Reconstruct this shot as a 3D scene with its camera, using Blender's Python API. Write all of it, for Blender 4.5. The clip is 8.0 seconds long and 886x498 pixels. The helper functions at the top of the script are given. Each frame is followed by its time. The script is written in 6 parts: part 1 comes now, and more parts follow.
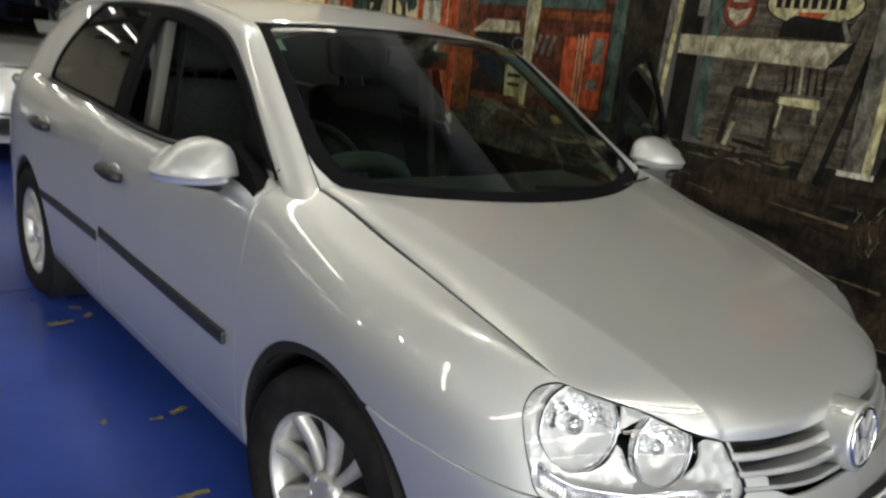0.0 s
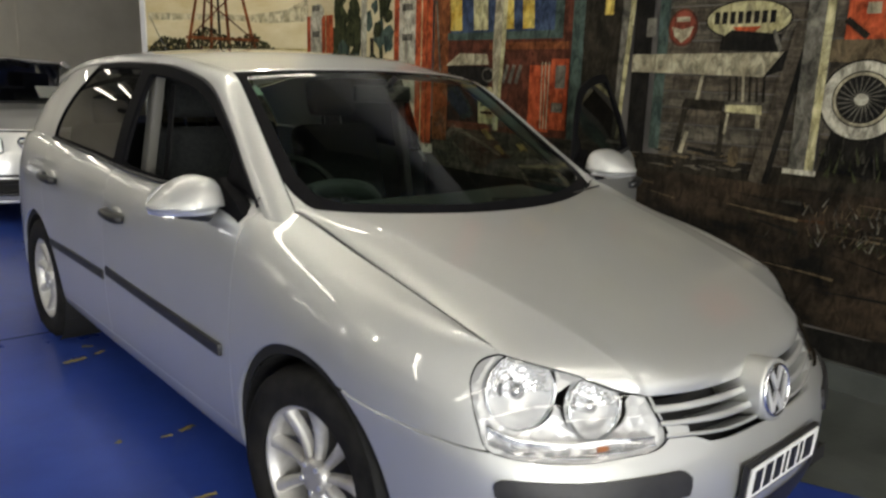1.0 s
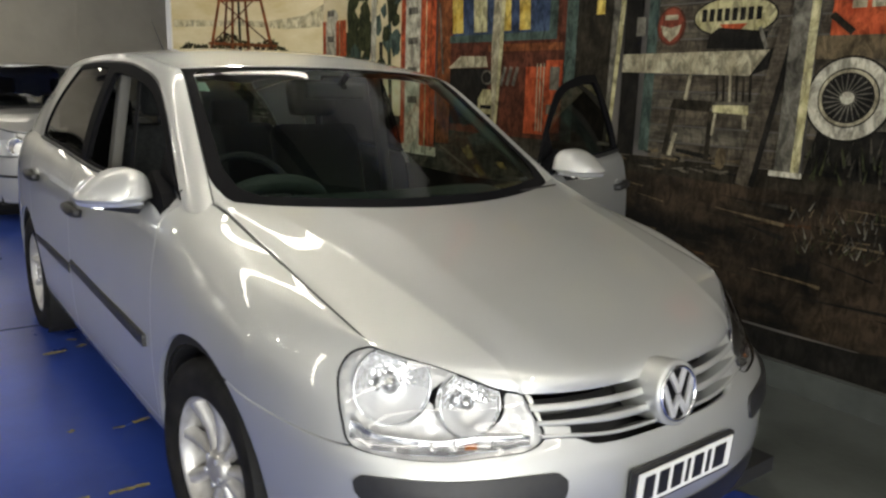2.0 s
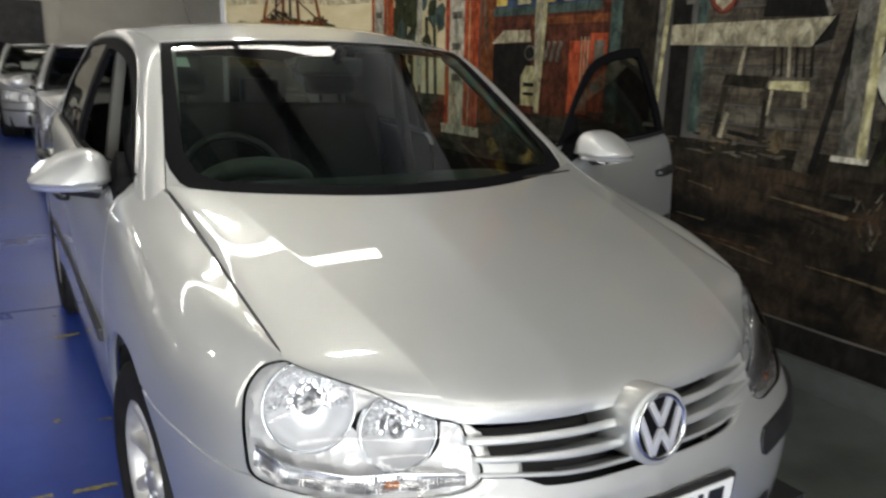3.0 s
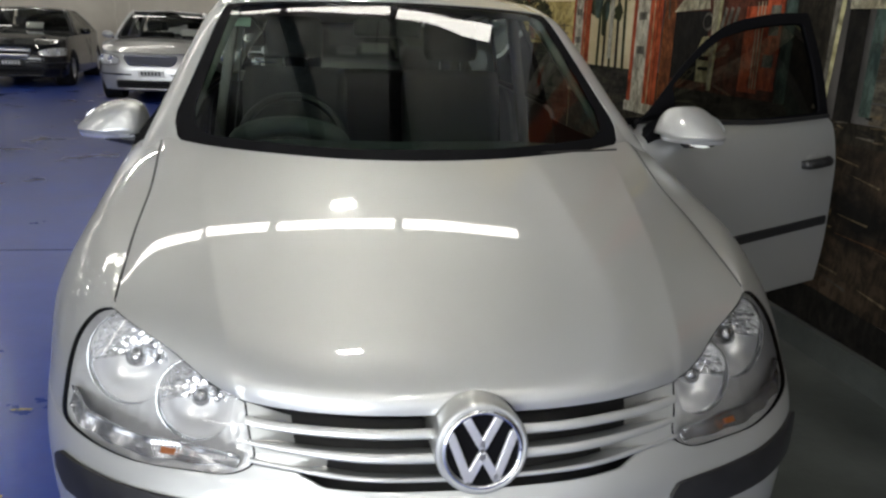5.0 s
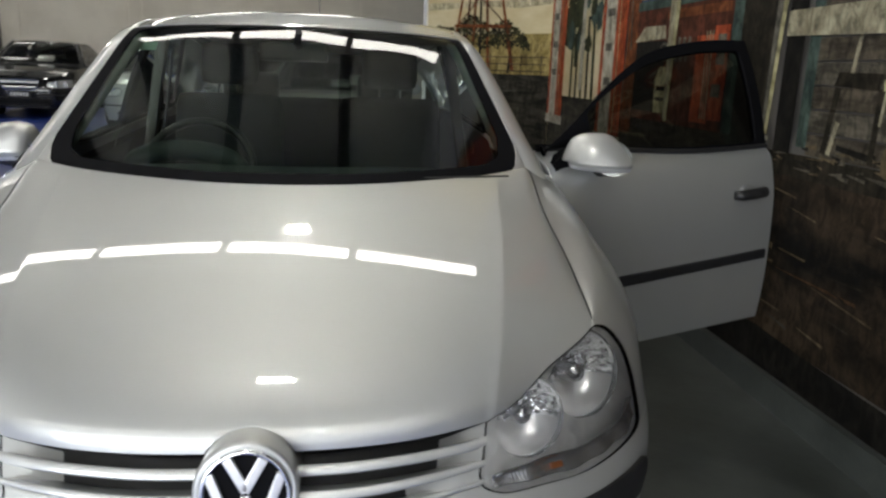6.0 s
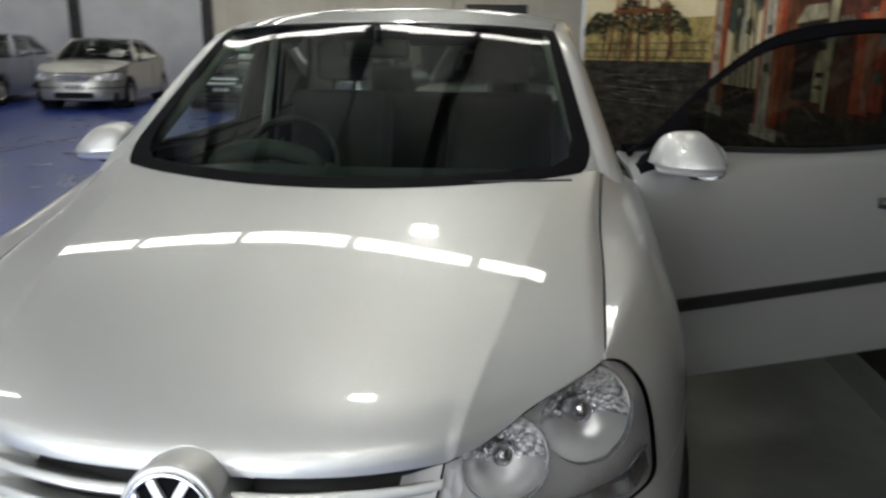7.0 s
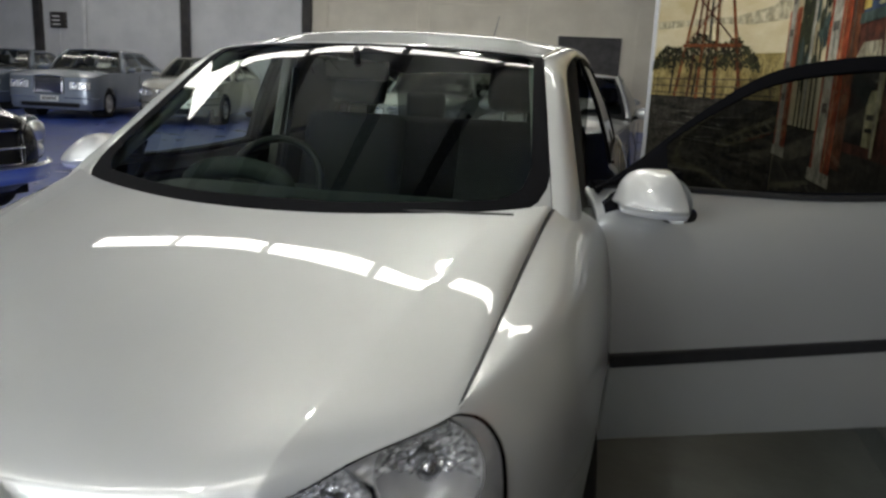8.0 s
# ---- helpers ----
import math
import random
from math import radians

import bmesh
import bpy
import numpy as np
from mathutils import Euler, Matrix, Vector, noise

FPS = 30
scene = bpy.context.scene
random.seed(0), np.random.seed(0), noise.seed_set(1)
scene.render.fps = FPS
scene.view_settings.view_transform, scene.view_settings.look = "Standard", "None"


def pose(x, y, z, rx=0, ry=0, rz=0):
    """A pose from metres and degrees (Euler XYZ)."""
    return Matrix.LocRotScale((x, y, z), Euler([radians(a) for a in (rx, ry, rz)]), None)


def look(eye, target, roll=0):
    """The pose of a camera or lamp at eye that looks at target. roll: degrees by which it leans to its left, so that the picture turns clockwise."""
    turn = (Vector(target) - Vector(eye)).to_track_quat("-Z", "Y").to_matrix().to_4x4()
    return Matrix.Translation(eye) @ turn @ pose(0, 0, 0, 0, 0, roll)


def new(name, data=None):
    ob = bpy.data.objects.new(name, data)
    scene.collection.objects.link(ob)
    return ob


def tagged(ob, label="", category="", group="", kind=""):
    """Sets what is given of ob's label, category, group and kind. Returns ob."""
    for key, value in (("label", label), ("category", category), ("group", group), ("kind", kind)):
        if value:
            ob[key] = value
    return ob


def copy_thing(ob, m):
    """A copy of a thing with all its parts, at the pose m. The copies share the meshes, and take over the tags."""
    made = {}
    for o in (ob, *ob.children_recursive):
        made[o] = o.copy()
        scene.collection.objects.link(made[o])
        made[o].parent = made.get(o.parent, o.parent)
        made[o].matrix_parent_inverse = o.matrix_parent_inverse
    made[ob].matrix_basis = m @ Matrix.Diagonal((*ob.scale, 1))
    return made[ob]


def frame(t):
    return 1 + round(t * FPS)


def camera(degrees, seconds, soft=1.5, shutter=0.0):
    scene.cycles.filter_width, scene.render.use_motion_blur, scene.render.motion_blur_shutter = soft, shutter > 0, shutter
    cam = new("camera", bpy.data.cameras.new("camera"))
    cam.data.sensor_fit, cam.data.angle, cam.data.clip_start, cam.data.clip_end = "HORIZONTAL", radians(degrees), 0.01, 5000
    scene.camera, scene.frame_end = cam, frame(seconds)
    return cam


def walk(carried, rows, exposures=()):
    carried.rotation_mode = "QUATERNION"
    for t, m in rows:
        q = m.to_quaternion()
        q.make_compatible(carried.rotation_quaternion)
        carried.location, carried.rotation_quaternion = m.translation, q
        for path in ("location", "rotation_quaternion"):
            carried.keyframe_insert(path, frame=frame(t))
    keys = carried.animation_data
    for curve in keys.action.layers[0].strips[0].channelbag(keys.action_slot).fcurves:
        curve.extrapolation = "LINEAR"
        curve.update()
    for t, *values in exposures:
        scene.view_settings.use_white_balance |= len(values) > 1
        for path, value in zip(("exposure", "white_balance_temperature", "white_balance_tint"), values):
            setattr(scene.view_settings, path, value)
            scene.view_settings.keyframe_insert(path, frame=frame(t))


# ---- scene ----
cam = camera(61.2, 8.0, soft=2.4, shutter=0.4)
PATH = [
    (0, (-1.757, -0.453, 1.399), (-0.451, 0.965, 0.868), 6.71),
    (0.2, (-1.769, -0.518, 1.375), (-0.484, 0.945, 0.921), 4.99),
    (0.5, (-1.831, -0.607, 1.382), (-0.549, 0.864, 0.940), 3.81),
    (0.8, (-1.857, -0.710, 1.372), (-0.567, 0.745, 0.905), 3.11),
    (1, (-1.848, -0.748, 1.399), (-0.544, 0.702, 0.956), 2.44),
    (1.2, (-1.800, -0.823, 1.410), (-0.515, 0.649, 0.985), 2.04),
    (2.3, (-1.374, -1.001, 1.351), (-0.228, 0.579, 0.915), 3.63),
    (2.5, (-1.282, -0.962, 1.349), (-0.149, 0.618, 0.879), 5.47),
    (2.7, (-1.209, -0.968, 1.371), (-0.098, 0.622, 0.885), 5.48),
    (3, (-1.103, -0.942, 1.356), (-0.100, 0.720, 0.874), 1.99),
    (3.2, (-1.009, -0.994, 1.353), (-0.171, 0.759, 0.878), 2.17),
    (3.5, (-0.889, -1.036, 1.341), (-0.248, 0.776, 0.789), 3.26),
    (3.8, (-0.749, -1.067, 1.329), (-0.150, 0.762, 0.783), 2.15),
    (4, (-0.700, -1.065, 1.336), (-0.090, 0.742, 0.734), 2.09),
    (4.2, (-0.618, -1.023, 1.336), (-0.007, 0.783, 0.730), 4.28),
    (5.3, (-0.155, -1.095, 1.331), (0.125, 0.810, 0.789), 1.54),
    (5.5, (-0.069, -1.103, 1.330), (0.231, 0.803, 0.805), 2.05),
    (5.8, (0.082, -1.042, 1.285), (0.386, 0.876, 0.808), 1.26),
    (6, (0.131, -1.040, 1.309), (0.404, 0.883, 0.833), 2.68),
    (6.2, (0.231, -0.973, 1.291), (0.416, 0.959, 0.810), 3.04),
    (6.5, (0.280, -0.968, 1.326), (0.362, 0.969, 0.838), 1.37),
    (6.8, (0.423, -0.902, 1.294), (0.292, 1.031, 0.796), -0.59),
    (7, (0.497, -0.906, 1.337), (0.280, 1.014, 0.818), 0.99),
    (7.2, (0.605, -0.877, 1.324), (0.219, 1.025, 0.841), 2.29),
    (7.5, (0.722, -0.859, 1.348), (0.269, 1.028, 0.860), 0.85),
    (7.8, (0.810, -0.810, 1.325), (0.384, 1.088, 0.860), 1.81),
    (8, (0.876, -0.723, 1.332), (0.413, 1.169, 0.878), 2.96),
]
walk(cam, [(t, look(eye, target, roll)) for t, eye, target, roll in PATH],
     [(0, .60, 7200, 7), (1, .64, 7450, 8), (2.5, .68, 7200, 8), (3.5, .59, 6800, 10), (5.5, .48, 6800, 9), (7, .59, 6700, 8), (8, .62, 6700, 8)])

# ---- world, lights, exposure ----
world = bpy.data.worlds.new("hall_world")
scene.world = world
world.use_nodes = True
world.node_tree.nodes["Background"].inputs[0].default_value = (0.75, 0.82, 1.0, 1)
world.node_tree.nodes["Background"].inputs[1].default_value = 0.03
scene.view_settings.exposure = 0.0


# the slight lean of the car and the mural wall against the floor
SETTLE = Matrix.Translation((0, .876, 0)) @ Vector((.010, -.006, 1)).rotation_difference(Vector((0, 0, 1))).to_matrix().to_4x4() @ Matrix.Translation((0, -.876, 0))

# ---- small builders ----
def node_material(name, base, rough=0.5, metal=0.0, coat=0.0, spec=0.5):
    m = bpy.data.materials.new(name)
    m.use_nodes = True
    b = m.node_tree.nodes["Principled BSDF"]
    b.inputs["Base Color"].default_value = (*base, 1)
    b.inputs["Roughness"].default_value = rough
    b.inputs["Metallic"].default_value = metal
    b.inputs["Coat Weight"].default_value = coat
    b.inputs["Coat Roughness"].default_value = 0.03
    b.inputs["Specular IOR Level"].default_value = spec
    return m


def add(m, kind, **values):
    n = m.node_tree.nodes.new(kind)
    for key, value in values.items():
        n.inputs[key.replace("_", " ")].default_value = value
    return n


def join_nodes(m, a, out, b, inp):
    m.node_tree.links.new(a.outputs[out], b.inputs[inp])


def vary(m, a, b, scale=8.0, detail=6.0, rough=None, bump=0.0, bump_scale=60.0, spread=(0.35, 0.65), stretch=(1, 1, 1)):
    """Colour wandering from a to b by noise, roughness between two values, and a fine relief."""
    p = m.node_tree.nodes["Principled BSDF"]
    co = add(m, "ShaderNodeTexCoord")
    mp = add(m, "ShaderNodeMapping")
    mp.inputs["Scale"].default_value = stretch
    join_nodes(m, co, "Object", mp, "Vector")
    n = add(m, "ShaderNodeTexNoise", Scale=scale, Detail=detail, Roughness=0.62)
    join_nodes(m, mp, "Vector", n, "Vector")
    r = add(m, "ShaderNodeValToRGB")
    r.color_ramp.elements[0].position, r.color_ramp.elements[1].position = spread
    r.color_ramp.elements[0].color, r.color_ramp.elements[1].color = (*a, 1), (*b, 1)
    join_nodes(m, n, "Fac", r, "Fac")
    join_nodes(m, r, "Color", p, "Base Color")
    if rough:
        q = add(m, "ShaderNodeMapRange", To_Min=rough[0], To_Max=rough[1])
        join_nodes(m, n, "Fac", q, "Value")
        join_nodes(m, q, "Result", p, "Roughness")
    if bump:
        f = add(m, "ShaderNodeTexNoise", Scale=bump_scale, Detail=3.0)
        join_nodes(m, mp, "Vector", f, "Vector")
        u = add(m, "ShaderNodeBump", Strength=bump, Distance=0.01)
        join_nodes(m, f, "Fac", u, "Height")
        join_nodes(m, u, "Normal", p, "Normal")
    return m


def thin_glass(name, tint, gloss=0.02, ior=1.5):
    m = bpy.data.materials.new(name)
    m.use_nodes = True
    t = m.node_tree
    t.nodes.remove(t.nodes["Principled BSDF"])
    out = t.nodes["Material Output"]
    tr, gl, mx, fr = (t.nodes.new("ShaderNode" + k) for k in ("BsdfTransparent", "BsdfGlossy", "MixShader", "Fresnel"))
    tr.inputs["Color"].default_value = (*tint, 1)
    gl.inputs["Roughness"].default_value = gloss
    fr.inputs["IOR"].default_value = ior
    t.links.new(fr.outputs[0], mx.inputs[0])
    t.links.new(tr.outputs[0], mx.inputs[1])
    t.links.new(gl.outputs[0], mx.inputs[2])
    t.links.new(mx.outputs[0], out.inputs["Surface"])
    return m


def emitter(name, colour, strength):
    m = bpy.data.materials.new(name)
    m.use_nodes = True
    b = m.node_tree.nodes["Principled BSDF"]
    b.inputs["Base Color"].default_value = (0.9, 0.9, 0.9, 1)
    b.inputs["Emission Color"].default_value = (*colour, 1)
    b.inputs["Emission Strength"].default_value = strength
    return m


def mesh_object(name, verts, faces, mat, parent=None, label="", smooth=True, normals=None, kind="", category=""):
    me = bpy.data.meshes.new(name)
    me.from_pydata([tuple(map(float, v)) for v in verts], [], [tuple(int(i) for i in f) for f in faces])
    if smooth:
        me.polygons.foreach_set("use_smooth", [True] * len(me.polygons))
    if mat:
        me.materials.append(mat)
    if normals is not None:
        me.normals_split_custom_set_from_vertices([tuple(map(float, n)) for n in normals])
    ob = new(name, me)
    ob.parent = parent
    return tagged(ob, label, category, "", kind)


def part(name, bm, mat, parent, label="", smooth=False):
    """Links a bmesh as one mesh object under a thing or under a part."""
    me = bpy.data.meshes.new(name)
    if smooth:
        for f in bm.faces:
            f.smooth = True
    bm.to_mesh(me)
    bm.free()
    me.materials.append(mat)
    ob = new(name, me)
    ob.parent = parent
    return tagged(ob, label)


def empty(name, m, label, category, group="", kind=""):
    ob = new(name)
    ob.matrix_basis = m
    ob.empty_display_size = 0.1
    return tagged(ob, label, category, group, kind)


def box_bm(x0, x1, y0, y1, z0, z1, bevel=0.0, m=None):
    bm = bmesh.new()
    bmesh.ops.create_cube(bm, size=1, matrix=Matrix.Translation(((x0 + x1) / 2, (y0 + y1) / 2, (z0 + z1) / 2)) @ Matrix.Diagonal((x1 - x0, y1 - y0, z1 - z0, 1)))
    if bevel:
        bmesh.ops.bevel(bm, geom=bm.edges[:], offset=bevel, segments=2, profile=0.6, affect="EDGES")
    if m is not None:
        bmesh.ops.transform(bm, matrix=m, verts=bm.verts)
    return bm


def lathe_bm(profile, n=40, m=None, cap=False):
    """Profile of (radius, height) turned round z."""
    bm = bmesh.new()
    rings = [[bm.verts.new((r * math.cos(a), r * math.sin(a), h)) for a in (2 * math.pi * i / n for i in range(n))] for r, h in profile]
    for p, q in zip(rings, rings[1:]):
        for i in range(n):
            bm.faces.new((p[i], p[(i + 1) % n], q[(i + 1) % n], q[i]))
    if cap:
        bm.faces.new(rings[0][::-1])
        bm.faces.new(rings[-1])
    if m is not None:
        bmesh.ops.transform(bm, matrix=m, verts=bm.verts)
    bmesh.ops.recalc_face_normals(bm, faces=bm.faces)
    return bm


def tube_bm(points, radius, n=10, closed=False):
    """A round bar along points."""
    bm = bmesh.new()
    pts = [Vector(p) for p in points]
    rings = []
    k = len(pts)
    for i, p in enumerate(pts):
        a = pts[(i - 1) % k] if closed or i else p
        b = pts[(i + 1) % k] if closed or i < k - 1 else p
        d = (b - a).normalized()
        s = d.cross(Vector((0.13, 0.21, 1))).normalized()
        u = s.cross(d)
        r = radius[i] if isinstance(radius, (list, tuple)) else radius
        rings.append([bm.verts.new(p + (s * math.cos(t) + u * math.sin(t)) * r) for t in (2 * math.pi * j / n for j in range(n))])
    for i in range(k if closed else k - 1):
        p, q = rings[i], rings[(i + 1) % k]
        for j in range(n):
            bm.faces.new((p[j], p[(j + 1) % n], q[(j + 1) % n], q[j]))
    if not closed:
        bm.faces.new(rings[0][::-1])
        bm.faces.new(rings[-1])
    bmesh.ops.recalc_face_normals(bm, faces=bm.faces)
    return bm


def hermite(knots, P, t):
    """Smooth curve through the rows of P at the knots, read at t."""
    knots, P, t = np.asarray(knots, float), np.asarray(P, float), np.asarray(t, float)
    d = (P[1:] - P[:-1]) / (knots[1:] - knots[:-1]).reshape(-1, *([1] * (P.ndim - 1)))
    h = (knots[1:] - knots[:-1]).reshape(-1, *([1] * (P.ndim - 1)))
    T = np.empty_like(P)
    T[1:-1] = (d[:-1] * h[1:] + d[1:] * h[:-1]) / (h[1:] + h[:-1])
    T[0], T[-1] = d[0], d[-1]
    i = np.clip(np.searchsorted(knots, t, "right") - 1, 0, len(knots) - 2)
    w = (knots[i + 1] - knots[i])
    u = (t - knots[i]) / w
    sh = (-1,) + (1,) * (P.ndim - 1)
    u, w = u.reshape(sh), w.reshape(sh)
    return (2 * u**3 - 3 * u**2 + 1) * P[i] + (u**3 - 2 * u**2 + u) * w * T[i] + (3 * u**2 - 2 * u**3) * P[i + 1] + (u**3 - u**2) * w * T[i + 1]


def chord(P):
    P = np.asarray(P, float)
    return np.concatenate([[0], np.cumsum(np.linalg.norm(P[1:] - P[:-1], axis=1))])


def smooth_line(P, n):
    k = chord(P)
    return hermite(k, P, np.linspace(0, k[-1], n))


def grid_normals(G):
    du = np.gradient(G, axis=0)
    dv = np.gradient(G, axis=1)
    n = np.cross(dv, du)
    return n / np.maximum(np.linalg.norm(n, axis=2, keepdims=True), 1e-9)


def sheet(G, extra=None):
    """A grid of places as rows of x y z nx ny nz and two surface coordinates, with its quads."""
    a, b = G.shape[:2]
    N = grid_normals(G)
    E = extra if extra is not None else np.zeros((a, b, 2))
    V = np.concatenate([G, N, E], axis=2).reshape(-1, 8)
    F = [(i * b + j, i * b + j + 1, (i + 1) * b + j + 1, (i + 1) * b + j) for i in range(a - 1) for j in range(b - 1)]
    return V, F


def cut(sheet_, field):
    """The part of a sheet where field(rows) is below zero, cut along the zero line."""
    V, F = sheet_
    f = field(V)
    V, f = list(V), list(f)
    made = {}

    def cross(i, j):
        key = (min(i, j), max(i, j))
        if key not in made:
            w = f[i] / (f[i] - f[j])
            V.append(V[i] * (1 - w) + V[j] * w)
            f.append(0.0)
            made[key] = len(V) - 1
        return made[key]

    out = []
    for face in F:
        neg = [f[i] < 0 for i in face]
        if all(neg):
            out.append(face)
        elif any(neg):
            poly = []
            for a, b in zip(face, face[1:] + face[:1]):
                if f[a] < 0:
                    poly.append(a)
                if (f[a] < 0) != (f[b] < 0):
                    poly.append(cross(a, b))
            poly = [p for k, p in enumerate(poly) if p != poly[k - 1]]
            if len(poly) > 2:
                out.append(tuple(poly))
    used = sorted({i for face in out for i in face})
    back = {i: k for k, i in enumerate(used)}
    return np.array([V[i] for i in used]).reshape(-1, 8), [tuple(back[i] for i in face) for face in out]


def mirror_sheet(s):
    V, F = s
    V = V.copy()
    V[:, 0] *= -1
    V[:, 3] *= -1
    return V, [face[::-1] for face in F]


def both(s):
    """A half sheet and its mirror image, welded in the middle."""
    V, F = s
    W, H = mirror_sheet(s)
    n = len(V)
    index = [n + i for i in range(n)]
    for i in range(n):
        if abs(V[i, 0]) < 1e-6:
            index[i] = i
    return np.concatenate([V, W]), F + [tuple(index[i] for i in face) for face in H]


def skin(name, s, mat, parent, depth=0.012, label="", lift=0.0, m=None):
    """A sheet as a panel with its edges turned in by depth."""
    V, F = s
    if len(F) == 0:
        return None
    P = V[:, :3] + V[:, 3:6] * lift
    N = V[:, 3:6] / np.maximum(np.linalg.norm(V[:, 3:6], axis=1, keepdims=True), 1e-9)
    count = {}
    for face in F:
        for a, b in zip(face, face[1:] + face[:1]):
            count[(a, b)] = 1
    rim = [(a, b) for a, b in count if (b, a) not in count]
    verts, norms, faces = list(P), list(N), list(F)
    if depth:
        for a, b in rim:
            if np.linalg.norm(P[a] - P[b]) < 1e-7:
                continue
            e = P[b] - P[a]
            o = np.cross(e, N[a])
            o = o / max(np.linalg.norm(o), 1e-9)
            k = len(verts)
            verts += [P[a], P[b], P[b] - N[b] * depth, P[a] - N[a] * depth]
            norms += [o * 0.35 + N[a] * 0.9, o * 0.35 + N[b] * 0.9, o, o]
            faces.append((k + 1, k, k + 3, k + 2))
    if m is not None:
        R = np.array(m)
        verts = [R[:3, :3] @ v + R[:3, 3] for v in verts]
        norms = [R[:3, :3] @ v for v in norms]
    return mesh_object(name, verts, faces, mat, parent, label, normals=norms)


def rounded(px, py, corners, r=0.0):
    """Signed distance, negative inside, from px, py to a polygon whose corners are rounded by r."""
    d = np.full(len(px), 1e9)
    inside = np.zeros(len(px), bool)
    n = len(corners)
    cx, cy = sum(c[0] for c in corners) / n, sum(c[1] for c in corners) / n
    for i in range(n):
        (ax, ay), (bx, by) = corners[i], corners[(i + 1) % n]
        ex, ey = bx - ax, by - ay
        t = np.clip(((px - ax) * ex + (py - ay) * ey) / (ex * ex + ey * ey), 0, 1)
        d = np.minimum(d, np.hypot(px - ax - t * ex, py - ay - t * ey))
        hit_ = ((ay > py) != (by > py)) & (px < (bx - ax) * (py - ay) / (by - ay + 1e-12) + ax)
        inside ^= hit_
    return np.where(inside, -d, d) - r

# ---- materials of the cars ----
paint = node_material("silver_metallic_paint", (0.60, 0.61, 0.60), 0.5, 0.74, 1.0)
_p = paint.node_tree.nodes["Principled BSDF"]
_p.inputs["Coat IOR"].default_value = 1.72
_co = add(paint, "ShaderNodeTexCoord")
_fl = add(paint, "ShaderNodeTexVoronoi", Scale=900.0)
join_nodes(paint, _co, "Object", _fl, "Vector")
_mr = add(paint, "ShaderNodeMapRange", To_Min=0.44, To_Max=0.54)
join_nodes(paint, _fl, "Distance", _mr, "Value")
join_nodes(paint, _mr, "Result", _p, "Roughness")
_dn = add(paint, "ShaderNodeTexNoise", Scale=3.0, Detail=5.0)
join_nodes(paint, _co, "Object", _dn, "Vector")
_dr = add(paint, "ShaderNodeValToRGB")
_dr.color_ramp.elements[0].color, _dr.color_ramp.elements[1].color = (0.56, 0.57, 0.555, 1), (0.62, 0.63, 0.615, 1)
join_nodes(paint, _dn, "Fac", _dr, "Fac")
join_nodes(paint, _dr, "Color", _p, "Base Color")
black_plastic = vary(node_material("black_plastic", (0.012, 0.012, 0.013), 0.45), (0.010, 0.010, 0.011), (0.018, 0.018, 0.019), 30, 4, (0.4, 0.55), 0.08, 400)
gloss_black = node_material("gloss_black_trim", (0.006, 0.006, 0.007), 0.6, 0.0, 0.0, 0.03)
pillar_trim = node_material("taupe_pillar_trim", (0.13, 0.125, 0.11), 0.8)
dark_inside = node_material("dark_inside", (0.006, 0.006, 0.006), 0.8)
chrome = node_material("chrome", (0.86, 0.87, 0.88), 0.06, 1.0)
reflector = node_material("lamp_reflector_silver", (0.90, 0.90, 0.91), 0.24, 0.45)
lamp_chrome = node_material("lamp_chrome", (0.58, 0.58, 0.60), 0.16, 0.85)
satin_chrome = node_material("reflector_chrome", (0.88, 0.89, 0.90), 0.3, 0.75)
rubber = vary(node_material("tyre_rubber", (0.012, 0.012, 0.012), 0.8, 0.0, 0.0, 0.08), (0.011, 0.011, 0.011), (0.024, 0.023, 0.022), 14, 5, (0.65, 0.85), 0.15, 180)
alloy = vary(node_material("alloy_paint", (0.58, 0.58, 0.57), 0.4, 0.45, 0.3), (0.40, 0.385, 0.36), (0.60, 0.595, 0.58), 9, 5, (0.32, 0.48))
amber = node_material("amber_lens", (0.34, 0.11, 0.035), 0.15, 0.0, 0.6)
white_plate = node_material("plate_white", (0.78, 0.78, 0.75), 0.4)
grey_cloth = vary(node_material("dark_grey_cloth", (0.02, 0.021, 0.023), 0.9), (0.016, 0.018, 0.019), (0.030, 0.033, 0.033), 60, 3, None, 0.2, 600)
dash_grey = vary(node_material("dashboard_plastic", (0.03, 0.034, 0.034), 0.6), (0.030, 0.038, 0.036), (0.046, 0.056, 0.052), 40, 4, (0.5, 0.7), 0.15, 500)
beige_trim = node_material("pale_grey_headliner", (0.32, 0.33, 0.31), 0.85)
windscreen_glass = thin_glass("windscreen_glass", (0.64, 0.76, 0.69), 0.0, 1.43)
side_glass = thin_glass("tinted_side_glass", (0.24, 0.25, 0.24), 0.0, 1.5)
lamp_glass = thin_glass("clear_lamp_glass", (0.96, 0.97, 0.97), 0.0, 1.45)
paper = node_material("white_paper", (0.8, 0.8, 0.78), 0.6)
sticker_green = node_material("green_sticker", (0.42, 0.56, 0.48), 0.5)

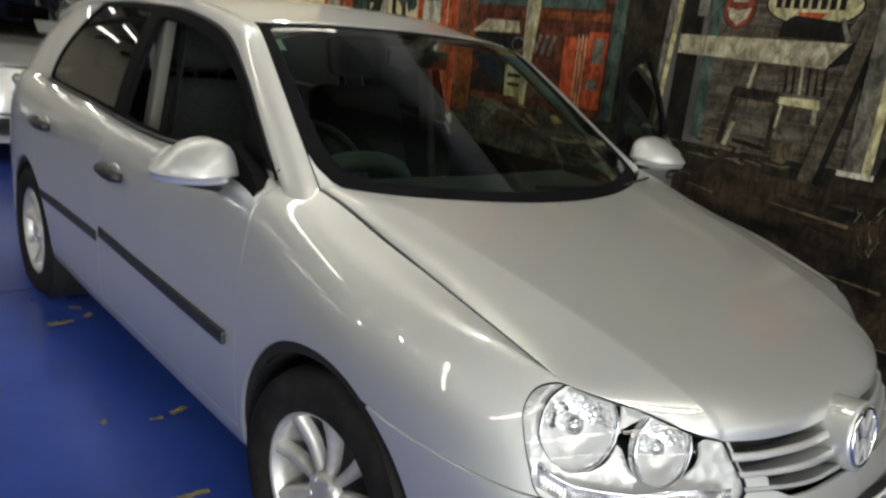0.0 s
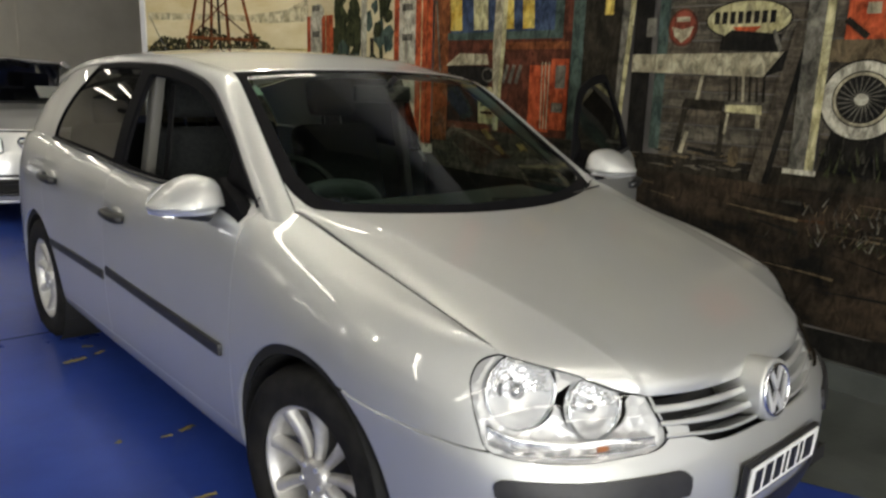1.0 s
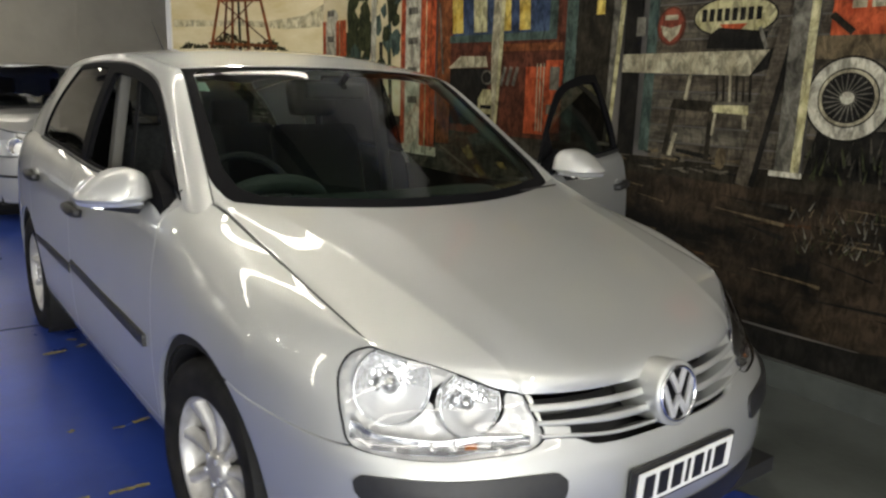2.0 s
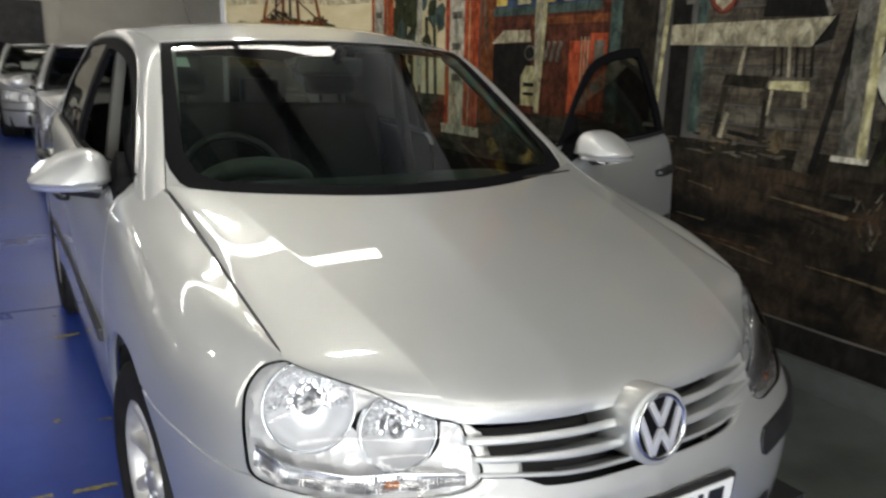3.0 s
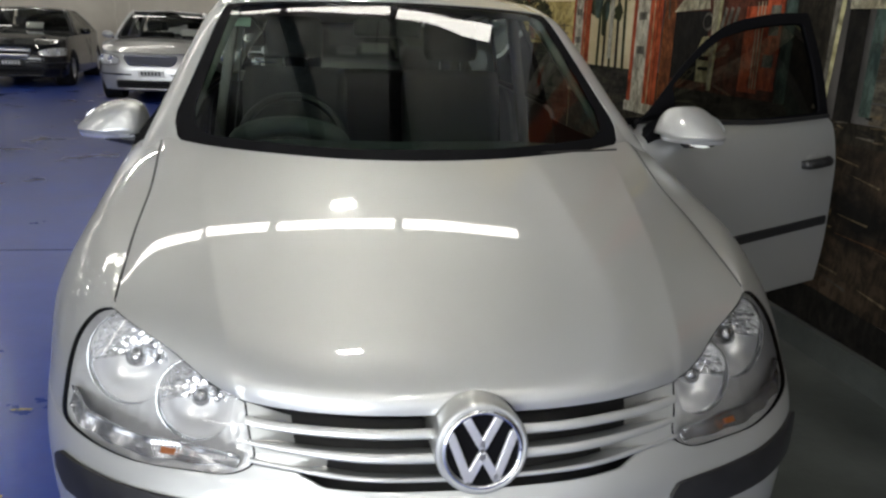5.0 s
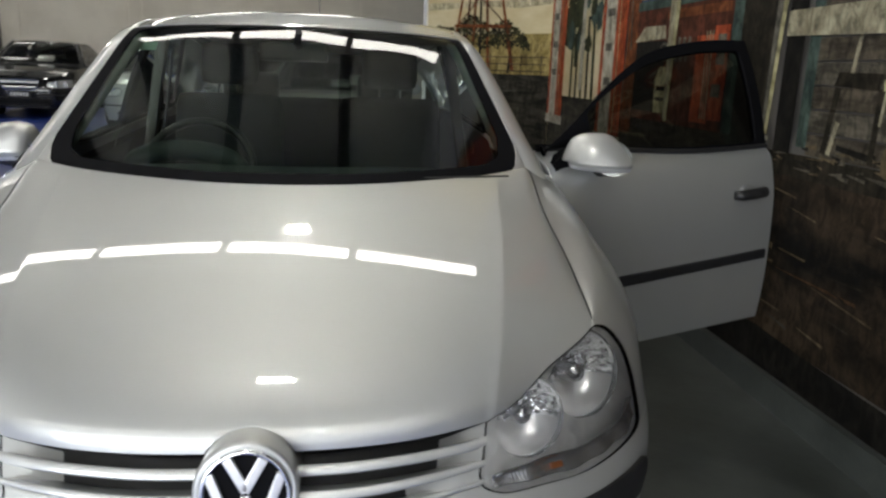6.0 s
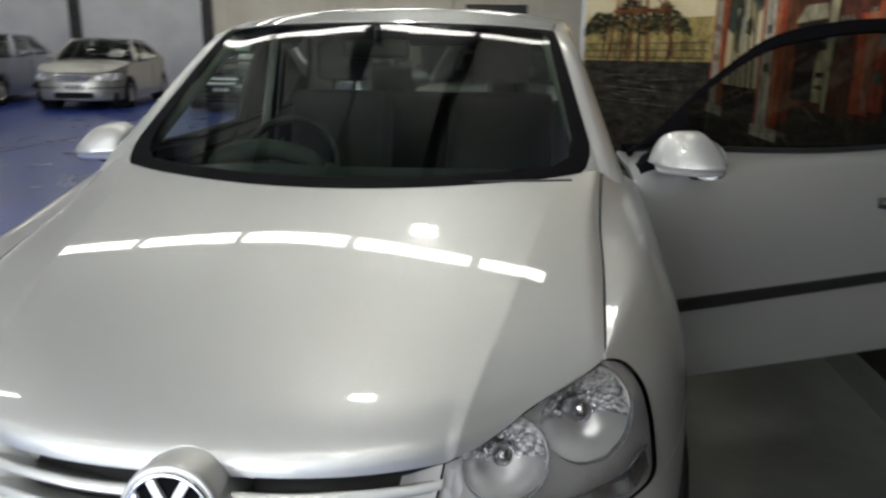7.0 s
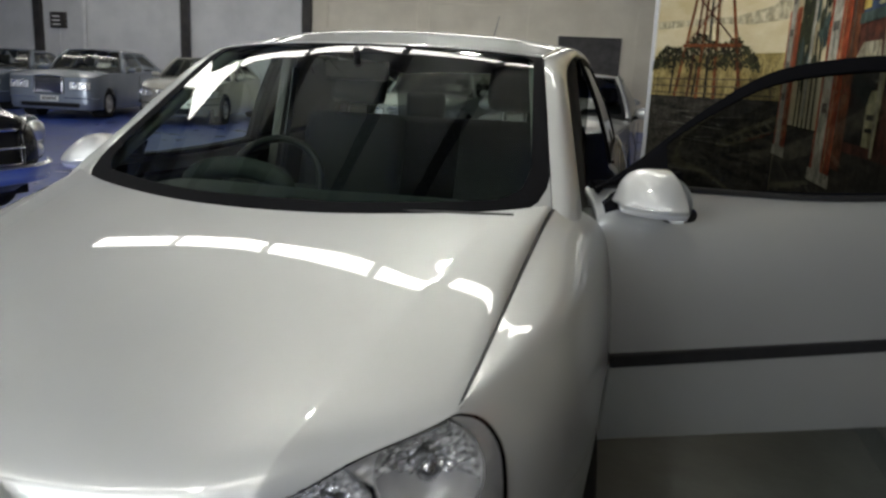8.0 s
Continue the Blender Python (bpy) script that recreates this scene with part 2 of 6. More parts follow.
# ---- the silver hatchback: its lines, half a car, nose at y = 0, rearwards +y ----
RING_SILL = [(0, .06, .20), (.22, .065, .20), (.42, .10, .20), (.58, .18, .20), (.70, .30, .20), (.79, .50, .21), (.80, .876, .21), (.80, 1.25, .20), (.80, 2, .20), (.80, 2.8, .20), (.79, 3.454, .22), (.76, 3.95, .25), (.60, 4.12, .26), (0, 4.14, .26)]
RING_LOW = [(0, .005, .29), (.22, .012, .29), (.42, .05, .29), (.61, .14, .29), (.75, .29, .29), (.825, .50, .29), (.858, .876, .29), (.852, 1.25, .275), (.855, 2, .275), (.855, 2.8, .275), (.853, 3.454, .29), (.82, 3.95, .32), (.64, 4.18, .34), (0, 4.20, .34)]
RING_BUMPER = [(0, -.022, .43), (.22, -.012, .43), (.42, .032, .43), (.62, .128, .43), (.765, .285, .43), (.838, .50, .43), (.876, .876, .43), (.872, 1.25, .42), (.878, 2, .42), (.876, 2.8, .42), (.876, 3.454, .43), (.83, 3.95, .45), (.65, 4.19, .46), (0, 4.21, .46)]
RING_MID = [(0, -.018, .545), (.22, -.006, .545), (.41, .043, .55), (.62, .14, .555), (.768, .29, .56), (.843, .51, .565), (.882, .876, .57), (.878, 1.25, .56), (.884, 2, .56), (.882, 2.8, .57), (.882, 3.454, .57), (.83, 3.95, .58), (.64, 4.19, .59), (0, 4.205, .59)]
RING_LAMP = [(0, .012, .590), (.21, .022, .598), (.39, .074, .614), (.60, .172, .606), (.757, .302, .608), (.843, .53, .628), (.880, .876, .675), (.876, 1.25, .68), (.882, 2, .69), (.88, 2.8, .70), (.88, 3.454, .71), (.825, 3.95, .72), (.63, 4.17, .72), (0, 4.19, .72)]
RING_WAIST = [(0, .038, .645), (.205, .047, .65), (.394, .10, .658), (.58, .21, .69), (.722, .335, .715), (.815, .535, .755), (.853, .876, .812), (.858, 1.25, .84), (.872, 2, .835), (.87, 2.8, .86), (.865, 3.454, .88), (.81, 3.95, .89), (.62, 4.14, .88), (0, 4.16, .88)]
RING_SHOULDER = [(0, .066, .690), (.205, .074, .693), (.398, .130, .702), (.54, .243, .757), (.662, .362, .800), (.745, .585, .851), (.786, .876, .902), (.817, 1.25, .959), (.838, 2, .962), (.838, 2.8, .990), (.825, 3.454, 1.01), (.77, 3.95, 1.02), (.60, 4.10, 1.0), (0, 4.12, 1.0)]
RING_BELT = [(0, .070, .694), (.205, .078, .697), (.398, .134, .706), (.538, .247, .761), (.658, .366, .804), (.672, .600, .8655), (.682, .876, .9295), (.706, 1.165, 1.006), (.800, 2, 1.002), (.798, 2.8, 1.032), (.785, 3.454, 1.055), (.73, 3.92, 1.06), (.56, 4.06, 1.04), (0, 4.08, 1.04)]
RINGS = np.array([RING_SILL, RING_LOW, RING_BUMPER, RING_MID, RING_LAMP, RING_WAIST, RING_SHOULDER, RING_BELT])
ALONG = chord(RINGS[3])
UP = np.array([0, 1, 2.1, 3.1, 3.75, 4.7, 5.6, 6.4])


def body_point(s, r):
    """Places on the body for station numbers s and ring numbers r."""
    s, r = np.asarray(s, float), np.asarray(r, float)
    ks = np.interp(s, np.arange(14), ALONG)
    kr = np.interp(r, np.arange(8), UP)
    lines = hermite(ALONG, RINGS.transpose(1, 0, 2), ks)      # s, ring, xyz
    P = hermite(UP, lines.transpose(1, 0, 2), kr)              # r, s, xyz
    # the seam beside the bonnet runs straight from the lamp to the pillar
    seam = lines[:, 7]
    off = np.where((s > 4) & (s < 5), .658 + .0598 * (seam[:, 1] - .366) - seam[:, 0], 0)
    k = np.clip((r - 5.7) / 1.3, 0, 1)
    P[:, :, 0] += (k * k * (3 - 2 * k))[:, None] * off[None, :]
    return P


S_AXIS = np.unique(np.concatenate([np.arange(0, 4.6, 0.06), np.arange(4.6, 8.0, 0.045), np.arange(8, 10, 0.12), np.arange(10, 11, 0.05), np.linspace(11, 13, 20)]))
R_AXIS = np.unique(np.concatenate([np.linspace(0, 3.5, 22), np.linspace(3.5, 7, 40)]))
BODY = body_point(S_AXIS, R_AXIS)
body_sheet = sheet(BODY, np.stack(np.meshgrid(S_AXIS, R_AXIS), axis=2))
# the panels are faired: their shading runs evenly from ring to ring
fair = body_sheet[0].reshape(len(R_AXIS), len(S_AXIS), 8)
for _ in range(14):
    fair[1:-1, :, 3:6] = .25 * fair[:-2, :, 3:6] + .5 * fair[1:-1, :, 3:6] + .25 * fair[2:, :, 3:6]
    for _ in range(3):
        fair[:, 1:-1, 3:6] = .25 * fair[:, :-2, 3:6] + .5 * fair[:, 1:-1, 3:6] + .25 * fair[:, 2:, 3:6]
fair[:, :, 3:6] /= np.linalg.norm(fair[:, :, 3:6], axis=2, keepdims=True)
body_sheet[0][np.abs(body_sheet[0][:, 0]) < 1e-4, 0] = 0


def fx(V): return V[:, 0]
def fy(V): return V[:, 1]
def fz(V): return V[:, 2]
def fs(V): return V[:, 6]
def fr(V): return V[:, 7]


LAMP_OUTLINE = [(1.98, 4.25), (2.01, 3.92), (2.14, 3.70), (2.5, 3.67), (3.0, 3.65), (3.55, 3.82), (3.90, 4.06), (4.00, 4.45), (4.09, 4.93), (4.14, 5.28), (4.09, 5.65), (3.92, 5.96), (2.02, 5.96)]
_lo = np.array(LAMP_OUTLINE)
_lk = chord(_lo[:-1])
LAMP_OUTLINE = [tuple(p) for p in hermite(_lk, _lo[:-1], np.linspace(0, _lk[-1], 45))] + [LAMP_OUTLINE[-1]]
HINGE = (0.83, 1.295)


def lamp_field(V, grow=0.0):
    return rounded(fs(V), fr(V) * 0.9, [(a, b * 0.9) for a, b in LAMP_OUTLINE], 0.03 + grow)


def arches(V):
    return np.minimum(np.hypot(fy(V) - .876, fz(V) - .327) - .374, np.hypot(fy(V) - 3.454, fz(V) - .325) - .360)


def region(*fields):
    s = body_sheet
    for f in fields:
        s = cut(s, f)
    return s


hatch = empty("silver_hatchback", SETTLE, "silver five-door hatchback with its front passenger door open", "car")

# wings, bumper, sills, doors, quarters
bumper = region(lambda V: -lamp_field(V, 0.022), lambda V: fr(V) - 3.970, lambda V: fy(V) - .876, lambda V: -arches(V),
                lambda V: -np.maximum(np.maximum(fs(V) - 1.5 - 0.25 * (fr(V) - 3.93) * 4, 3.72 - fr(V)), fr(V) - 4.2))
skin("front_bumper", both(bumper), paint, hatch, 0.02)
wing = region(lambda V: fs(V) - 7.2, lambda V: fy(V) - 1.268, lambda V: 3.5 - fs(V), lambda V: -lamp_field(V, 0.010), lambda V: -arches(V),
              lambda V: np.where(fy(V) < .9, 4.032 - fr(V), -1.0), lambda V: 3.80 - fs(V), lambda V: np.where(fs(V) < 4.0, fr(V) - 5.99, -1.0), lambda V: .235 - fz(V), lambda V: fr(V) - 6.985)
skin("front_wing", wing, paint, hatch, 0.015)
skin("front_wing", mirror_sheet(wing), paint, hatch, 0.015)
sill = region(lambda V: fz(V) - .313, lambda V: 1.27 - fy(V), lambda V: fy(V) - 3.4, lambda V: -arches(V))
skin("sill", sill, paint, hatch, 0.02)
skin("sill", mirror_sheet(sill), paint, hatch, 0.02)
front_door_low = region(lambda V: 1.278 - fy(V), lambda V: fy(V) - 2.398, lambda V: .318 - fz(V), lambda V: fr(V) - 6.99)
rear_door_low = region(lambda V: 2.405 - fy(V), lambda V: fy(V) - 3.30 + 0.35 * np.maximum(0, .9 - fz(V)) ** 1.5, lambda V: .318 - fz(V), lambda V: -arches(V), lambda V: fr(V) - 6.99)
quarter = region(lambda V: 3.305 - fy(V) - 0.35 * np.maximum(0, .9 - fz(V)) ** 1.5, lambda V: -arches(V), lambda V: .24 - fz(V), lambda V: fr(V) - 6.99)
skin("rear_quarter_and_tail", both(quarter), paint, hatch, 0.015)
door_open = Matrix.Translation((HINGE[0], HINGE[1], 0)) @ Matrix.Rotation(radians(-65.5), 4, "Z") @ Matrix.Translation((-HINGE[0], -HINGE[1], 0.025))
ID = Matrix.Identity(4)

# inner dark body behind the panel joints
inner = region(lambda V: -arches(V) - .03, lambda V: fr(V) - 5.8, lambda V: -np.maximum(3.4 - fr(V), fs(V) - 4.5))
right_inner = mirror_sheet(inner)
left_inner = cut(inner, lambda V: -np.minimum(fy(V) - 1.25, 2.42 - fy(V)))
skin("inner_body", right_inner, dark_inside, hatch, 0, lift=-0.016)
skin("inner_body", left_inner, dark_inside, hatch, 0, lift=-0.016)
part("undertray", box_bm(-.74, .74, .12, 4.05, .17, .22), dark_inside, hatch)

# ---- bonnet ----
NV, NU = 96, 111
edge_a = body_point(np.linspace(2, 4, 30), [6.0])[0]
edge_b = body_point(np.linspace(4, 7, 46), [7.0])[0]
edge_line = np.concatenate([edge_a, edge_b[1:]])
ek = chord(edge_line)
v_axis = np.linspace(0, 1, NV) ** 1.15
bonnet_edge = hermite(ek, edge_line, v_axis * ek[-1])
MID = [(0, .066, .690), (0, .0675, .704), (0, .0735, .718), (0, .090, .7335)]
# the slope of the bonnet eases steadily from the nose to the windscreen
crown_y = np.linspace(.09, .885, 160)
crown_slope = np.interp(crown_y, [.09, .12, .16, .21, .30, .42, .55, .70, .885], [.74, .56, .465, .420, .362, .312, .282, .264, .252])
crown_z = .7335 + np.concatenate([[0], np.cumsum((crown_slope[1:] + crown_slope[:-1]) / 2 * np.diff(crown_y))])
crown_z = .7335 + (crown_z - .7335) * (.998 - .7335) / (crown_z[-1] - .7335)
MID += [(0, float(y), float(np.interp(y, crown_y, crown_z))) for y in np.linspace(.115, .885, 26)]
bonnet_mid = smooth_line(MID, 400)
mk = chord(bonnet_mid)
fine_mid = bonnet_mid
bonnet_mid = np.stack([np.interp(v_axis ** 0.92 * mk[-1], mk, bonnet_mid[:, k]) for k in range(3)], axis=1)
BON = np.zeros((NV, NU, 3))
US = np.zeros((NV, NU))
def centre_height(y):
    return np.where(y < .80, np.interp(y, fine_mid[:, 1], fine_mid[:, 2]), np.interp(.80, fine_mid[:, 1], fine_mid[:, 2]) + .235 * (y - .80))


cowl = smooth_line([(0, .890, .990), (.20, .905, .991), (.38, .975, .995), (.55, 1.075, .999), (.700, 1.172, 1.004)], 41)
CREASE_Y, CREASE_X = [.10, .16, .22, .30, .35, .44, .51, .58, .65, .80, 1.0], [.400, .422, .430, .452, .467, .483, .492, .503, .520, .548, .575]
crease_line = np.polyfit(CREASE_Y, CREASE_X, 3)
N_IN = 78
for i, v in enumerate(v_axis):
    c, e = bonnet_mid[i], bonnet_edge[i]
    power = 3.0 - 1.1 * min(1, v * 2)
    crease = .9
    for _ in range(6):
        crease = min(.985, float(np.polyval(crease_line, c[1] + (e[1] - c[1]) * crease ** power)) / e[0])
    # one column of the net runs along the crease; nearly flat to it, then falling to the edge
    u = np.concatenate([np.linspace(0, crease, N_IN), np.linspace(crease, 1, NU - N_IN + 1)[1:]])
    US[i] = u
    a = np.interp(crease, [.84, .985], [np.interp(v, [.30, .72], [.26, .36]), .75])
    w = np.clip((u - crease) / (1.0001 - crease), 0, 1)
    even = np.interp(v, [.30, .72], [.96, .62])      # the crease is sharper towards the nose
    g = np.where(u < crease, a * (u / crease) ** 2, a + (1 - a) * (even * w + (1 - even) * w ** 10))
    BON[i, :, 0] = e[0] * u
    BON[i, :, 1] = c[1] + (e[1] - c[1]) * u ** power
    if i == 0:
        front_x, front_y0, front_z0 = BON[0, :, 0].copy(), BON[0, :, 1].copy(), c[2] + (e[2] - c[2]) * u ** 2.2
    front_y, front_z = np.interp(BON[i, :, 0], front_x, front_y0), np.interp(BON[i, :, 0], front_x, front_z0)
    # the rounded nose follows the curved front edge
    near = np.exp(-(BON[i, :, 1] - front_y) / .11)
    top = centre_height(BON[i, :, 1] - (front_y - .066) * near) + (front_z - .690) * near
    # at the lip the fall to the edge keeps to the corner beside the lamp
    lip = np.exp(-np.maximum(BON[i, :, 1] - front_y, 0) / .030)
    BON[i, :, 2] = top - (top[-1] - e[2]) * g * u ** (16 * lip)
for i in range(1, 5):
    BON[i, :, 2] = np.maximum(BON[i, :, 2], BON[i - 1, :, 2] + .0012)
# the rear edge comes down to the foot of the windscreen
over = BON[-1, :, 2] - np.interp(BON[-1, :, 0], cowl[:, 0], cowl[:, 2]) - .004
for i, v in enumerate(v_axis):
    k = max(0, (v - .55) / .45)
    BON[i, :, 2] -= np.maximum(np.interp(US[i], US[-1], over), 0) * k ** 2.2 * (1 - US[i] ** 12)
bonnet_sheet = sheet(BON, np.stack([US, np.repeat(v_axis[:, None], NU, axis=1)], axis=2))
# faired along its length, so that the crease stays crisp
fair = bonnet_sheet[0].reshape(NV, NU, 8)
for _ in range(40):
    fair[9:-1, :, 3:6] = .25 * fair[8:-2, :, 3:6] + .5 * fair[9:-1, :, 3:6] + .25 * fair[10:, :, 3:6]
fair[:, :, 3:6] /= np.linalg.norm(fair[:, :, 3:6], axis=2, keepdims=True)
AXIS = np.array((0, -math.sin(radians(82)), math.cos(radians(82))))


def badge_gap(V):
    d = V[:, :3] - np.array((0, .012, .655))
    return .0830 - np.linalg.norm(d - (d @ AXIS)[:, None] * AXIS, axis=1)



bonnet_cut = cut(cut(bonnet_sheet, badge_gap), lambda V: fs(V) - 0.9955)
skin("bonnet", both(bonnet_cut), paint, hatch, 0.018)
# black bars along both seams, standing in for the shade in the gap
for sx in (-1, 1):
    part("bonnet_gap_shade", tube_bm([(sx * p[0], p[1], p[2] - .0042) for p in edge_b[::3]], .0052, 8), black_plastic, hatch, "black line put in for the shade in the bonnet gap", True)

# ---- windscreen, roof, pillars ----
ws_top = smooth_line([(0, 1.715, 1.424), (.20, 1.725, 1.421), (.40, 1.758, 1.414), (.571, 1.818, 1.402)], 41)
tt = np.linspace(0, 1, 64)[:, None, None]
bow = np.array([0, -.0012, .0022]) * (tt - tt ** 14) * (1 + 8 * np.linspace(0, 1, 41)[None, :, None] ** 2 + 3 * np.linspace(0, 1, 41)[None, :, None] ** 5)
SCREEN = cowl[None] * (1 - tt) + ws_top[None] * tt + bow
screen_sheet = sheet(SCREEN, np.stack(np.meshgrid(np.linspace(0, 1, 41), np.linspace(0, 1, 64)), axis=2))
clear = lambda V: rounded(fs(V) * .68, fr(V) * .72, [(-1, .055), (.545, .055), (.594, .082), (.620, .16), (.632, .655), (.60, .692), (-1, .692)], 0.012)
skin("windscreen", both(cut(screen_sheet, clear)), windscreen_glass, hatch, 0)
edge_round = lambda V: rounded(fs(V) * .68, fr(V) * .72, [(-1, -.02), (.585, -.02), (.642, .022), (.668, .075), (.684, .16), (.70, 1), (-1, 1)], 0.004)
skin("windscreen_border", both(cut(cut(screen_sheet, lambda V: -clear(V)), edge_round)), gloss_black, hatch, 0.006)
corner = cut(screen_sheet, lambda V: -edge_round(V))
for f in (lambda s: s, mirror_sheet):
    skin("screen_corner", f(corner), paint, hatch, 0.012, lift=.005)
rail_in = np.concatenate([SCREEN[:, -1], smooth_line([(.571, 1.818, 1.402), (.588, 2.2, 1.452), (.592, 2.7, 1.462), (.578, 3.3, 1.44), (.55, 3.9, 1.375)], 40)[1:]])
rail_in[:, 0] += .004
rail_in = np.concatenate([[(.716, 1.09, .940)], rail_in])
RAIL_OUT = [(.790, 1.11, .900), (.778, 1.215, .974), (.745, 1.40, 1.085), (.695, 1.62, 1.235), (.655, 1.84, 1.350), (.645, 2.1, 1.405), (.65, 2.5, 1.425), (.65, 2.9, 1.42), (.64, 3.4, 1.385), (.605, 3.88, 1.30)]
rail_out = smooth_line(RAIL_OUT, 200)
rk = chord(rail_in)
ok = chord(rail_out)
nr = 70
a_line = hermite(rk, rail_in, np.linspace(0, rk[-1], nr))
b_line = hermite(ok, rail_out, np.linspace(0, ok[-1], nr))
q = np.linspace(0, 1, 9)[:, None, None]
crown = np.array([.010, -.006, .012]) * 4 * q * (1 - q)
PILLAR = b_line[None] * (1 - q) + a_line[None] * q + crown
pillar_sheet = sheet(PILLAR, np.stack(np.meshgrid(np.linspace(0, 1, nr), np.linspace(0, 1, 9)), axis=2))
seal_line = lambda V: fr(V) - np.interp(fs(V), [0, .06, .12, .32, .45, 1], [0, .03, .12, .13, .10, .08])
for f in (lambda s: s, mirror_sheet):
    skin("pillar_and_roof_rail", f(cut(pillar_sheet, lambda V: -seal_line(V))), paint, hatch, 0.012)
    skin("door_seal", f(cut(pillar_sheet, seal_line)), black_plastic, hatch, 0.006, "black rubber door seal", lift=-.004)
ny = 50
roof_mid = smooth_line([(0, 1.722, 1.428), (0, 1.95, 1.478), (0, 2.3, 1.503), (0, 2.8, 1.505), (0, 3.4, 1.475), (0, 3.98, 1.405)], ny)
roof_edge = smooth_line([(.571, 1.825, 1.407), (.590, 2.2, 1.455), (.594, 2.7, 1.466), (.580, 3.3, 1.444), (.55, 3.9, 1.38)], ny)
uu = np.linspace(0, 1, 25)
ROOF = np.stack([np.stack([roof_edge[i, 0] * uu, roof_mid[i, 1] + (roof_edge[i, 1] - roof_mid[i, 1]) * uu ** 2, roof_mid[i, 2] + (roof_edge[i, 2] - roof_mid[i, 2]) * uu ** 2.4], axis=1) for i in range(ny)])
skin("roof", both(sheet(ROOF)), paint, hatch, 0.012)
part("roof_aerial", tube_bm([(0, 3.75, 1.44), (0, 3.95, 1.60), (0, 4.08, 1.72)], [.006, .003, .002], 6), black_plastic, hatch)
part("aerial_base", lathe_bm([(.03, 0), (.026, .012), (.012, .022), (0.001, .024)], 20, Matrix.Translation((0, 3.72, 1.438))), black_plastic, hatch)

# ---- side windows ----
gy = np.linspace(1.29, 3.86, 150)
belt_line = body_point(np.linspace(7.0, 11.2, 200), [6.99])[0]
def by_y(line, y):
    o = np.argsort(line[:, 1])
    return np.stack([np.interp(y, line[o, 1], line[o, k]) for k in range(3)], axis=1)
bl = by_y(belt_line, gy)
tl = by_y(rail_out, gy)
tl[:, 2] = np.maximum(tl[:, 2], bl[:, 2] + .002)
hh = np.linspace(0, 1, 26)[:, None, None]
SIDE = bl[None] * (1 - hh) + tl[None] * hh + np.array([.016, 0, 0]) * 4 * hh * (1 - hh)
side_sheet = sheet(SIDE, np.stack(np.meshgrid(gy, np.linspace(0, 1, 26)), axis=2))
front_pane = lambda V: np.maximum.reduce([.05 - fr(V), (fr(V) - .905) * .4, fy(V) - 2.345, 1.50 - fy(V)])
rear_pane = lambda V: np.maximum.reduce([.05 - fr(V), (fr(V) - .95) * .4, fy(V) - 3.325 + .34 * fr(V) ** 2, 2.445 - fy(V)])
frame_front = cut(cut(side_sheet, lambda V: -front_pane(V)), lambda V: fy(V) - 2.40)
frame_rear = cut(cut(cut(side_sheet, lambda V: -rear_pane(V)), lambda V: 2.405 - fy(V)), lambda V: fy(V) - 3.34 + .33 * fr(V) ** 2)
pillar_rear = cut(side_sheet, lambda V: 3.343 - fy(V) - .33 * fr(V) ** 2)
for flip in (False, True):
    f = mirror_sheet if flip else (lambda s: s)
    skin("rear_pillar", f(pillar_rear), paint, hatch, 0.012)
    rear_door = new("rear_door")
    rear_door.parent = hatch
    skin("door_panel", f(rear_door_low), paint, rear_door, 0.018)
    skin("window_frame", f(frame_rear), gloss_black, rear_door, 0.015)
    skin("window_pane", f(cut(side_sheet, rear_pane)), side_glass, rear_door, 0, lift=-.006)
    sx = -1 if flip else 1
    part("rub_strip", box_bm(.868, .889, 2.412, 3.20, .545, .585, .006, Matrix.Scale(sx, 4, (1, 0, 0))), black_plastic, rear_door, "black rub strip")
for y0, z0, y1, z1 in [(3.99, 1.395, 4.075, 1.06)]:
    G = np.zeros((8, 12, 3))
    for i in range(8):
        w = i / 7
        xs = np.linspace(0, .60, 12)
        G[i, :, 0] = xs
        G[i, :, 1] = y1 + (y0 - y1) * w - .12 * (xs / .6) ** 2
        G[i, :, 2] = z1 + (z0 - z1) * w
    V, F = both(sheet(G))
    V[:, 3:6] *= -1
    skin("rear_window", (V, [t[::-1] for t in F]), side_glass, hatch, 0)

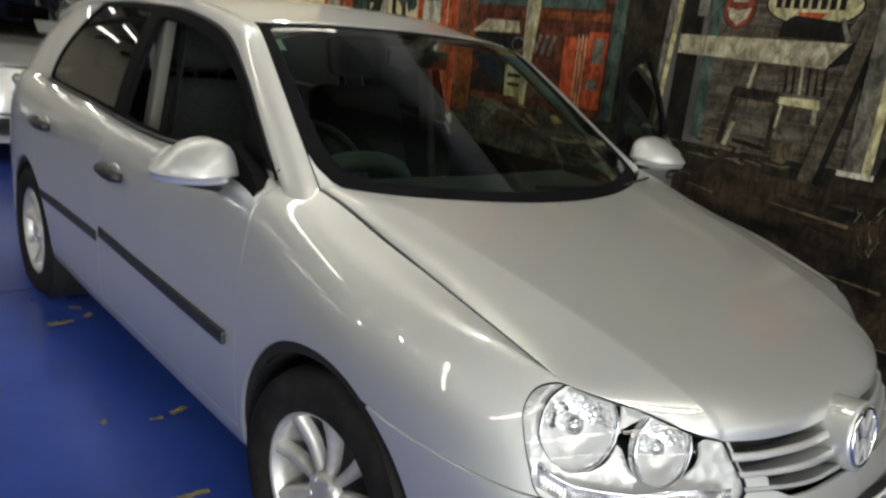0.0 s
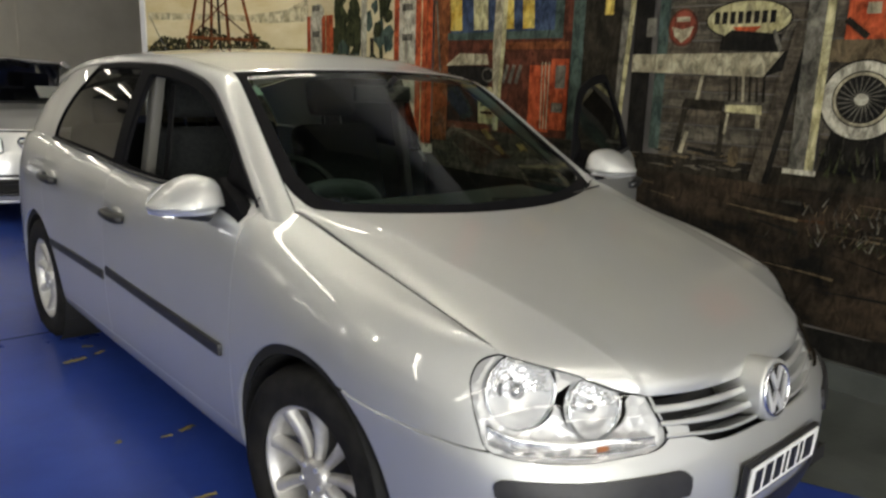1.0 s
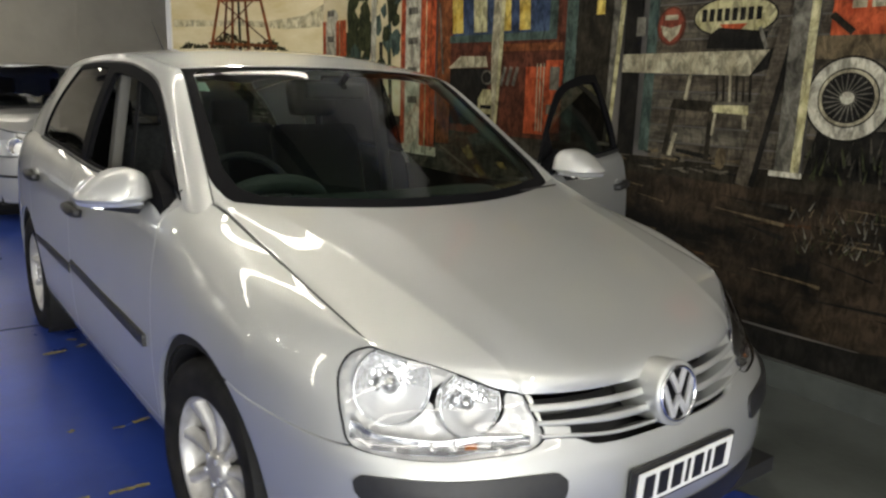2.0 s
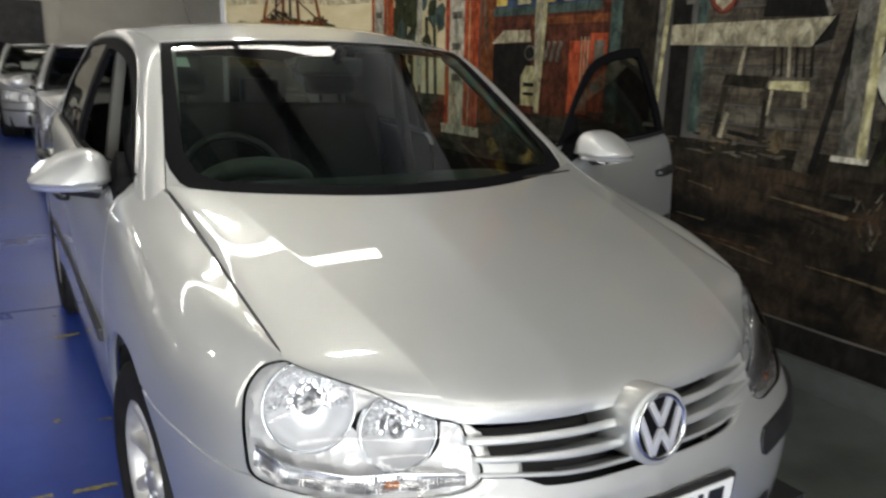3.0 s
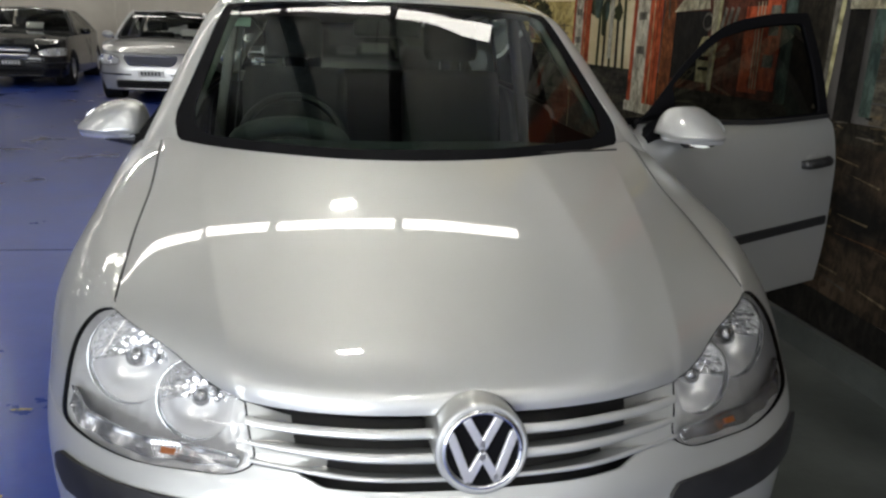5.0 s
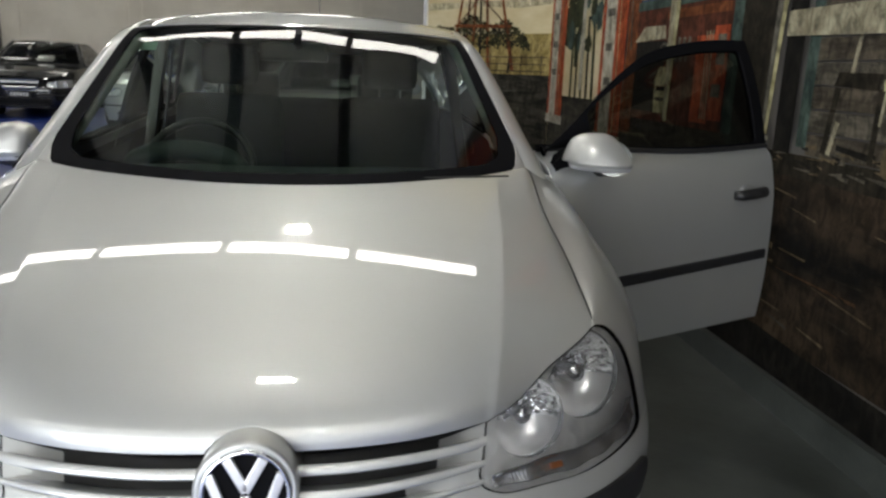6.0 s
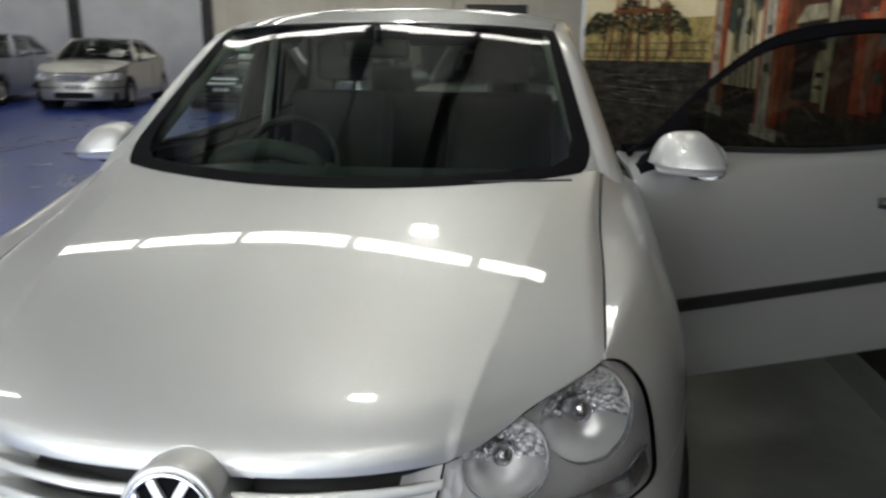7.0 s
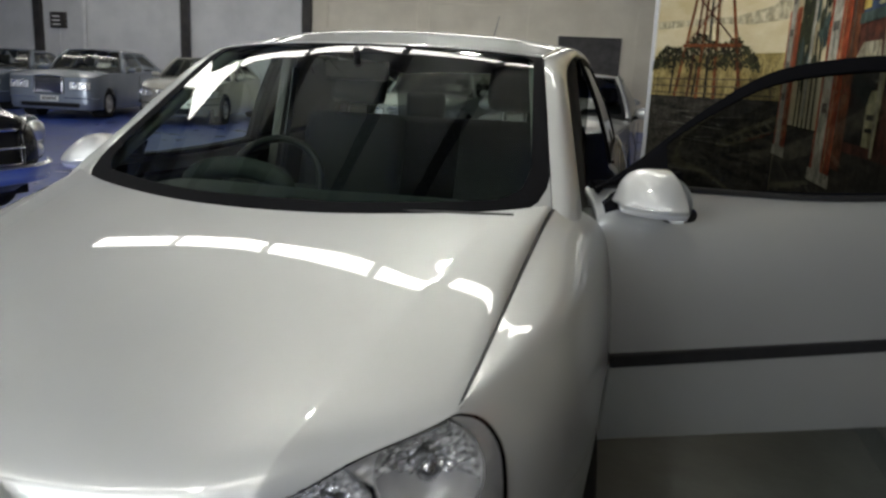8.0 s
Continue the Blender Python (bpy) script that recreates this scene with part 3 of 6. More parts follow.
# ---- front doors (the passenger's one stands open) ----
def mirror_housing(parent, sx, m, glass_label=""):
    """Door mirror at the closed door, nose side; sx: -1 for the driver's side."""
    bm = bmesh.new()
    bmesh.ops.create_uvsphere(bm, u_segments=40, v_segments=28, radius=1)
    for v in bm.verts:
        x, y, z = v.co
        e_ = 2.4 + 2.2 * max(0, min(1, -x * 2.2))
        k = (abs(x) ** e_ + abs(y) ** e_ + abs(z) ** e_) ** (-1 / e_)
        x, y, z = x * k, y * k, z * k
        deep = 0.125 - .03 * max(0, z) - .03 * max(0, x)
        if z >= 0:
            v.co = (x * 0.110 * (1 - 0.07 * z), y * (deep if y < 0 else .022), z * 0.090 * (1 - 0.30 * max(0, x + .45) ** 2 - .05 * x * x))
        else:
            h = math.hypot(v.co.x, v.co.y)
            k, drop = (1 - .10 * (1 - h) / .5, (1 - h) / .5) if h > .5 else (h / .5 * .9, 1)
            x, y = (v.co.x / max(h, 1e-6)), (v.co.y / max(h, 1e-6))
            q_ = max(1e-6, abs(x) ** 2.5 + abs(y) ** 2.5) ** (-1 / 2.5)
            x, y = x * q_ * k, y * q_ * k
            v.co = (x * .110, y * (.125 - .03 * max(0, x) if y < 0 else .022), -.024 * drop)
    low = [f for f in bm.faces if f.calc_center_median().z < -0.012]
    place = m @ Matrix.Scale(sx, 4, (1, 0, 0)) @ Matrix.Translation((.914 if sx < 0 else .922, 1.50 if sx < 0 else 1.425, 1.0))
    keep = bm.copy()
    bmesh.ops.delete(bm, geom=low, context="FACES")
    bmesh.ops.delete(keep, geom=[f for f in keep.faces if f.calc_center_median().z >= -0.012], context="FACES")
    under = keep.copy()
    bmesh.ops.delete(under, geom=[f for f in under.faces if f.calc_center_median().x > -.072], context="FACES")
    bmesh.ops.delete(keep, geom=[f for f in keep.faces if f.calc_center_median().x <= -.072], context="FACES")
    for b in (bm, keep, under):
        bmesh.ops.transform(b, matrix=place, verts=b.verts)
        bmesh.ops.recalc_face_normals(b, faces=b.faces)
    shell = part("mirror_housing", bm, paint, parent, "silver door mirror housing", True)
    part("indicator_strip", keep, satin_chrome, shell, "clear indicator strip", True)
    part("housing_base", under, black_plastic, shell, "black underside of the housing", True)
    gl = bmesh.new()
    bmesh.ops.create_circle(gl, cap_ends=True, segments=32, radius=1, matrix=m @ Matrix.Scale(sx, 4, (1, 0, 0)) @ Matrix.Translation((.914, 1.522 if sx < 0 else 1.447, 1.010)) @ Matrix.Rotation(radians(90), 4, "X") @ Matrix.Diagonal((.098, .058, 1, 1)))
    part("mirror_glass", gl, chrome, shell)
    part("mirror_foot", tube_bm([tuple(m @ Vector((sx * a, b, c))) for a, b, c in ((.775, 1.47, .955), (.83, 1.475, .966), (.88, 1.48, .972), (.94, 1.485, .976))], [.034, .030, .026, .018], 14), black_plastic, parent, "black mirror foot")


def door_handle(parent, sx, m, y, z):
    bm = tube_bm([tuple(m @ Vector((sx * (.880 + d), y + k, z + k * .06))) for k, d in ((-.085, 0), (-.06, .018), (0, .024), (.06, .022), (.085, .006))], [.016, .020, .021, .021, .017], 12)
    h = part("door_handle", bm, black_plastic, parent, "black door handle", True)
    cup = bmesh.new()
    bmesh.ops.create_uvsphere(cup, u_segments=24, v_segments=12, radius=1, matrix=m @ Matrix.Translation((sx * .867, y, z - .010)) @ Matrix.Diagonal((.010, .062, .042, 1)))
    part("handle_recess", cup, paint, h, smooth=True)


def front_door(sx, m, label, pane):
    f = (lambda s: s) if sx > 0 else mirror_sheet
    d = new("front_door")
    d.parent = hatch
    tagged(d, label)
    skin("door_panel", f(front_door_low), paint, d, 0.02, m=m)
    skin("window_frame", f(frame_front), gloss_black, d, 0.022, lift=.002, m=m)
    if pane:
        skin("window_pane", f(cut(side_sheet, front_pane)), side_glass, d, 0, lift=-.008, m=m)
    skin("door_lining", f(cut(front_door_low, lambda V: .33 - fz(V))), dash_grey, d, 0, lift=-.075, m=m)
    for y in (1.276, 2.392):
        part("door_edge", box_bm(.78, .838, y - .004, y + .004, .33, .80, 0, m @ Matrix.Scale(sx, 4, (1, 0, 0))), paint, d)
    part("rub_strip", box_bm(.866, .891, 1.345, 2.396, .547, .587, .008, m @ Matrix.Scale(sx, 4, (1, 0, 0)) @ Matrix.Translation((0, 0, -.048)) @ Matrix.Rotation(radians(1.8), 4, "X")), black_plastic, d, "black rub strip")
    sail = bmesh.new()
    ring = [(1.30, .905), (1.50, .935), (1.535, .965), (1.535, 1.07), (1.36, 1.015), (1.30, .985)]
    near = [sail.verts.new((.846 - (z - .905) * .42, y, z)) for y, z in ring]
    back = [sail.verts.new((.80 - (z - .905) * .42, y, z)) for y, z in ring]
    sail.faces.new(near)
    sail.faces.new(back[::-1])
    for i in range(6):
        sail.faces.new((near[i], back[i], back[(i + 1) % 6], near[(i + 1) % 6]))
    bmesh.ops.transform(sail, matrix=m @ Matrix.Scale(sx, 4, (1, 0, 0)), verts=sail.verts)
    bmesh.ops.recalc_face_normals(sail, faces=sail.faces)
    part("mirror_sail", sail, gloss_black, d, "black mirror sail panel")
    door_handle(d, sx, m, 2.235, .845)
    mirror_housing(d, sx, m)
    part("window_seal", tube_bm([tuple(m @ Vector((sx * (p[0] + .004), p[1], p[2] + .004))) for p in by_y(belt_line, np.linspace(1.33, 2.395, 14))], .009, 8), black_plastic, d)


front_door(-1, ID, "closed driver's door with the window wound down", False)
front_door(1, door_open, "front passenger door standing wide open", True)
for sx in (-1, 1):
    rd = [o for o in hatch.children if o.name.startswith("rear_door")][0 if sx > 0 else 1]
    door_handle(rd, sx, ID, 3.13, .885)
    part("window_seal", tube_bm([(sx * (p[0] + .004), p[1], p[2] + .004) for p in by_y(belt_line, np.linspace(2.41, 3.33, 14))], .008, 8), black_plastic, rd)

# ---- wheels ----
def wheel(parent, x, y, sx, R=.316, rim=.205, spokes=9, width=.20, z=None, steer=0):
    z = R if z is None else z
    m = Matrix.Translation((x, y, z)) @ Matrix.Rotation(radians(steer), 4, "Z") @ Matrix.Rotation(radians(90 * sx), 4, "Y")
    w = new("wheel")
    w.parent = parent
    h = width / 2
    part("tyre", lathe_bm([(rim - .004, -h * .9), (rim + .03, -h), (R - .03, -h), (R - .008, -h * .86), (R, -h * .55), (R, h * .55), (R - .008, h * .86), (R - .03, h * .99), (R - .06, h * 1.02), (rim + .012, h * .98), (rim - .004, h * .9)], 56, m), rubber, w, smooth=True)
    r = part("rim", lathe_bm([(rim, h * .84), (rim - .006, h * .87), (rim - .014, h * .82), (rim - .022, h * .5), (rim - .03, 0), (rim - .035, -h * .8)], 56, m), alloy, w, smooth=True)
    part("brake_disc", lathe_bm([(.001, -.01), (rim * .62, -.01), (rim * .62, -.03)], 40, m), node_disc, w)
    for k in range(spokes):
        a = 2 * math.pi * k / spokes
        bm = bmesh.new()
        rows = []
        for t in (0, .25, .5, .75, 1):
            rr = .045 + (rim - .062) * t
            half = .012 + .009 * t
            hz = h * (.66 + .12 * t) - .012 * math.sin(math.pi * t)
            rows.append([bm.verts.new((rr, half * c, hz - (.012 if abs(c) == 1 else 0) - (.03 if abs(c) > 1 else 0))) for c in (-1.05, -1, -.55, .55, 1, 1.05)])
        for p, q_ in zip(rows, rows[1:]):
            for i in range(5):
                bm.faces.new((p[i], p[i + 1], q_[i + 1], q_[i]))
        bmesh.ops.transform(bm, matrix=m @ Matrix.Rotation(a, 4, "Z"), verts=bm.verts)
        bmesh.ops.recalc_face_normals(bm, faces=bm.faces)
        part("spoke", bm, alloy, r, smooth=True)
    part("hub_cap", lathe_bm([(.055, h * .5), (.052, h * .74), (.040, h * .80), (.030, h * .82), (.001, h * .83)], 28, m), alloy, w, smooth=True)
    for k in range(5):
        a = 2 * math.pi * (k + .5) / 5
        part("wheel_bolt", lathe_bm([(.008, h * .74), (.008, h * .84), (.001, h * .84)], 8, m @ Matrix.Translation((.042 * math.cos(a), .042 * math.sin(a), 0))), satin_chrome, w)
    return w


node_disc = node_material("brake_disc_steel", (0.12, 0.115, 0.11), 0.4, 0.9)
for sx in (-1, 1):
    for y in (.876, 3.454):
        wheel(hatch, sx * (.764 if y < 1 else .772), y, sx, rim=.213, steer=5 if y < 1 else 0)
        liner = lathe_bm([(.346, .10), (.346, -.16), (.05, -.16)], 40, Matrix.Translation((sx * .76, y, .322)) @ Matrix.Rotation(radians(90 * sx), 4, "Y"))
        part("wheel_arch_liner", liner, dark_inside, hatch)

# ---- grille, badge, plate, bumper strips ----
def slat(r0, r1, s1, depth=.075):
    s = np.linspace(0, s1, 40)
    P = body_point(s, [r0, (r0 + r1) / 2, r1])
    G = np.zeros((6, 40, 3))
    n = grid_normals(P)
    G[0] = P[0] - n[0] * depth
    G[1] = P[0] - n[0] * .004
    G[2] = P[0] * .7 + P[1] * .3 + n[0] * .002
    G[3] = P[2] * .7 + P[1] * .3 + n[2] * .002
    G[4] = P[2] - n[2] * .004
    G[5] = P[2] - n[2] * depth
    return sheet(G)


for r0, r1, s1 in ((5.20, 5.52, 1.99), (4.47, 4.80, 1.985)):
    skin("grille_slat", both(slat(r0, r1, s1)), paint, hatch, 0, "silver grille slat")
skin("grille_slat", both(slat(4.0, 4.13, 1.98)), paint, hatch, 0, "silver lower edge of the grille")
back_r = np.linspace(3.6, 6.3, 8)
GB = body_point(np.linspace(0, 2.05, 30), back_r)
skin("grille_backing", both(sheet(GB)), black_plastic, hatch, 0, lift=-.084)
V, F = cut(cut(body_sheet, lambda V: np.maximum.reduce([.90 - fs(V), fs(V) - 2.06, 4.0 - fr(V), fr(V) - 5.98])), lambda V: lamp_field(V, .02) * -1)
V = V.copy()
start = np.where(fr(V) < 4.45, 1.62, 1.94)
ramp = np.clip((start - fs(V)) / .30, 0, 1)
V[:, :3] -= V[:, 3:6] * (.088 * ramp ** 2 * (3 - 2 * ramp))[:, None]
skin("grille_cheek", (V, F), paint, hatch, 0)
skin("grille_cheek", mirror_sheet((V, F)), paint, hatch, 0)
badge_silver = node_material("badge_silver", (0.80, 0.80, 0.80), 0.22, 0.5)
BM = Matrix.Translation((0, .012, .655)) @ Matrix.Rotation(radians(82), 4, "X")
badge = part("badge_mount", lathe_bm([(.078, -.16), (.081, .0), (.079, .008), (.074, .011), (.070, .008)], 56, BM), paint, hatch, smooth=True)
part("badge_ring", lathe_bm([(.070, .004), (.069, .014), (.065, .016), (.062, .013), (.061, .004)], 56, BM), chrome, badge, "round chrome badge", True)
part("badge_field", lathe_bm([(.001, .006), (.062, .006)], 40, BM), gloss_black, badge)
for pts in (((-.026, .052), (0, .006)), ((.026, .052), (0, .006)),
            ((-.054, .028), (-.024, -.050)), ((.054, .028), (.024, -.050)), ((-.024, -.050), (0, -.008)), ((.024, -.050), (0, -.008))):
    (ax, ay), (bx, by) = pts
    d = Vector((bx - ax, by - ay, 0))
    mm = BM @ Matrix.Translation(((ax + bx) / 2, (ay + by) / 2, .010)) @ Matrix.Rotation(math.atan2(d.y, d.x), 4, "Z")
    part("badge_bar", box_bm(-d.length / 2 - .003, d.length / 2 + .003, -.0075, .0075, -.004, .004, .0015, mm), badge_silver, badge)
PM = Matrix.Translation((0, -.036, .472)) @ Matrix.Rotation(radians(4), 4, "X")
plate = part("number_plate", box_bm(-.198, .198, -.004, .012, -.052, .052, .004, PM), black_plastic, hatch, "white number plate in a black frame")
part("plate_face", box_bm(-.186, .186, -.008, -.003, -.041, .045, .001, PM), white_plate, plate)
for i, w in enumerate((.036, .036, .036, .012, .036, .014, .046)):
    x = -.165 + sum((.036, .036, .036, .012, .036, .014, .046)[:i]) + i * .0175
    part("plate_bar", box_bm(x, x + w, -.0105, -.0078, -.028, .034, .001, PM), black_plastic, plate)
strip = cut(body_sheet, lambda V: rounded(fs(V), fr(V), [(1.76, 2.55), (3.66, 2.50), (3.78, 2.68), (3.80, 2.92), (1.84, 2.94), (1.76, 2.84)], 0.06))
for f in (lambda s: s, mirror_sheet):
    skin("bumper_strip", f(strip), black_plastic, hatch, 0.012, "black bumper strip", lift=.010)
low_grille = cut(body_sheet, lambda V: rounded(fs(V), fr(V), [(-3, .62), (2.3, .62), (2.1, 1.5), (-3, 1.5)], 0.05))
skin("lower_grille", both(low_grille), black_plastic, hatch, 0, lift=.004)

# ---- headlamps ----
def headlamp(sx):
    f = (lambda s: s) if sx > 0 else mirror_sheet
    flip = Matrix.Scale(sx, 4, (1, 0, 0))
    h = new("headlamp")
    h.parent = hatch
    tagged(h, "clear glass twin-round headlamp")
    skin("lamp_lens", f(cut(body_sheet, lambda V: lamp_field(V, .002))), lamp_glass, h, 0, lift=.003)
    rim = cut(cut(body_sheet, lambda V: lamp_field(V, .010)), lambda V: -lamp_field(V, .0))
    skin("lamp_seal", f(rim), gloss_black, h, .012, lift=.0005)
    V, F = cut(body_sheet, lambda V: lamp_field(V, .004))
    bowls = []
    for s0, r0, R, dep in ((3.46, 5.22, .088, .06), (2.54, 5.16, .075, .05)):
        P = body_point([s0], [r0])[0, 0]
        out = Vector((.36 if s0 > 3 else .22, -1, .28)).normalized()
        bowls.append((P, out, R, dep))
    W = V.copy()
    inn = np.clip(-lamp_field(V, 0) / .42, 0, 1)
    W[:, :3] -= V[:, 3:6] * (.008 + .050 * inn[:, None])
    hole = lambda V: np.maximum.reduce([R * 1.0 - np.linalg.norm((V[:, :3] - P) - ((V[:, :3] - P) @ np.array(out))[:, None] * np.array(out), axis=1) for P, out, R, dep in bowls])
    skin("lamp_housing", f(cut((W, F), hole)), facet_silver, h, .01)
    for P, out, R, dep in bowls:
        rot = out.to_track_quat("Z", "Y").to_matrix().to_4x4()
        m = flip @ Matrix.Translation(Vector(P) - out * .050) @ rot
        prof = [(R * 1.01, .0), (R * .97, -.006)] + [(R * .96 * math.cos(t), -.006 - dep * math.sin(t)) for t in (.2, .4, .6, .8, 1.0, 1.2, 1.5)]
        whole = lathe_bm(prof, 36, m)
        lower = whole.copy()
        back = m.inverted()
        bmesh.ops.delete(whole, geom=[f_ for f_ in whole.faces if (back @ f_.calc_center_median()).y < -.12 * R], context="FACES")
        bmesh.ops.delete(lower, geom=[f_ for f_ in lower.faces if (back @ f_.calc_center_median()).y >= -.12 * R], context="FACES")
        bowl = part("reflector_bowl", whole, mirror_bowl, h, "faceted reflector bowl")
        part("bowl_foot", lower, reflector, bowl, "smooth silver lower half of the bowl", True)
        part("bulb_shield", lathe_bm([(R * .24, -dep * .9), (R * .24, -dep * .3), (R * .2, -dep * .16), (.001, -dep * .1)], 20, m), lamp_chrome, bowl, smooth=True)
        part("bowl_ring", lathe_bm([(R * .965, -.004), (R * .985, .006), (R * 1.015, .007), (R * 1.04, .001), (R * 1.05, -.012)], 48, m), chrome, bowl, smooth=True)
    # fluted strip along the foot of the lens
    nrm = np.array([.45, -.85, .1])
    n = 121
    s_line = np.linspace(2.10, 3.93, n)
    foot = np.interp(s_line, [2.1, 2.5, 3.0, 3.6, 3.93], [3.74, 3.72, 3.70, 3.88, 4.12])
    head = foot + np.interp(s_line, [2.1, 2.6, 3.93], [.30, .46, .34])
    line = lambda rr: np.array([body_point([a], [b_])[0, 0] for a, b_ in zip(s_line, rr)])
    lo, hi = line(foot + .04), line(head)
    G = np.stack([lo, lo * .7 + hi * .3 - nrm * .003, lo * .3 + hi * .7 - nrm * .003, hi])
    for i in range(n):
        G[:, i] -= nrm * (.008 + (.0009 if i % 2 else 0) + .003 * math.sin(i * .23))
    V, F = sheet(G)
    strip_ = skin("fluted_strip", f((V, F)), lamp_chrome, h, .006, "fluted clear strip")
    for q_ in strip_.data.polygons:
        q_.use_smooth = False
    A = body_point(np.linspace(2.62, 2.73, 6), [3.90, 4.05]) - nrm * .006
    skin("amber_bulb", f(sheet(A)), amber, h, .006, "amber indicator bulb cover")
    ridge = line(head + .03) - nrm * .006
    part("lens_ridge", tube_bm([(sx * p[0], p[1], p[2]) for p in ridge[::5]], .0026, 8), chrome, h, smooth=True)


mirror_bowl = node_material("mirror_reflector", (0.95, 0.95, 0.96), 0.18, 0.9)
facet_silver = node_material("lamp_housing_silver", (0.82, 0.82, 0.83), 0.27, 0.40)
_fc = add(facet_silver, "ShaderNodeTexCoord")
_fv = add(facet_silver, "ShaderNodeTexVoronoi", Scale=38.0)
_fb = add(facet_silver, "ShaderNodeBump", Strength=0.3, Distance=0.012)
join_nodes(facet_silver, _fc, "Object", _fv, "Vector")
join_nodes(facet_silver, _fv, "Distance", _fb, "Height")
join_nodes(facet_silver, _fb, "Normal", facet_silver.node_tree.nodes["Principled BSDF"], "Normal")
_bt = add(mirror_bowl, "ShaderNodeTexCoord")
_bv = add(mirror_bowl, "ShaderNodeTexVoronoi", Scale=75.0)
_bb = add(mirror_bowl, "ShaderNodeBump", Strength=0.6, Distance=0.008)
join_nodes(mirror_bowl, _bt, "Object", _bv, "Vector")
join_nodes(mirror_bowl, _bv, "Distance", _bb, "Height")
join_nodes(mirror_bowl, _bb, "Normal", mirror_bowl.node_tree.nodes["Principled BSDF"], "Normal")
headlamp(1)
headlamp(-1)

# ---- cabin ----
def cabin():
    dash = np.array([smooth_line([(-.70, 1.16, .90), (-.5, 1.02, .945), (0, .96, .955), (.5, 1.02, .945), (.70, 1.16, .90)], 30) + np.array([0, d, z]) for d, z in ((0, -.02), (.12, .015), (.35, .03), (.50, -.01), (.56, -.08), (.60, -.30))])
    dash[:, :, 1] = np.minimum(dash[:, :, 1], 1.80)
    V, F = sheet(dash)
    skin("dashboard", (V, F), dash_grey, hatch, 0)
    hood = [(-.36 + .17 * math.cos(a), 1.48, .945 + .065 * math.sin(a)) for a in np.linspace(0, math.pi, 14)]
    part("instrument_hood", tube_bm(hood, .035, 10), dash_grey, hatch, smooth=True)
    wm = Matrix.Translation((-.36, 1.72, .918)) @ Matrix.Rotation(radians(62), 4, "X")
    ring = part("steering_wheel", tube_bm([tuple(wm @ Vector((.185 * math.cos(a), .185 * math.sin(a), 0))) for a in np.linspace(0, 2 * math.pi, 48, endpoint=False)], .015, 10, True), black_plastic, hatch, "black steering wheel", True)
    part("wheel_hub", lathe_bm([(.075, -.03), (.078, 0), (.06, .018), (.001, .024)], 24, wm), black_plastic, ring, smooth=True)
    for a in (0, 180, 270):
        part("wheel_spoke", box_bm(.06, .18, -.018, .018, -.008, .008, .006, wm @ Matrix.Rotation(radians(a), 4, "Z")), black_plastic, ring)
    for x in (-.37, .37):
        seat = new("front_seat")
        seat.parent = hatch
        part("seat_cushion", box_bm(x - .25, x + .25, 1.95, 2.45, .42, .60, .06), grey_cloth, seat, smooth=True)
        part("seat_back", box_bm(-.24, .24, -.07, .07, 0, .62, .06, Matrix.Translation((x, 2.42, .56)) @ Matrix.Rotation(radians(-18), 4, "X")), grey_cloth, seat, smooth=True)
        hr = part("head_restraint", box_bm(-.13, .13, -.05, .05, .66, .85, .045, Matrix.Translation((x, 2.42, .56)) @ Matrix.Rotation(radians(-16), 4, "X")), grey_cloth, seat, smooth=True)
        for k in (-.05, .05):
            part("restraint_post", tube_bm([(x + k, 2.60, 1.14), (x + k, 2.63, 1.24)], .007, 8), chrome, hr)
    part("rear_bench", box_bm(-.62, .62, 3.0, 3.45, .45, .62, .06), grey_cloth, hatch, smooth=True)
    part("rear_backrest", box_bm(-.62, .62, -.08, .08, 0, .58, .06, Matrix.Translation((0, 3.48, .55)) @ Matrix.Rotation(radians(-22), 4, "X")), grey_cloth, hatch, smooth=True)
    for x in (-.36, .36):
        part("head_restraint", box_bm(x - .12, x + .12, 3.70, 3.78, 1.08, 1.24, .035), grey_cloth, hatch, smooth=True)
    part("cabin_floor", box_bm(-.70, .70, 1.2, 3.9, .25, .30), dark_inside, hatch)
    for sx in (-1, 1):
        part("centre_pillar", box_bm(-.022, .022, -.035, .035, 0, .78, .015, Matrix.Translation((sx * .735, 2.40, .66)) @ Matrix.Rotation(radians(-sx * 9.5), 4, "Y")), pillar_trim, hatch)
        if sx < 0:
            part("seat_belt", box_bm(-.002, .002, -.024, .024, 0, .8, 0, Matrix.Translation((sx * .68, 2.36, .55)) @ Matrix.Rotation(radians(-sx * 8), 4, "Y")), black_plastic, hatch)
        part("pillar_lining", tube_bm([(sx * (p[0] - .03), p[1] + .03, p[2] - .01) for p in SCREEN[3:-1:4, -1]], .022, 8), beige_trim, hatch, smooth=True)
    L = ROOF.copy()
    L[:, :, 2] -= .035
    V, F = both(sheet(L))
    skin("headliner", (V, [t[::-1] for t in F]), beige_trim, hatch, 0)
    rm = part("rear_view_mirror", box_bm(-.12, .12, -.015, .015, -.032, .032, .012, Matrix.Translation((-.02, 1.66, 1.335)) @ Matrix.Rotation(radians(-12), 4, "Z")), black_plastic, hatch)
    part("mirror_stem", tube_bm([(0, 1.60, 1.40), (-.01, 1.64, 1.36)], .012, 8), black_plastic, rm)
    part("registration_sticker", box_bm(.0, .06, -.0004, .0004, 0, .055, 0, Matrix.Translation((-.555, 1.735, 1.325)) @ Matrix.Rotation(radians(-57), 4, "X")), sticker_green, hatch, "green windscreen sticker")
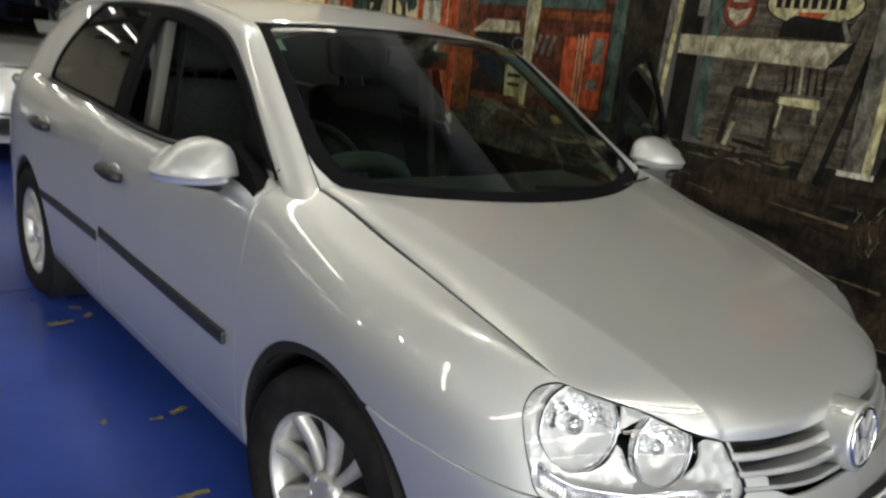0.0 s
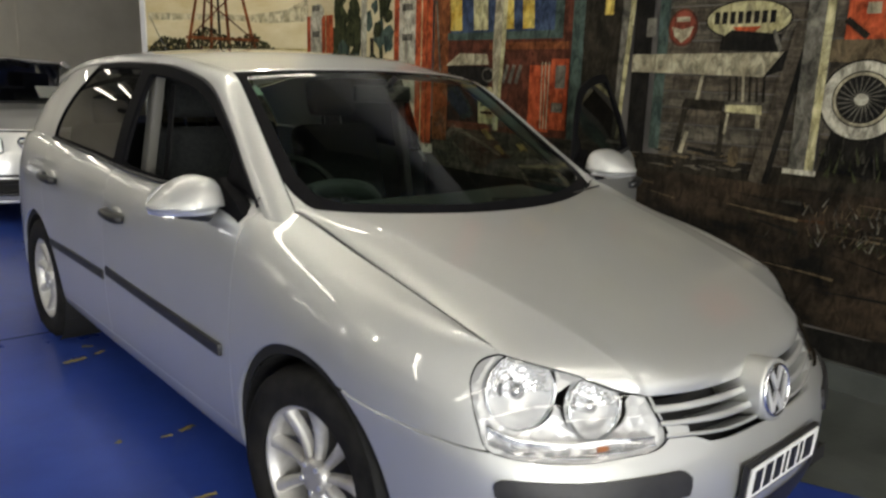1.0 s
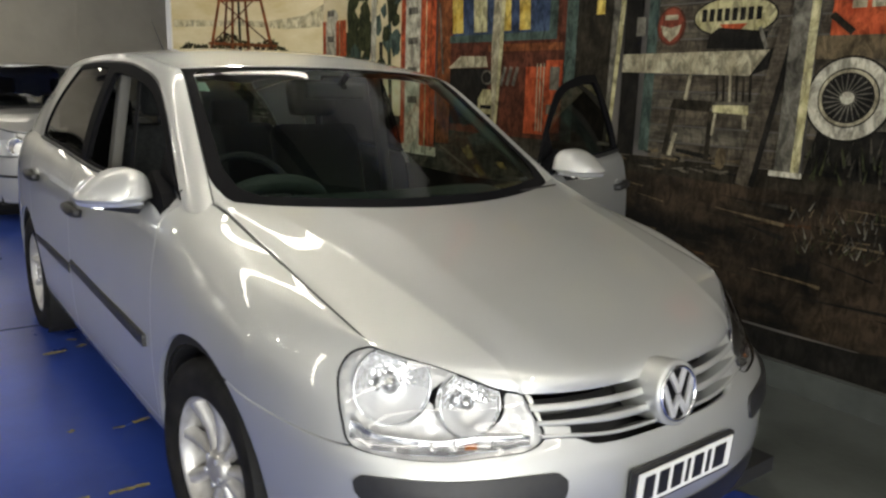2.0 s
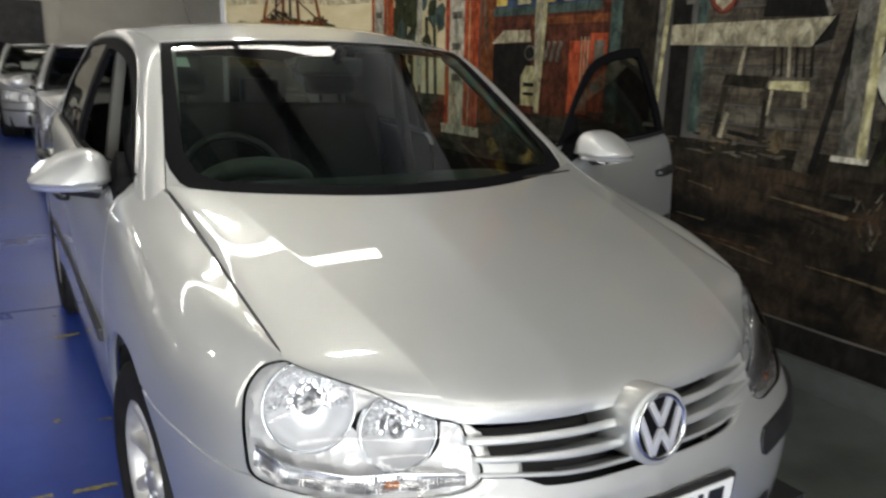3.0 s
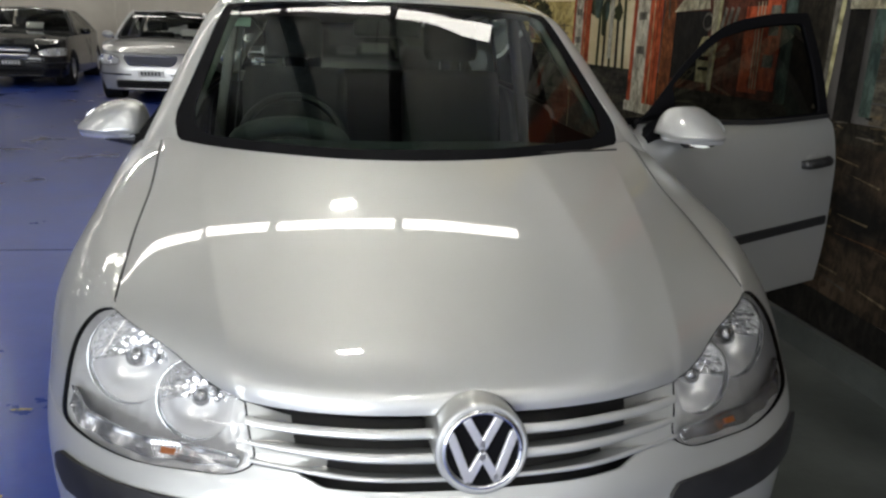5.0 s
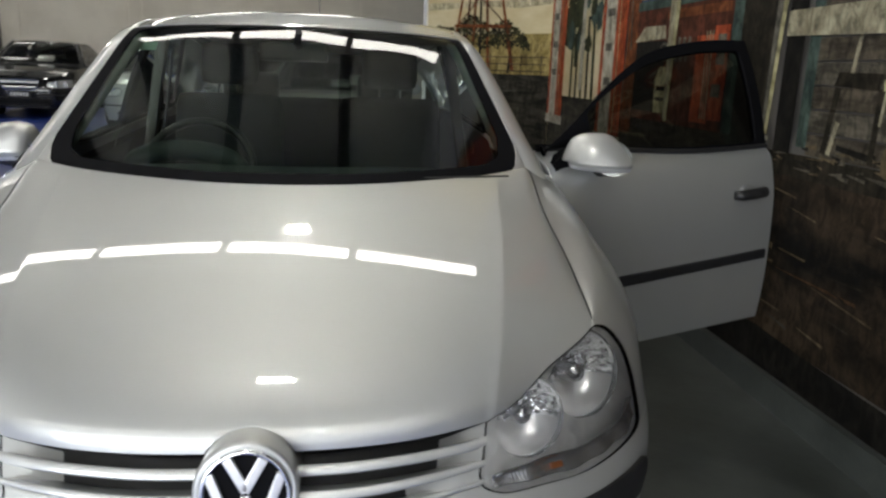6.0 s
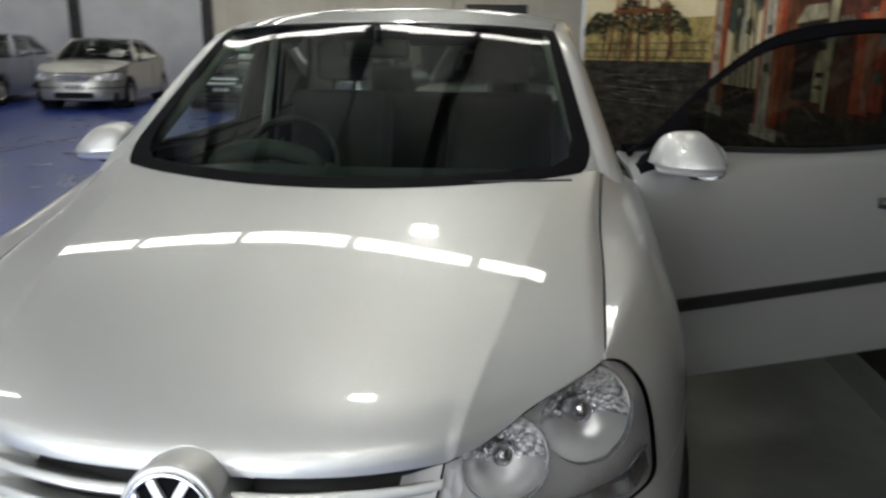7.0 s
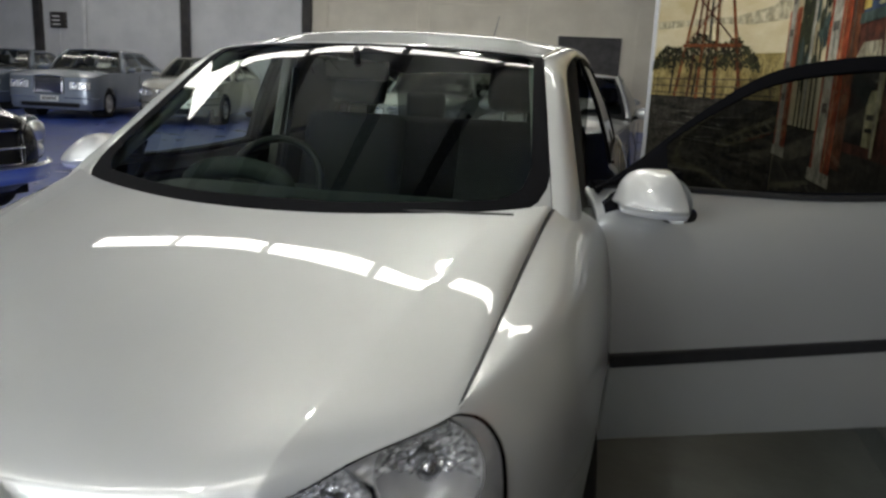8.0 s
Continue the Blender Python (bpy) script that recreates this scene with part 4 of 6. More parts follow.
    for x0, ln in ((-.60, .62), (.02, .60)):
        part("wiper", tube_bm([(x0, 1.06 + .15 * abs(x0), .996), (x0 + ln * .5, .975, .998), (x0 + ln, 1.0 + .1 * abs(x0 + ln), .998)], .007, 8), black_plastic, hatch)


cabin()

# ---- the hall ----
blue_floor = vary(node_material("blue_epoxy_floor", (0.03, 0.07, 0.42), 0.3, 0.0, 0.0), (0.015, 0.041, 0.235), (0.031, 0.072, 0.36), 1.4, 7, (0.22, 0.36), 0.03, 9)
# scuffs and rubbed patches in the floor paint
_bf = blue_floor.node_tree
_bp = _bf.nodes["Principled BSDF"]
_bc = _bp.inputs["Base Color"].links[0].from_socket
_tc = add(blue_floor, "ShaderNodeTexCoord")
_sc = add(blue_floor, "ShaderNodeTexNoise", Scale=7.0, Detail=9.0, Roughness=0.7, Distortion=0.6)
join_nodes(blue_floor, _tc, "Object", _sc, "Vector")
_sr = add(blue_floor, "ShaderNodeMapRange", From_Min=0.56, From_Max=0.72, To_Min=0.0, To_Max=0.38)
join_nodes(blue_floor, _sc, "Fac", _sr, "Value")
_sm = _bf.nodes.new("ShaderNodeMix")
_sm.data_type = "RGBA"
_mix_b = [k for k in _sm.inputs if k.name == "B" and k.type == "RGBA"][0]
_mix_a = [k for k in _sm.inputs if k.name == "A" and k.type == "RGBA"][0]
_mix_o = [k for k in _sm.outputs if k.type == "RGBA"][0]
_mix_b.default_value = (0.075, 0.105, 0.27, 1)
_bf.links.new(_sr.outputs["Result"], _sm.inputs[0])
_bf.links.new(_bc, _mix_a)
_bf.links.new(_mix_o, _bp.inputs["Base Color"])
grey_floor = vary(node_material("grey_concrete_floor", (0.10, 0.105, 0.10), 0.5), (0.034, 0.038, 0.035), (0.085, 0.093, 0.087), 1.6, 7, (0.4, 0.6), 0.1, 40)
white_wall = vary(node_material("white_cladding", (0.62, 0.62, 0.62), 0.6), (0.56, 0.565, 0.57), (0.66, 0.66, 0.66), 1.1, 5, (0.5, 0.7), 0.04, 20)
cream_wall = vary(node_material("cream_wall", (0.62, 0.59, 0.52), 0.7), (0.62, 0.57, 0.47), (0.72, 0.67, 0.56), 0.9, 5, (0.6, 0.8), 0.05, 25)
dark_steel = vary(node_material("dark_steel", (0.03, 0.028, 0.027), 0.55), (0.022, 0.02, 0.02), (0.04, 0.036, 0.034), 5, 4)
ceiling_mat = vary(node_material("ceiling_sheet", (0.16, 0.16, 0.15), 0.7), (0.38, 0.40, 0.37), (0.48, 0.50, 0.46), 2, 4)
yellow_mark = vary(node_material("worn_yellow_paint", (0.5, 0.38, 0.05), 0.6), (0.10, 0.10, 0.10), (0.48, 0.38, 0.09), 30, 5)
tube_light = emitter("fluorescent_tube", (1.0, 0.985, 0.94), 8.0)
bay_light = emitter("high_bay_lamp", (1.0, 1.0, 0.95), 140.0)
# glow for the unseen sheet added behind the camera
fill_glow = emitter("fill_glow_sheet", (0.92, 0.97, 1.0), 3.0)

WALL_X, BEND, END = 1.905, (1.905, 5.35), (1.0, 6.82)
BACK_Y, LEFT_X, NEAR_Y, TOP = 21.5, -24.0, -9.0, 5.2


def slab(name, x0, x1, y0, y1, z0, z1, mat, label, category):
    ob = part(name, box_bm(x0, x1, y0, y1, z0, z1), mat, None, label)
    return tagged(ob, "", category, "", "structure")


slab("floor", LEFT_X, 8, -16, BACK_Y, -.2, 0, blue_floor, "glossy blue epoxy floor with worn marks", "floor")
slab("ceiling", LEFT_X, 8, NEAR_Y, BACK_Y, TOP, TOP + .1, ceiling_mat, "grey sheet ceiling of the hall", "ceiling")
slab("wall_back", -9.2, 8, BACK_Y, BACK_Y + .2, 0, TOP, cream_wall, "plain cream back wall", "wall")
slab("wall_back_clad", LEFT_X, -9.2, BACK_Y, BACK_Y + .2, 0, TOP, white_wall, "white clad end of the back wall", "wall")
slab("wall_left", LEFT_X - .2, LEFT_X, NEAR_Y, BACK_Y, 0, TOP, white_wall, "white clad side wall", "wall")
slab("wall_right", 8, 8.2, NEAR_Y, BACK_Y, 0, TOP, white_wall, "plain wall behind the mural panel", "wall")
# unseen opening with a glowing sheet beyond, added to light the car's front
OPENING_L, OPENING_R, OPENING_H = -10.2, -1.2, 3.6
slab("wall_near_left", LEFT_X, OPENING_L, NEAR_Y - .2, NEAR_Y, 0, TOP, white_wall, "plain wall beside the added opening", "wall")
slab("wall_near_right", OPENING_R, 8, NEAR_Y - .2, NEAR_Y, 0, TOP, white_wall, "plain wall beside the added opening", "wall")
slab("wall_near_top", OPENING_L, OPENING_R, NEAR_Y - .2, NEAR_Y, OPENING_H, TOP, white_wall, "plain wall over the added opening", "wall")
slab("backdrop", -18, 8, -15.2, -15, 0, 7, fill_glow, "glowing sheet added behind the camera as fill light", "backdrop")
mural_ground = vary(node_material("mural_dark_boards", (0.10, 0.085, 0.075), 0.6), (0.045, 0.042, 0.038), (0.11, 0.10, 0.09), 3, 7)
# unseen white wall, added to throw light onto headlamp, bonnet and floor
slab("wall_near_bounce", WALL_X, WALL_X + .15, NEAR_Y, -2.7, 0, TOP, white_wall, "unseen white wall added to bounce light onto the car", "wall")
MURAL_TOP = 3.62
slab("wall_above_mural", WALL_X + .02, WALL_X + .15, -2.7, BEND[1], MURAL_TOP + .01, TOP, white_wall, "white wall above the mural", "wall")
mural_wall = slab("wall_mural", WALL_X, WALL_X + .15, -2.7, BEND[1], -.15, MURAL_TOP, mural_ground, "wall painted with an old petrol station mural", "wall")
ang = math.atan2(END[1] - BEND[1], END[0] - BEND[0])
leng = math.hypot(END[1] - BEND[1], END[0] - BEND[0])
mural_sky = vary(node_material("mural_yellow_sky", (0.55, 0.45, 0.22), 0.6), (0.50, 0.40, 0.20), (0.66, 0.58, 0.38), 1.6, 6, stretch=(1, 1, 2.5))
PANEL = Matrix.Translation((*BEND, 0)) @ Matrix.Rotation(ang, 4, "Z")
far_wall = part("wall_mural_far", box_bm(0, leng, -.12, 0, -.15, TOP, 0, PANEL), mural_sky, None)
tagged(far_wall, "angled wall panel painted with a pale yellow sky", "wall", "", "structure")
slab("plinth", WALL_X - .035, WALL_X, NEAR_Y, BEND[1], -.15, .112, grey_floor, "low grey concrete kerb under the mural", "kerb")
gf = bmesh.new()
gf.faces.new([gf.verts.new((x, y, .004)) for x, y in ((1.33, -1.1), (WALL_X - .035, -1.1), (WALL_X - .035, 5.3), (.45, 5.3), (.45, 1.3))])
tagged(part("floor_grey", gf, grey_floor, None, "bare grey concrete strip along the mural"), "", "floor", "", "structure")
plinth = bpy.data.objects["plinth"]
end_strip = part("trim", box_bm(leng - .002, leng + .055, -.14, .012, -.15, TOP, .004, PANEL), white_wall, None, "white end trim of the mural panel")
tagged(end_strip, "", "trim", "", "structure")
for ob in (mural_wall, far_wall, plinth, end_strip):
    ob.matrix_basis = SETTLE


def floor_patch(name, x0, y0, length, width, turn, seed, mat, label):
    """A worn, ragged paint mark on the floor."""
    rnd = random.Random(seed)
    bm = bmesh.new()
    n = 14
    top = [((i / n - .5) * length, width * (.2 + .3 * rnd.random())) for i in range(n + 1)]
    low = [((i / n - .5) * length, -width * (.2 + .3 * rnd.random())) for i in range(n, -1, -1)]
    bm.faces.new([bm.verts.new((x, y, 0)) for x, y in low[::-1] + top[::-1]])
    bmesh.ops.transform(bm, matrix=pose(x0, y0, .003, 0, 0, turn), verts=bm.verts)
    bmesh.ops.recalc_face_normals(bm, faces=bm.faces)
    return tagged(part(name, bm, mat, None, label), "", "floor mark", "worn floor marks", "structure")


k = 0
for x, y, ln, w, turn in ((-.93, 1.44, .13, .03, -3), (-1.08, 1.46, .06, .022, -5), (-1.16, 1.47, .03, .02, 10), (-1.30, 1.47, .07, .02, 0), (-1.42, 1.48, .04, .02, 8),
                          (-1.25, .95, .16, .03, -4), (-1.5, .9, .12, .025, 3), (-1.0, 1.05, .08, .03, 0),
                          (-.885, 2.94, .11, .05, 8), (-.76, 2.98, .06, .035, 30), (-.78, 3.10, .05, .03, -20), (-.75, 1.95, .07, .035, 15), (-1.0, 1.99, .03, .03, 40), (-.84, 1.93, .045, .025, -10)):
    k += 1
    floor_patch("floor_mark", x, y, ln, w, turn, k, yellow_mark, "worn yellow paint mark on the blue floor")
joint = node_material("floor_joint_dirt", (0.012, 0.018, 0.05), 0.7)
tagged(part("floor_joint", box_bm(LEFT_X, -.5, 3.43, 3.438, 0, .003), joint, None, "thin dark joint across the blue floor"), "", "floor joint", "", "structure")
tagged(part("floor_joint", box_bm(-6.004, -5.996, -8, 21, 0, .003), joint, None, "thin dark joint across the blue floor"), "", "floor joint", "", "structure")

# columns, beams, fittings on the back wall
for x in (-19.0, -13.4, -9.2):
    tagged(part("column", box_bm(x - .14, x + .14, BACK_Y - .18, BACK_Y, 0, TOP, .01), dark_steel, None, "dark steel column against the wall"), "", "column", "steel columns", "structure")
for y in (-6.0, -2.0, 2.2, 6.8, 11.5, 16.2):
    tagged(part("roof_beam", box_bm(LEFT_X, 8, y - .1, y + .1, TOP - .45, TOP, .01), dark_steel, None, "dark steel roof beam"), "", "beam", "roof beams", "structure")
for k in range(7):
    x = .30 - 1.30 * k
    tagged(part("purlin", box_bm(x - .10, x + .10, NEAR_Y, BACK_Y, 4.46, 4.66, .01), dark_steel, None, "dark steel purlin under the ceiling"), "", "beam", "roof purlins", "structure")
board_face = vary(node_material("grey_board_felt", (.06, .058, .058), .8), (.045, .043, .043), (.075, .072, .071), 4, 5)
board = empty("notice_board", pose(-.62, BACK_Y, 1.97), "dark grey board on the cream back wall", "board")
part("board_panel", box_bm(-.84, .84, -.04, 0, -.52, .52, .004), board_face, board)
for a in ((-.88, .88, .52, .58), (-.88, .88, -.58, -.52), (-.88, -.84, -.52, .52), (.84, .88, -.52, .52)):
    part("board_frame", box_bm(a[0], a[1], -.055, 0, a[2], a[3], .006), dark_steel, board)
for x0, x1 in ((-8.6, -5.7), (-5.4, -2.4), (.6, 3.2)):
    f = empty("wall_moulding", pose(0, BACK_Y, 0), "thin cream panel moulding on the back wall", "moulding", "wall mouldings", "structure")
    for a in ((x0, x1, 3.30, 3.36), (x0, x1, .5, .56), (x0, x0 + .06, .56, 3.30), (x1 - .06, x1, .56, 3.30)):
        part("moulding_bar", box_bm(a[0], a[1], -.03, 0, a[2], a[3], .006), cream_wall, f)
mb = empty("meter_box", pose(-18.2, BACK_Y, 2.45), "small black meter box on the white wall", "meter box")
part("box_body", box_bm(-.28, .28, -.16, 0, -.26, .26, .015), dark_steel, mb)
for i in range(3):
    part("box_label", box_bm(-.18, .12, -.166, -.160, -.16 + i * .13, -.12 + i * .13), paper, mb)
part("conduit", tube_bm([(0, -.05, -.26), (0, -.05, -2.7)], .02, 8), white_wall, mb)
tagged(part("pipe", tube_bm([(-17.2, BACK_Y - .09, 0), (-17.2, BACK_Y - .09, TOP)], .08, 12), white_wall, None, "white downpipe on the wall"), "", "pipe", "", "structure")


# lamps
def batten(x, y, z, length=1.24, width=.20):
    b = empty("ceiling_batten", pose(x, y, z), "white fluorescent ceiling batten, switched on", "ceiling light", "rows of ceiling lights")
    part("batten_body", box_bm(-length / 2 - .03, length / 2 + .03, -.035, .035, .035, .075, .008), white_wall, b)
    for s in (-1, 1):
        part("tube_holder", box_bm(s * (length / 2 + .015) - .015, s * (length / 2 + .015) + .015, -width / 2, width / 2, -.02, .05, .006), white_wall, b)
    part("diffuser", box_bm(-length / 2, length / 2, -width / 2, width / 2, -.01, .03, .008), tube_light, b)
    for s in (-1, 1):
        part("hanger", tube_bm([(s * length * .4, 0, .09), (s * length * .4, 0, TOP - z + .01)], .006, 6), dark_steel, b)
    return b


def high_bay(x, y, z):
    b = empty("high_bay_lamp", pose(x, y, z), "square high-bay floodlight, switched on", "ceiling light", "high-bay lamps")
    part("lamp_body", box_bm(-.20, .20, -.16, .16, .03, .16, .02), white_wall, b)
    part("lamp_face", box_bm(-.11, .11, -.06, .06, .0, .03), bay_light, b)
    part("hanger", tube_bm([(0, 0, .16), (0, 0, TOP - z + .01)], .01, 6), dark_steel, b)
    return b


first = batten(.95, 3.90, 4.4, 1.20)
first.matrix_basis = pose(.95, 3.90, 4.4, 0, 0, -7.6)
for k in range(1, 5):
    copy_thing(first, pose(.95 - 1.28 * k, 3.90 + .171 * k, 4.4, 0, 0, -7.6))
# the nearest row shows in the bonnet lip; the two behind are added fill
for y in (-2.3, -4.9, -7.2):
    for k in range(7):
        copy_thing(first, pose(-7.6 + 1.42 * k, y, 4.4))
# row added on the left to brighten the wing, streaking its shoulder
for k in range(5):
    copy_thing(first, pose(-10.4 + 1.42 * k, .6, 4.4))
# unseen rows added to brighten the far wall and cars
for y in (13.0, 16.0, 19.0):
    for k in range(9):
        copy_thing(first, pose(-17 + 2.1 * k, y, 4.4))
bay = high_bay(-.25, 4.42, 4.3)
# the last two bays are unseen, added to brighten the far hall
for x, y in ((-5.6, 2.6), (-.3, 1.1), (.1, -3.1), (-5, 9.2), (-11, 8.0)):
    copy_thing(bay, pose(x, y, 4.25))
# fill light added in the opening, brightening bumper and wings
lamp = bpy.data.lights.new("front_fill", "AREA")
lamp.shape, lamp.size, lamp.size_y, lamp.energy, lamp.color = "RECTANGLE", OPENING_R - OPENING_L, OPENING_H, 460, (0.86, 0.92, 1.0)
ob = new("front_fill", lamp)
ob.matrix_basis = look(((OPENING_L + OPENING_R) / 2, NEAR_Y - .1, OPENING_H / 2), ((OPENING_L + OPENING_R) / 2, 0, OPENING_H / 2))

# ---- the mural: flat painted shapes, (along the wall, height) ----
def mural_paint(name, a, b, scale=9.0, stretch=(1, 1, 1), rough=0.75):
    a, b = (.66 * a[0], .63 * a[1], .54 * a[2]), (.80 * b[0], .77 * b[1], .66 * b[2])
    m = vary(node_material("mural_" + name, a, rough, 0, 0, .12), a, b, scale, 7, (rough - .08, rough + .12), 0.05, 90, (0.36, 0.64), stretch)
    # dark brush marks over the colour
    p = m.node_tree.nodes["Principled BSDF"]
    colour = p.inputs["Base Color"].links[0].from_socket
    co = add(m, "ShaderNodeTexCoord")
    mp = add(m, "ShaderNodeMapping")
    mp.inputs["Scale"].default_value = (1, 1.7, .8)
    mp.inputs["Rotation"].default_value = (.5, 0, 0)
    n = add(m, "ShaderNodeTexNoise", Scale=11.0, Detail=9.0, Roughness=0.70, Distortion=1.2)
    r = add(m, "ShaderNodeMapRange", From_Min=0.40, From_Max=0.58, To_Min=0.42, To_Max=1.08)
    x = m.node_tree.nodes.new("ShaderNodeVectorMath")
    x.operation = "SCALE"
    join_nodes(m, co, "Object", mp, "Vector")
    join_nodes(m, mp, "Vector", n, "Vector")
    join_nodes(m, n, "Fac", r, "Value")
    m.node_tree.links.new(colour, x.inputs[0])
    m.node_tree.links.new(r.outputs["Result"], x.inputs["Scale"])
    m.node_tree.links.new(x.outputs["Vector"], p.inputs["Base Color"])
    return m


P_CREAM = mural_paint("cream", (0.36, 0.33, 0.25), (0.60, 0.57, 0.46))
P_WHITE = mural_paint("white", (0.50, 0.49, 0.44), (0.72, 0.71, 0.66))
P_RED = mural_paint("red", (0.42, 0.07, 0.03), (0.66, 0.14, 0.06))
P_DARKRED = mural_paint("dark_red", (0.07, 0.025, 0.018), (0.17, 0.055, 0.035))
P_DULLRED = mural_paint("dull_red", (0.20, 0.05, 0.035), (0.34, 0.09, 0.06))
P_TEAL = mural_paint("teal", (0.05, 0.085, 0.085), (0.10, 0.15, 0.145))
P_BLACK = mural_paint("black", (0.008, 0.008, 0.008), (0.022, 0.02, 0.019))
P_DARK = mural_paint("dark_brown", (0.016, 0.014, 0.011), (0.045, 0.038, 0.03))
P_BOARD = mural_paint("grey_boards", (0.085, 0.078, 0.068), (0.18, 0.165, 0.145), 5, (1, 1.2, 7))
P_BOARD2 = mural_paint("brown_boards", (0.06, 0.052, 0.044), (0.14, 0.12, 0.10), 5, (1, 1.2, 7))
P_GREY = mural_paint("grey", (0.10, 0.098, 0.09), (0.24, 0.235, 0.22))
P_YELLOW = mural_paint("lit_yellow", (0.62, 0.40, 0.06), (0.80, 0.66, 0.22))
P_PALE = mural_paint("pale_yellow", (0.50, 0.47, 0.26), (0.70, 0.67, 0.46))
P_BLUE = mural_paint("blue", (0.03, 0.05, 0.12), (0.07, 0.11, 0.22))
P_GREEN = mural_paint("dark_green", (0.018, 0.024, 0.012), (0.07, 0.08, 0.04), 14)
P_RUST = mural_paint("rust", (0.17, 0.055, 0.022), (0.32, 0.11, 0.045))
P_UMBER = mural_paint("umber", (0.05, 0.026, 0.014), (0.12, 0.065, 0.036), 5.0, (1, 1.0, 2.4))
P_DIRT = mural_paint("dirt", (0.008, 0.0075, 0.007), (0.066, 0.047, 0.034), 2.2, (1, 1.0, 2.4))
P_ROAD = mural_paint("dark_road", (0.022, 0.022, 0.02), (0.085, 0.08, 0.07), 4, (1, 1, 5))
P_BROWN = mural_paint("tan_band", (0.11, 0.085, 0.055), (0.21, 0.165, 0.11))


def wall_shape(name, pts, mat, layer, label="", far=False):
    """A painted patch; on the straight wall, or on the angled panel."""
    bm = bmesh.new()
    if far:
        vs = [bm.verts.new(PANEL @ Vector((d, .0016 * layer, z))) for d, z in pts]
        want = (PANEL.to_3x3() @ Vector((0, 1, 0)))
    else:
        vs = [bm.verts.new((WALL_X - .0016 * layer, y, z)) for y, z in pts]
        want = Vector((-1, 0, 0))
    f = bm.faces.new(vs)
    f.normal_update()
    if f.normal.dot(want) < 0:
        f.normal_flip()
    return part("painted_" + name, bm, mat, far_wall if far else mural_wall, label)


def block(name, y0, y1, z0, z1, mat, layer, label="", far=False, lean=0.0):
    return wall_shape(name, [(y0, z0), (y1, z0), (y1 + lean, z1), (y0 + lean, z1)], mat, layer, label, far)


def stroke(name, a, b, w, mat, layer, label="", far=False, w2=None):
    d = Vector((b[0] - a[0], b[1] - a[1])).normalized()
    n = Vector((-d.y, d.x))
    w2 = w if w2 is None else w2
    return wall_shape(name, [(a[0] + n.x * w / 2, a[1] + n.y * w / 2), (a[0] - n.x * w / 2, a[1] - n.y * w / 2), (b[0] - n.x * w2 / 2, b[1] - n.y * w2 / 2), (b[0] + n.x * w2 / 2, b[1] + n.y * w2 / 2)], mat, layer, label, far)


def oval(name, y, z, ry, rz, mat, layer, label="", far=False, n=36, rag=0.0, seed=1):
    rnd = random.Random(seed)
    return wall_shape(name, [(y + ry * (1 + rag * (rnd.random() - .5)) * math.cos(t), z + rz * (1 + rag * (rnd.random() - .5)) * math.sin(t)) for t in (2 * math.pi * i / n for i in range(n))], mat, layer, label, far)


# ground: road, dirt, dark foot
block("dirt", NEAR_Y + .1, 5.34, .26, .94, P_DIRT, 1, "brown painted dirt ground")
rnd = random.Random(4)
pts = [(-8.9, .115)] + [(5.3, .115)] + [(5.3 - i * .35, .24 + .08 * rnd.random()) for i in range(41)]
wall_shape("dark_foot", pts, P_BLACK, 2, "dark lower edge of the painted ground")
block("road", 1.9, 5.34, .55, 1.12, P_ROAD, 2, "dark painted forecourt")
for i in range(26):
    y, z = rnd.uniform(-1.5, 2.0), rnd.uniform(.32, .88)
    stroke("dirt_streak", (y, z), (y + rnd.uniform(.15, .5), z + rnd.uniform(-.03, .05)), rnd.uniform(.006, .03), (P_UMBER if i % 3 == 0 else P_BROWN if i % 3 == 1 else P_BLACK), 3 + .2 * (i % 4), w2=.003)
# porch and house wall
block("porch", -1.6, 1.93, .93, 1.02, P_DARK, 4, "dark painted porch edge")
for i in range(11):
    z = 1.02 + i * .088
    block("board", .80, 1.62, z + .004, z + .084, P_BOARD if i % 2 else P_BOARD2, 4, "grey painted weatherboard")
    block("board", -1.6, .75, z + .004, z + .084, P_BOARD2 if i % 2 else P_BOARD, 4)
block("brown_band", -1.6, .76, 1.53, 1.63, P_BROWN, 5, "tan painted band")
block("doorway", 1.72, 1.84, 1.02, 2.2, P_BLACK, 5, "dark painted doorway")
block("door_post", 1.62, 1.685, 1.05, 2.2, P_TEAL, 5, "teal painted post")
block("lantern", 1.70, 1.76, 1.66, 1.76, P_GREY, 6, "small painted lantern")
block("dark_door", 1.93, 2.21, .98, 2.2, P_DARK, 4, "dark painted door")
block("lamp_glow", 1.995, 2.055, 1.79, 1.92, P_YELLOW, 6, "small lit yellow window")
block("door_post", 2.20, 2.29, 1.05, 2.2, P_TEAL, 5, "teal painted post")
wall_shape("white_post", [(1.945, 1.08), (1.915, 1.08), (1.865, 1.8), (1.845, 2.2), (1.925, 2.2), (1.93, 1.8)], P_GREY, 6, "white painted veranda post")
wall_shape("white_post", [(1.918, 1.08), (1.895, 1.08), (1.845, 1.8), (1.838, 2.2), (1.87, 2.2), (1.878, 1.8)], P_PALE, 7)
block("post_foot", 1.88, 1.98, 1.055, 1.075, P_WHITE, 7)
# signs (plain shapes)
oval("round_sign", 1.535, 1.705, .088, .098, P_DARKRED, 6, "round red painted sign")
oval("round_sign", 1.535, 1.705, .078, .088, P_DULLRED, 7)
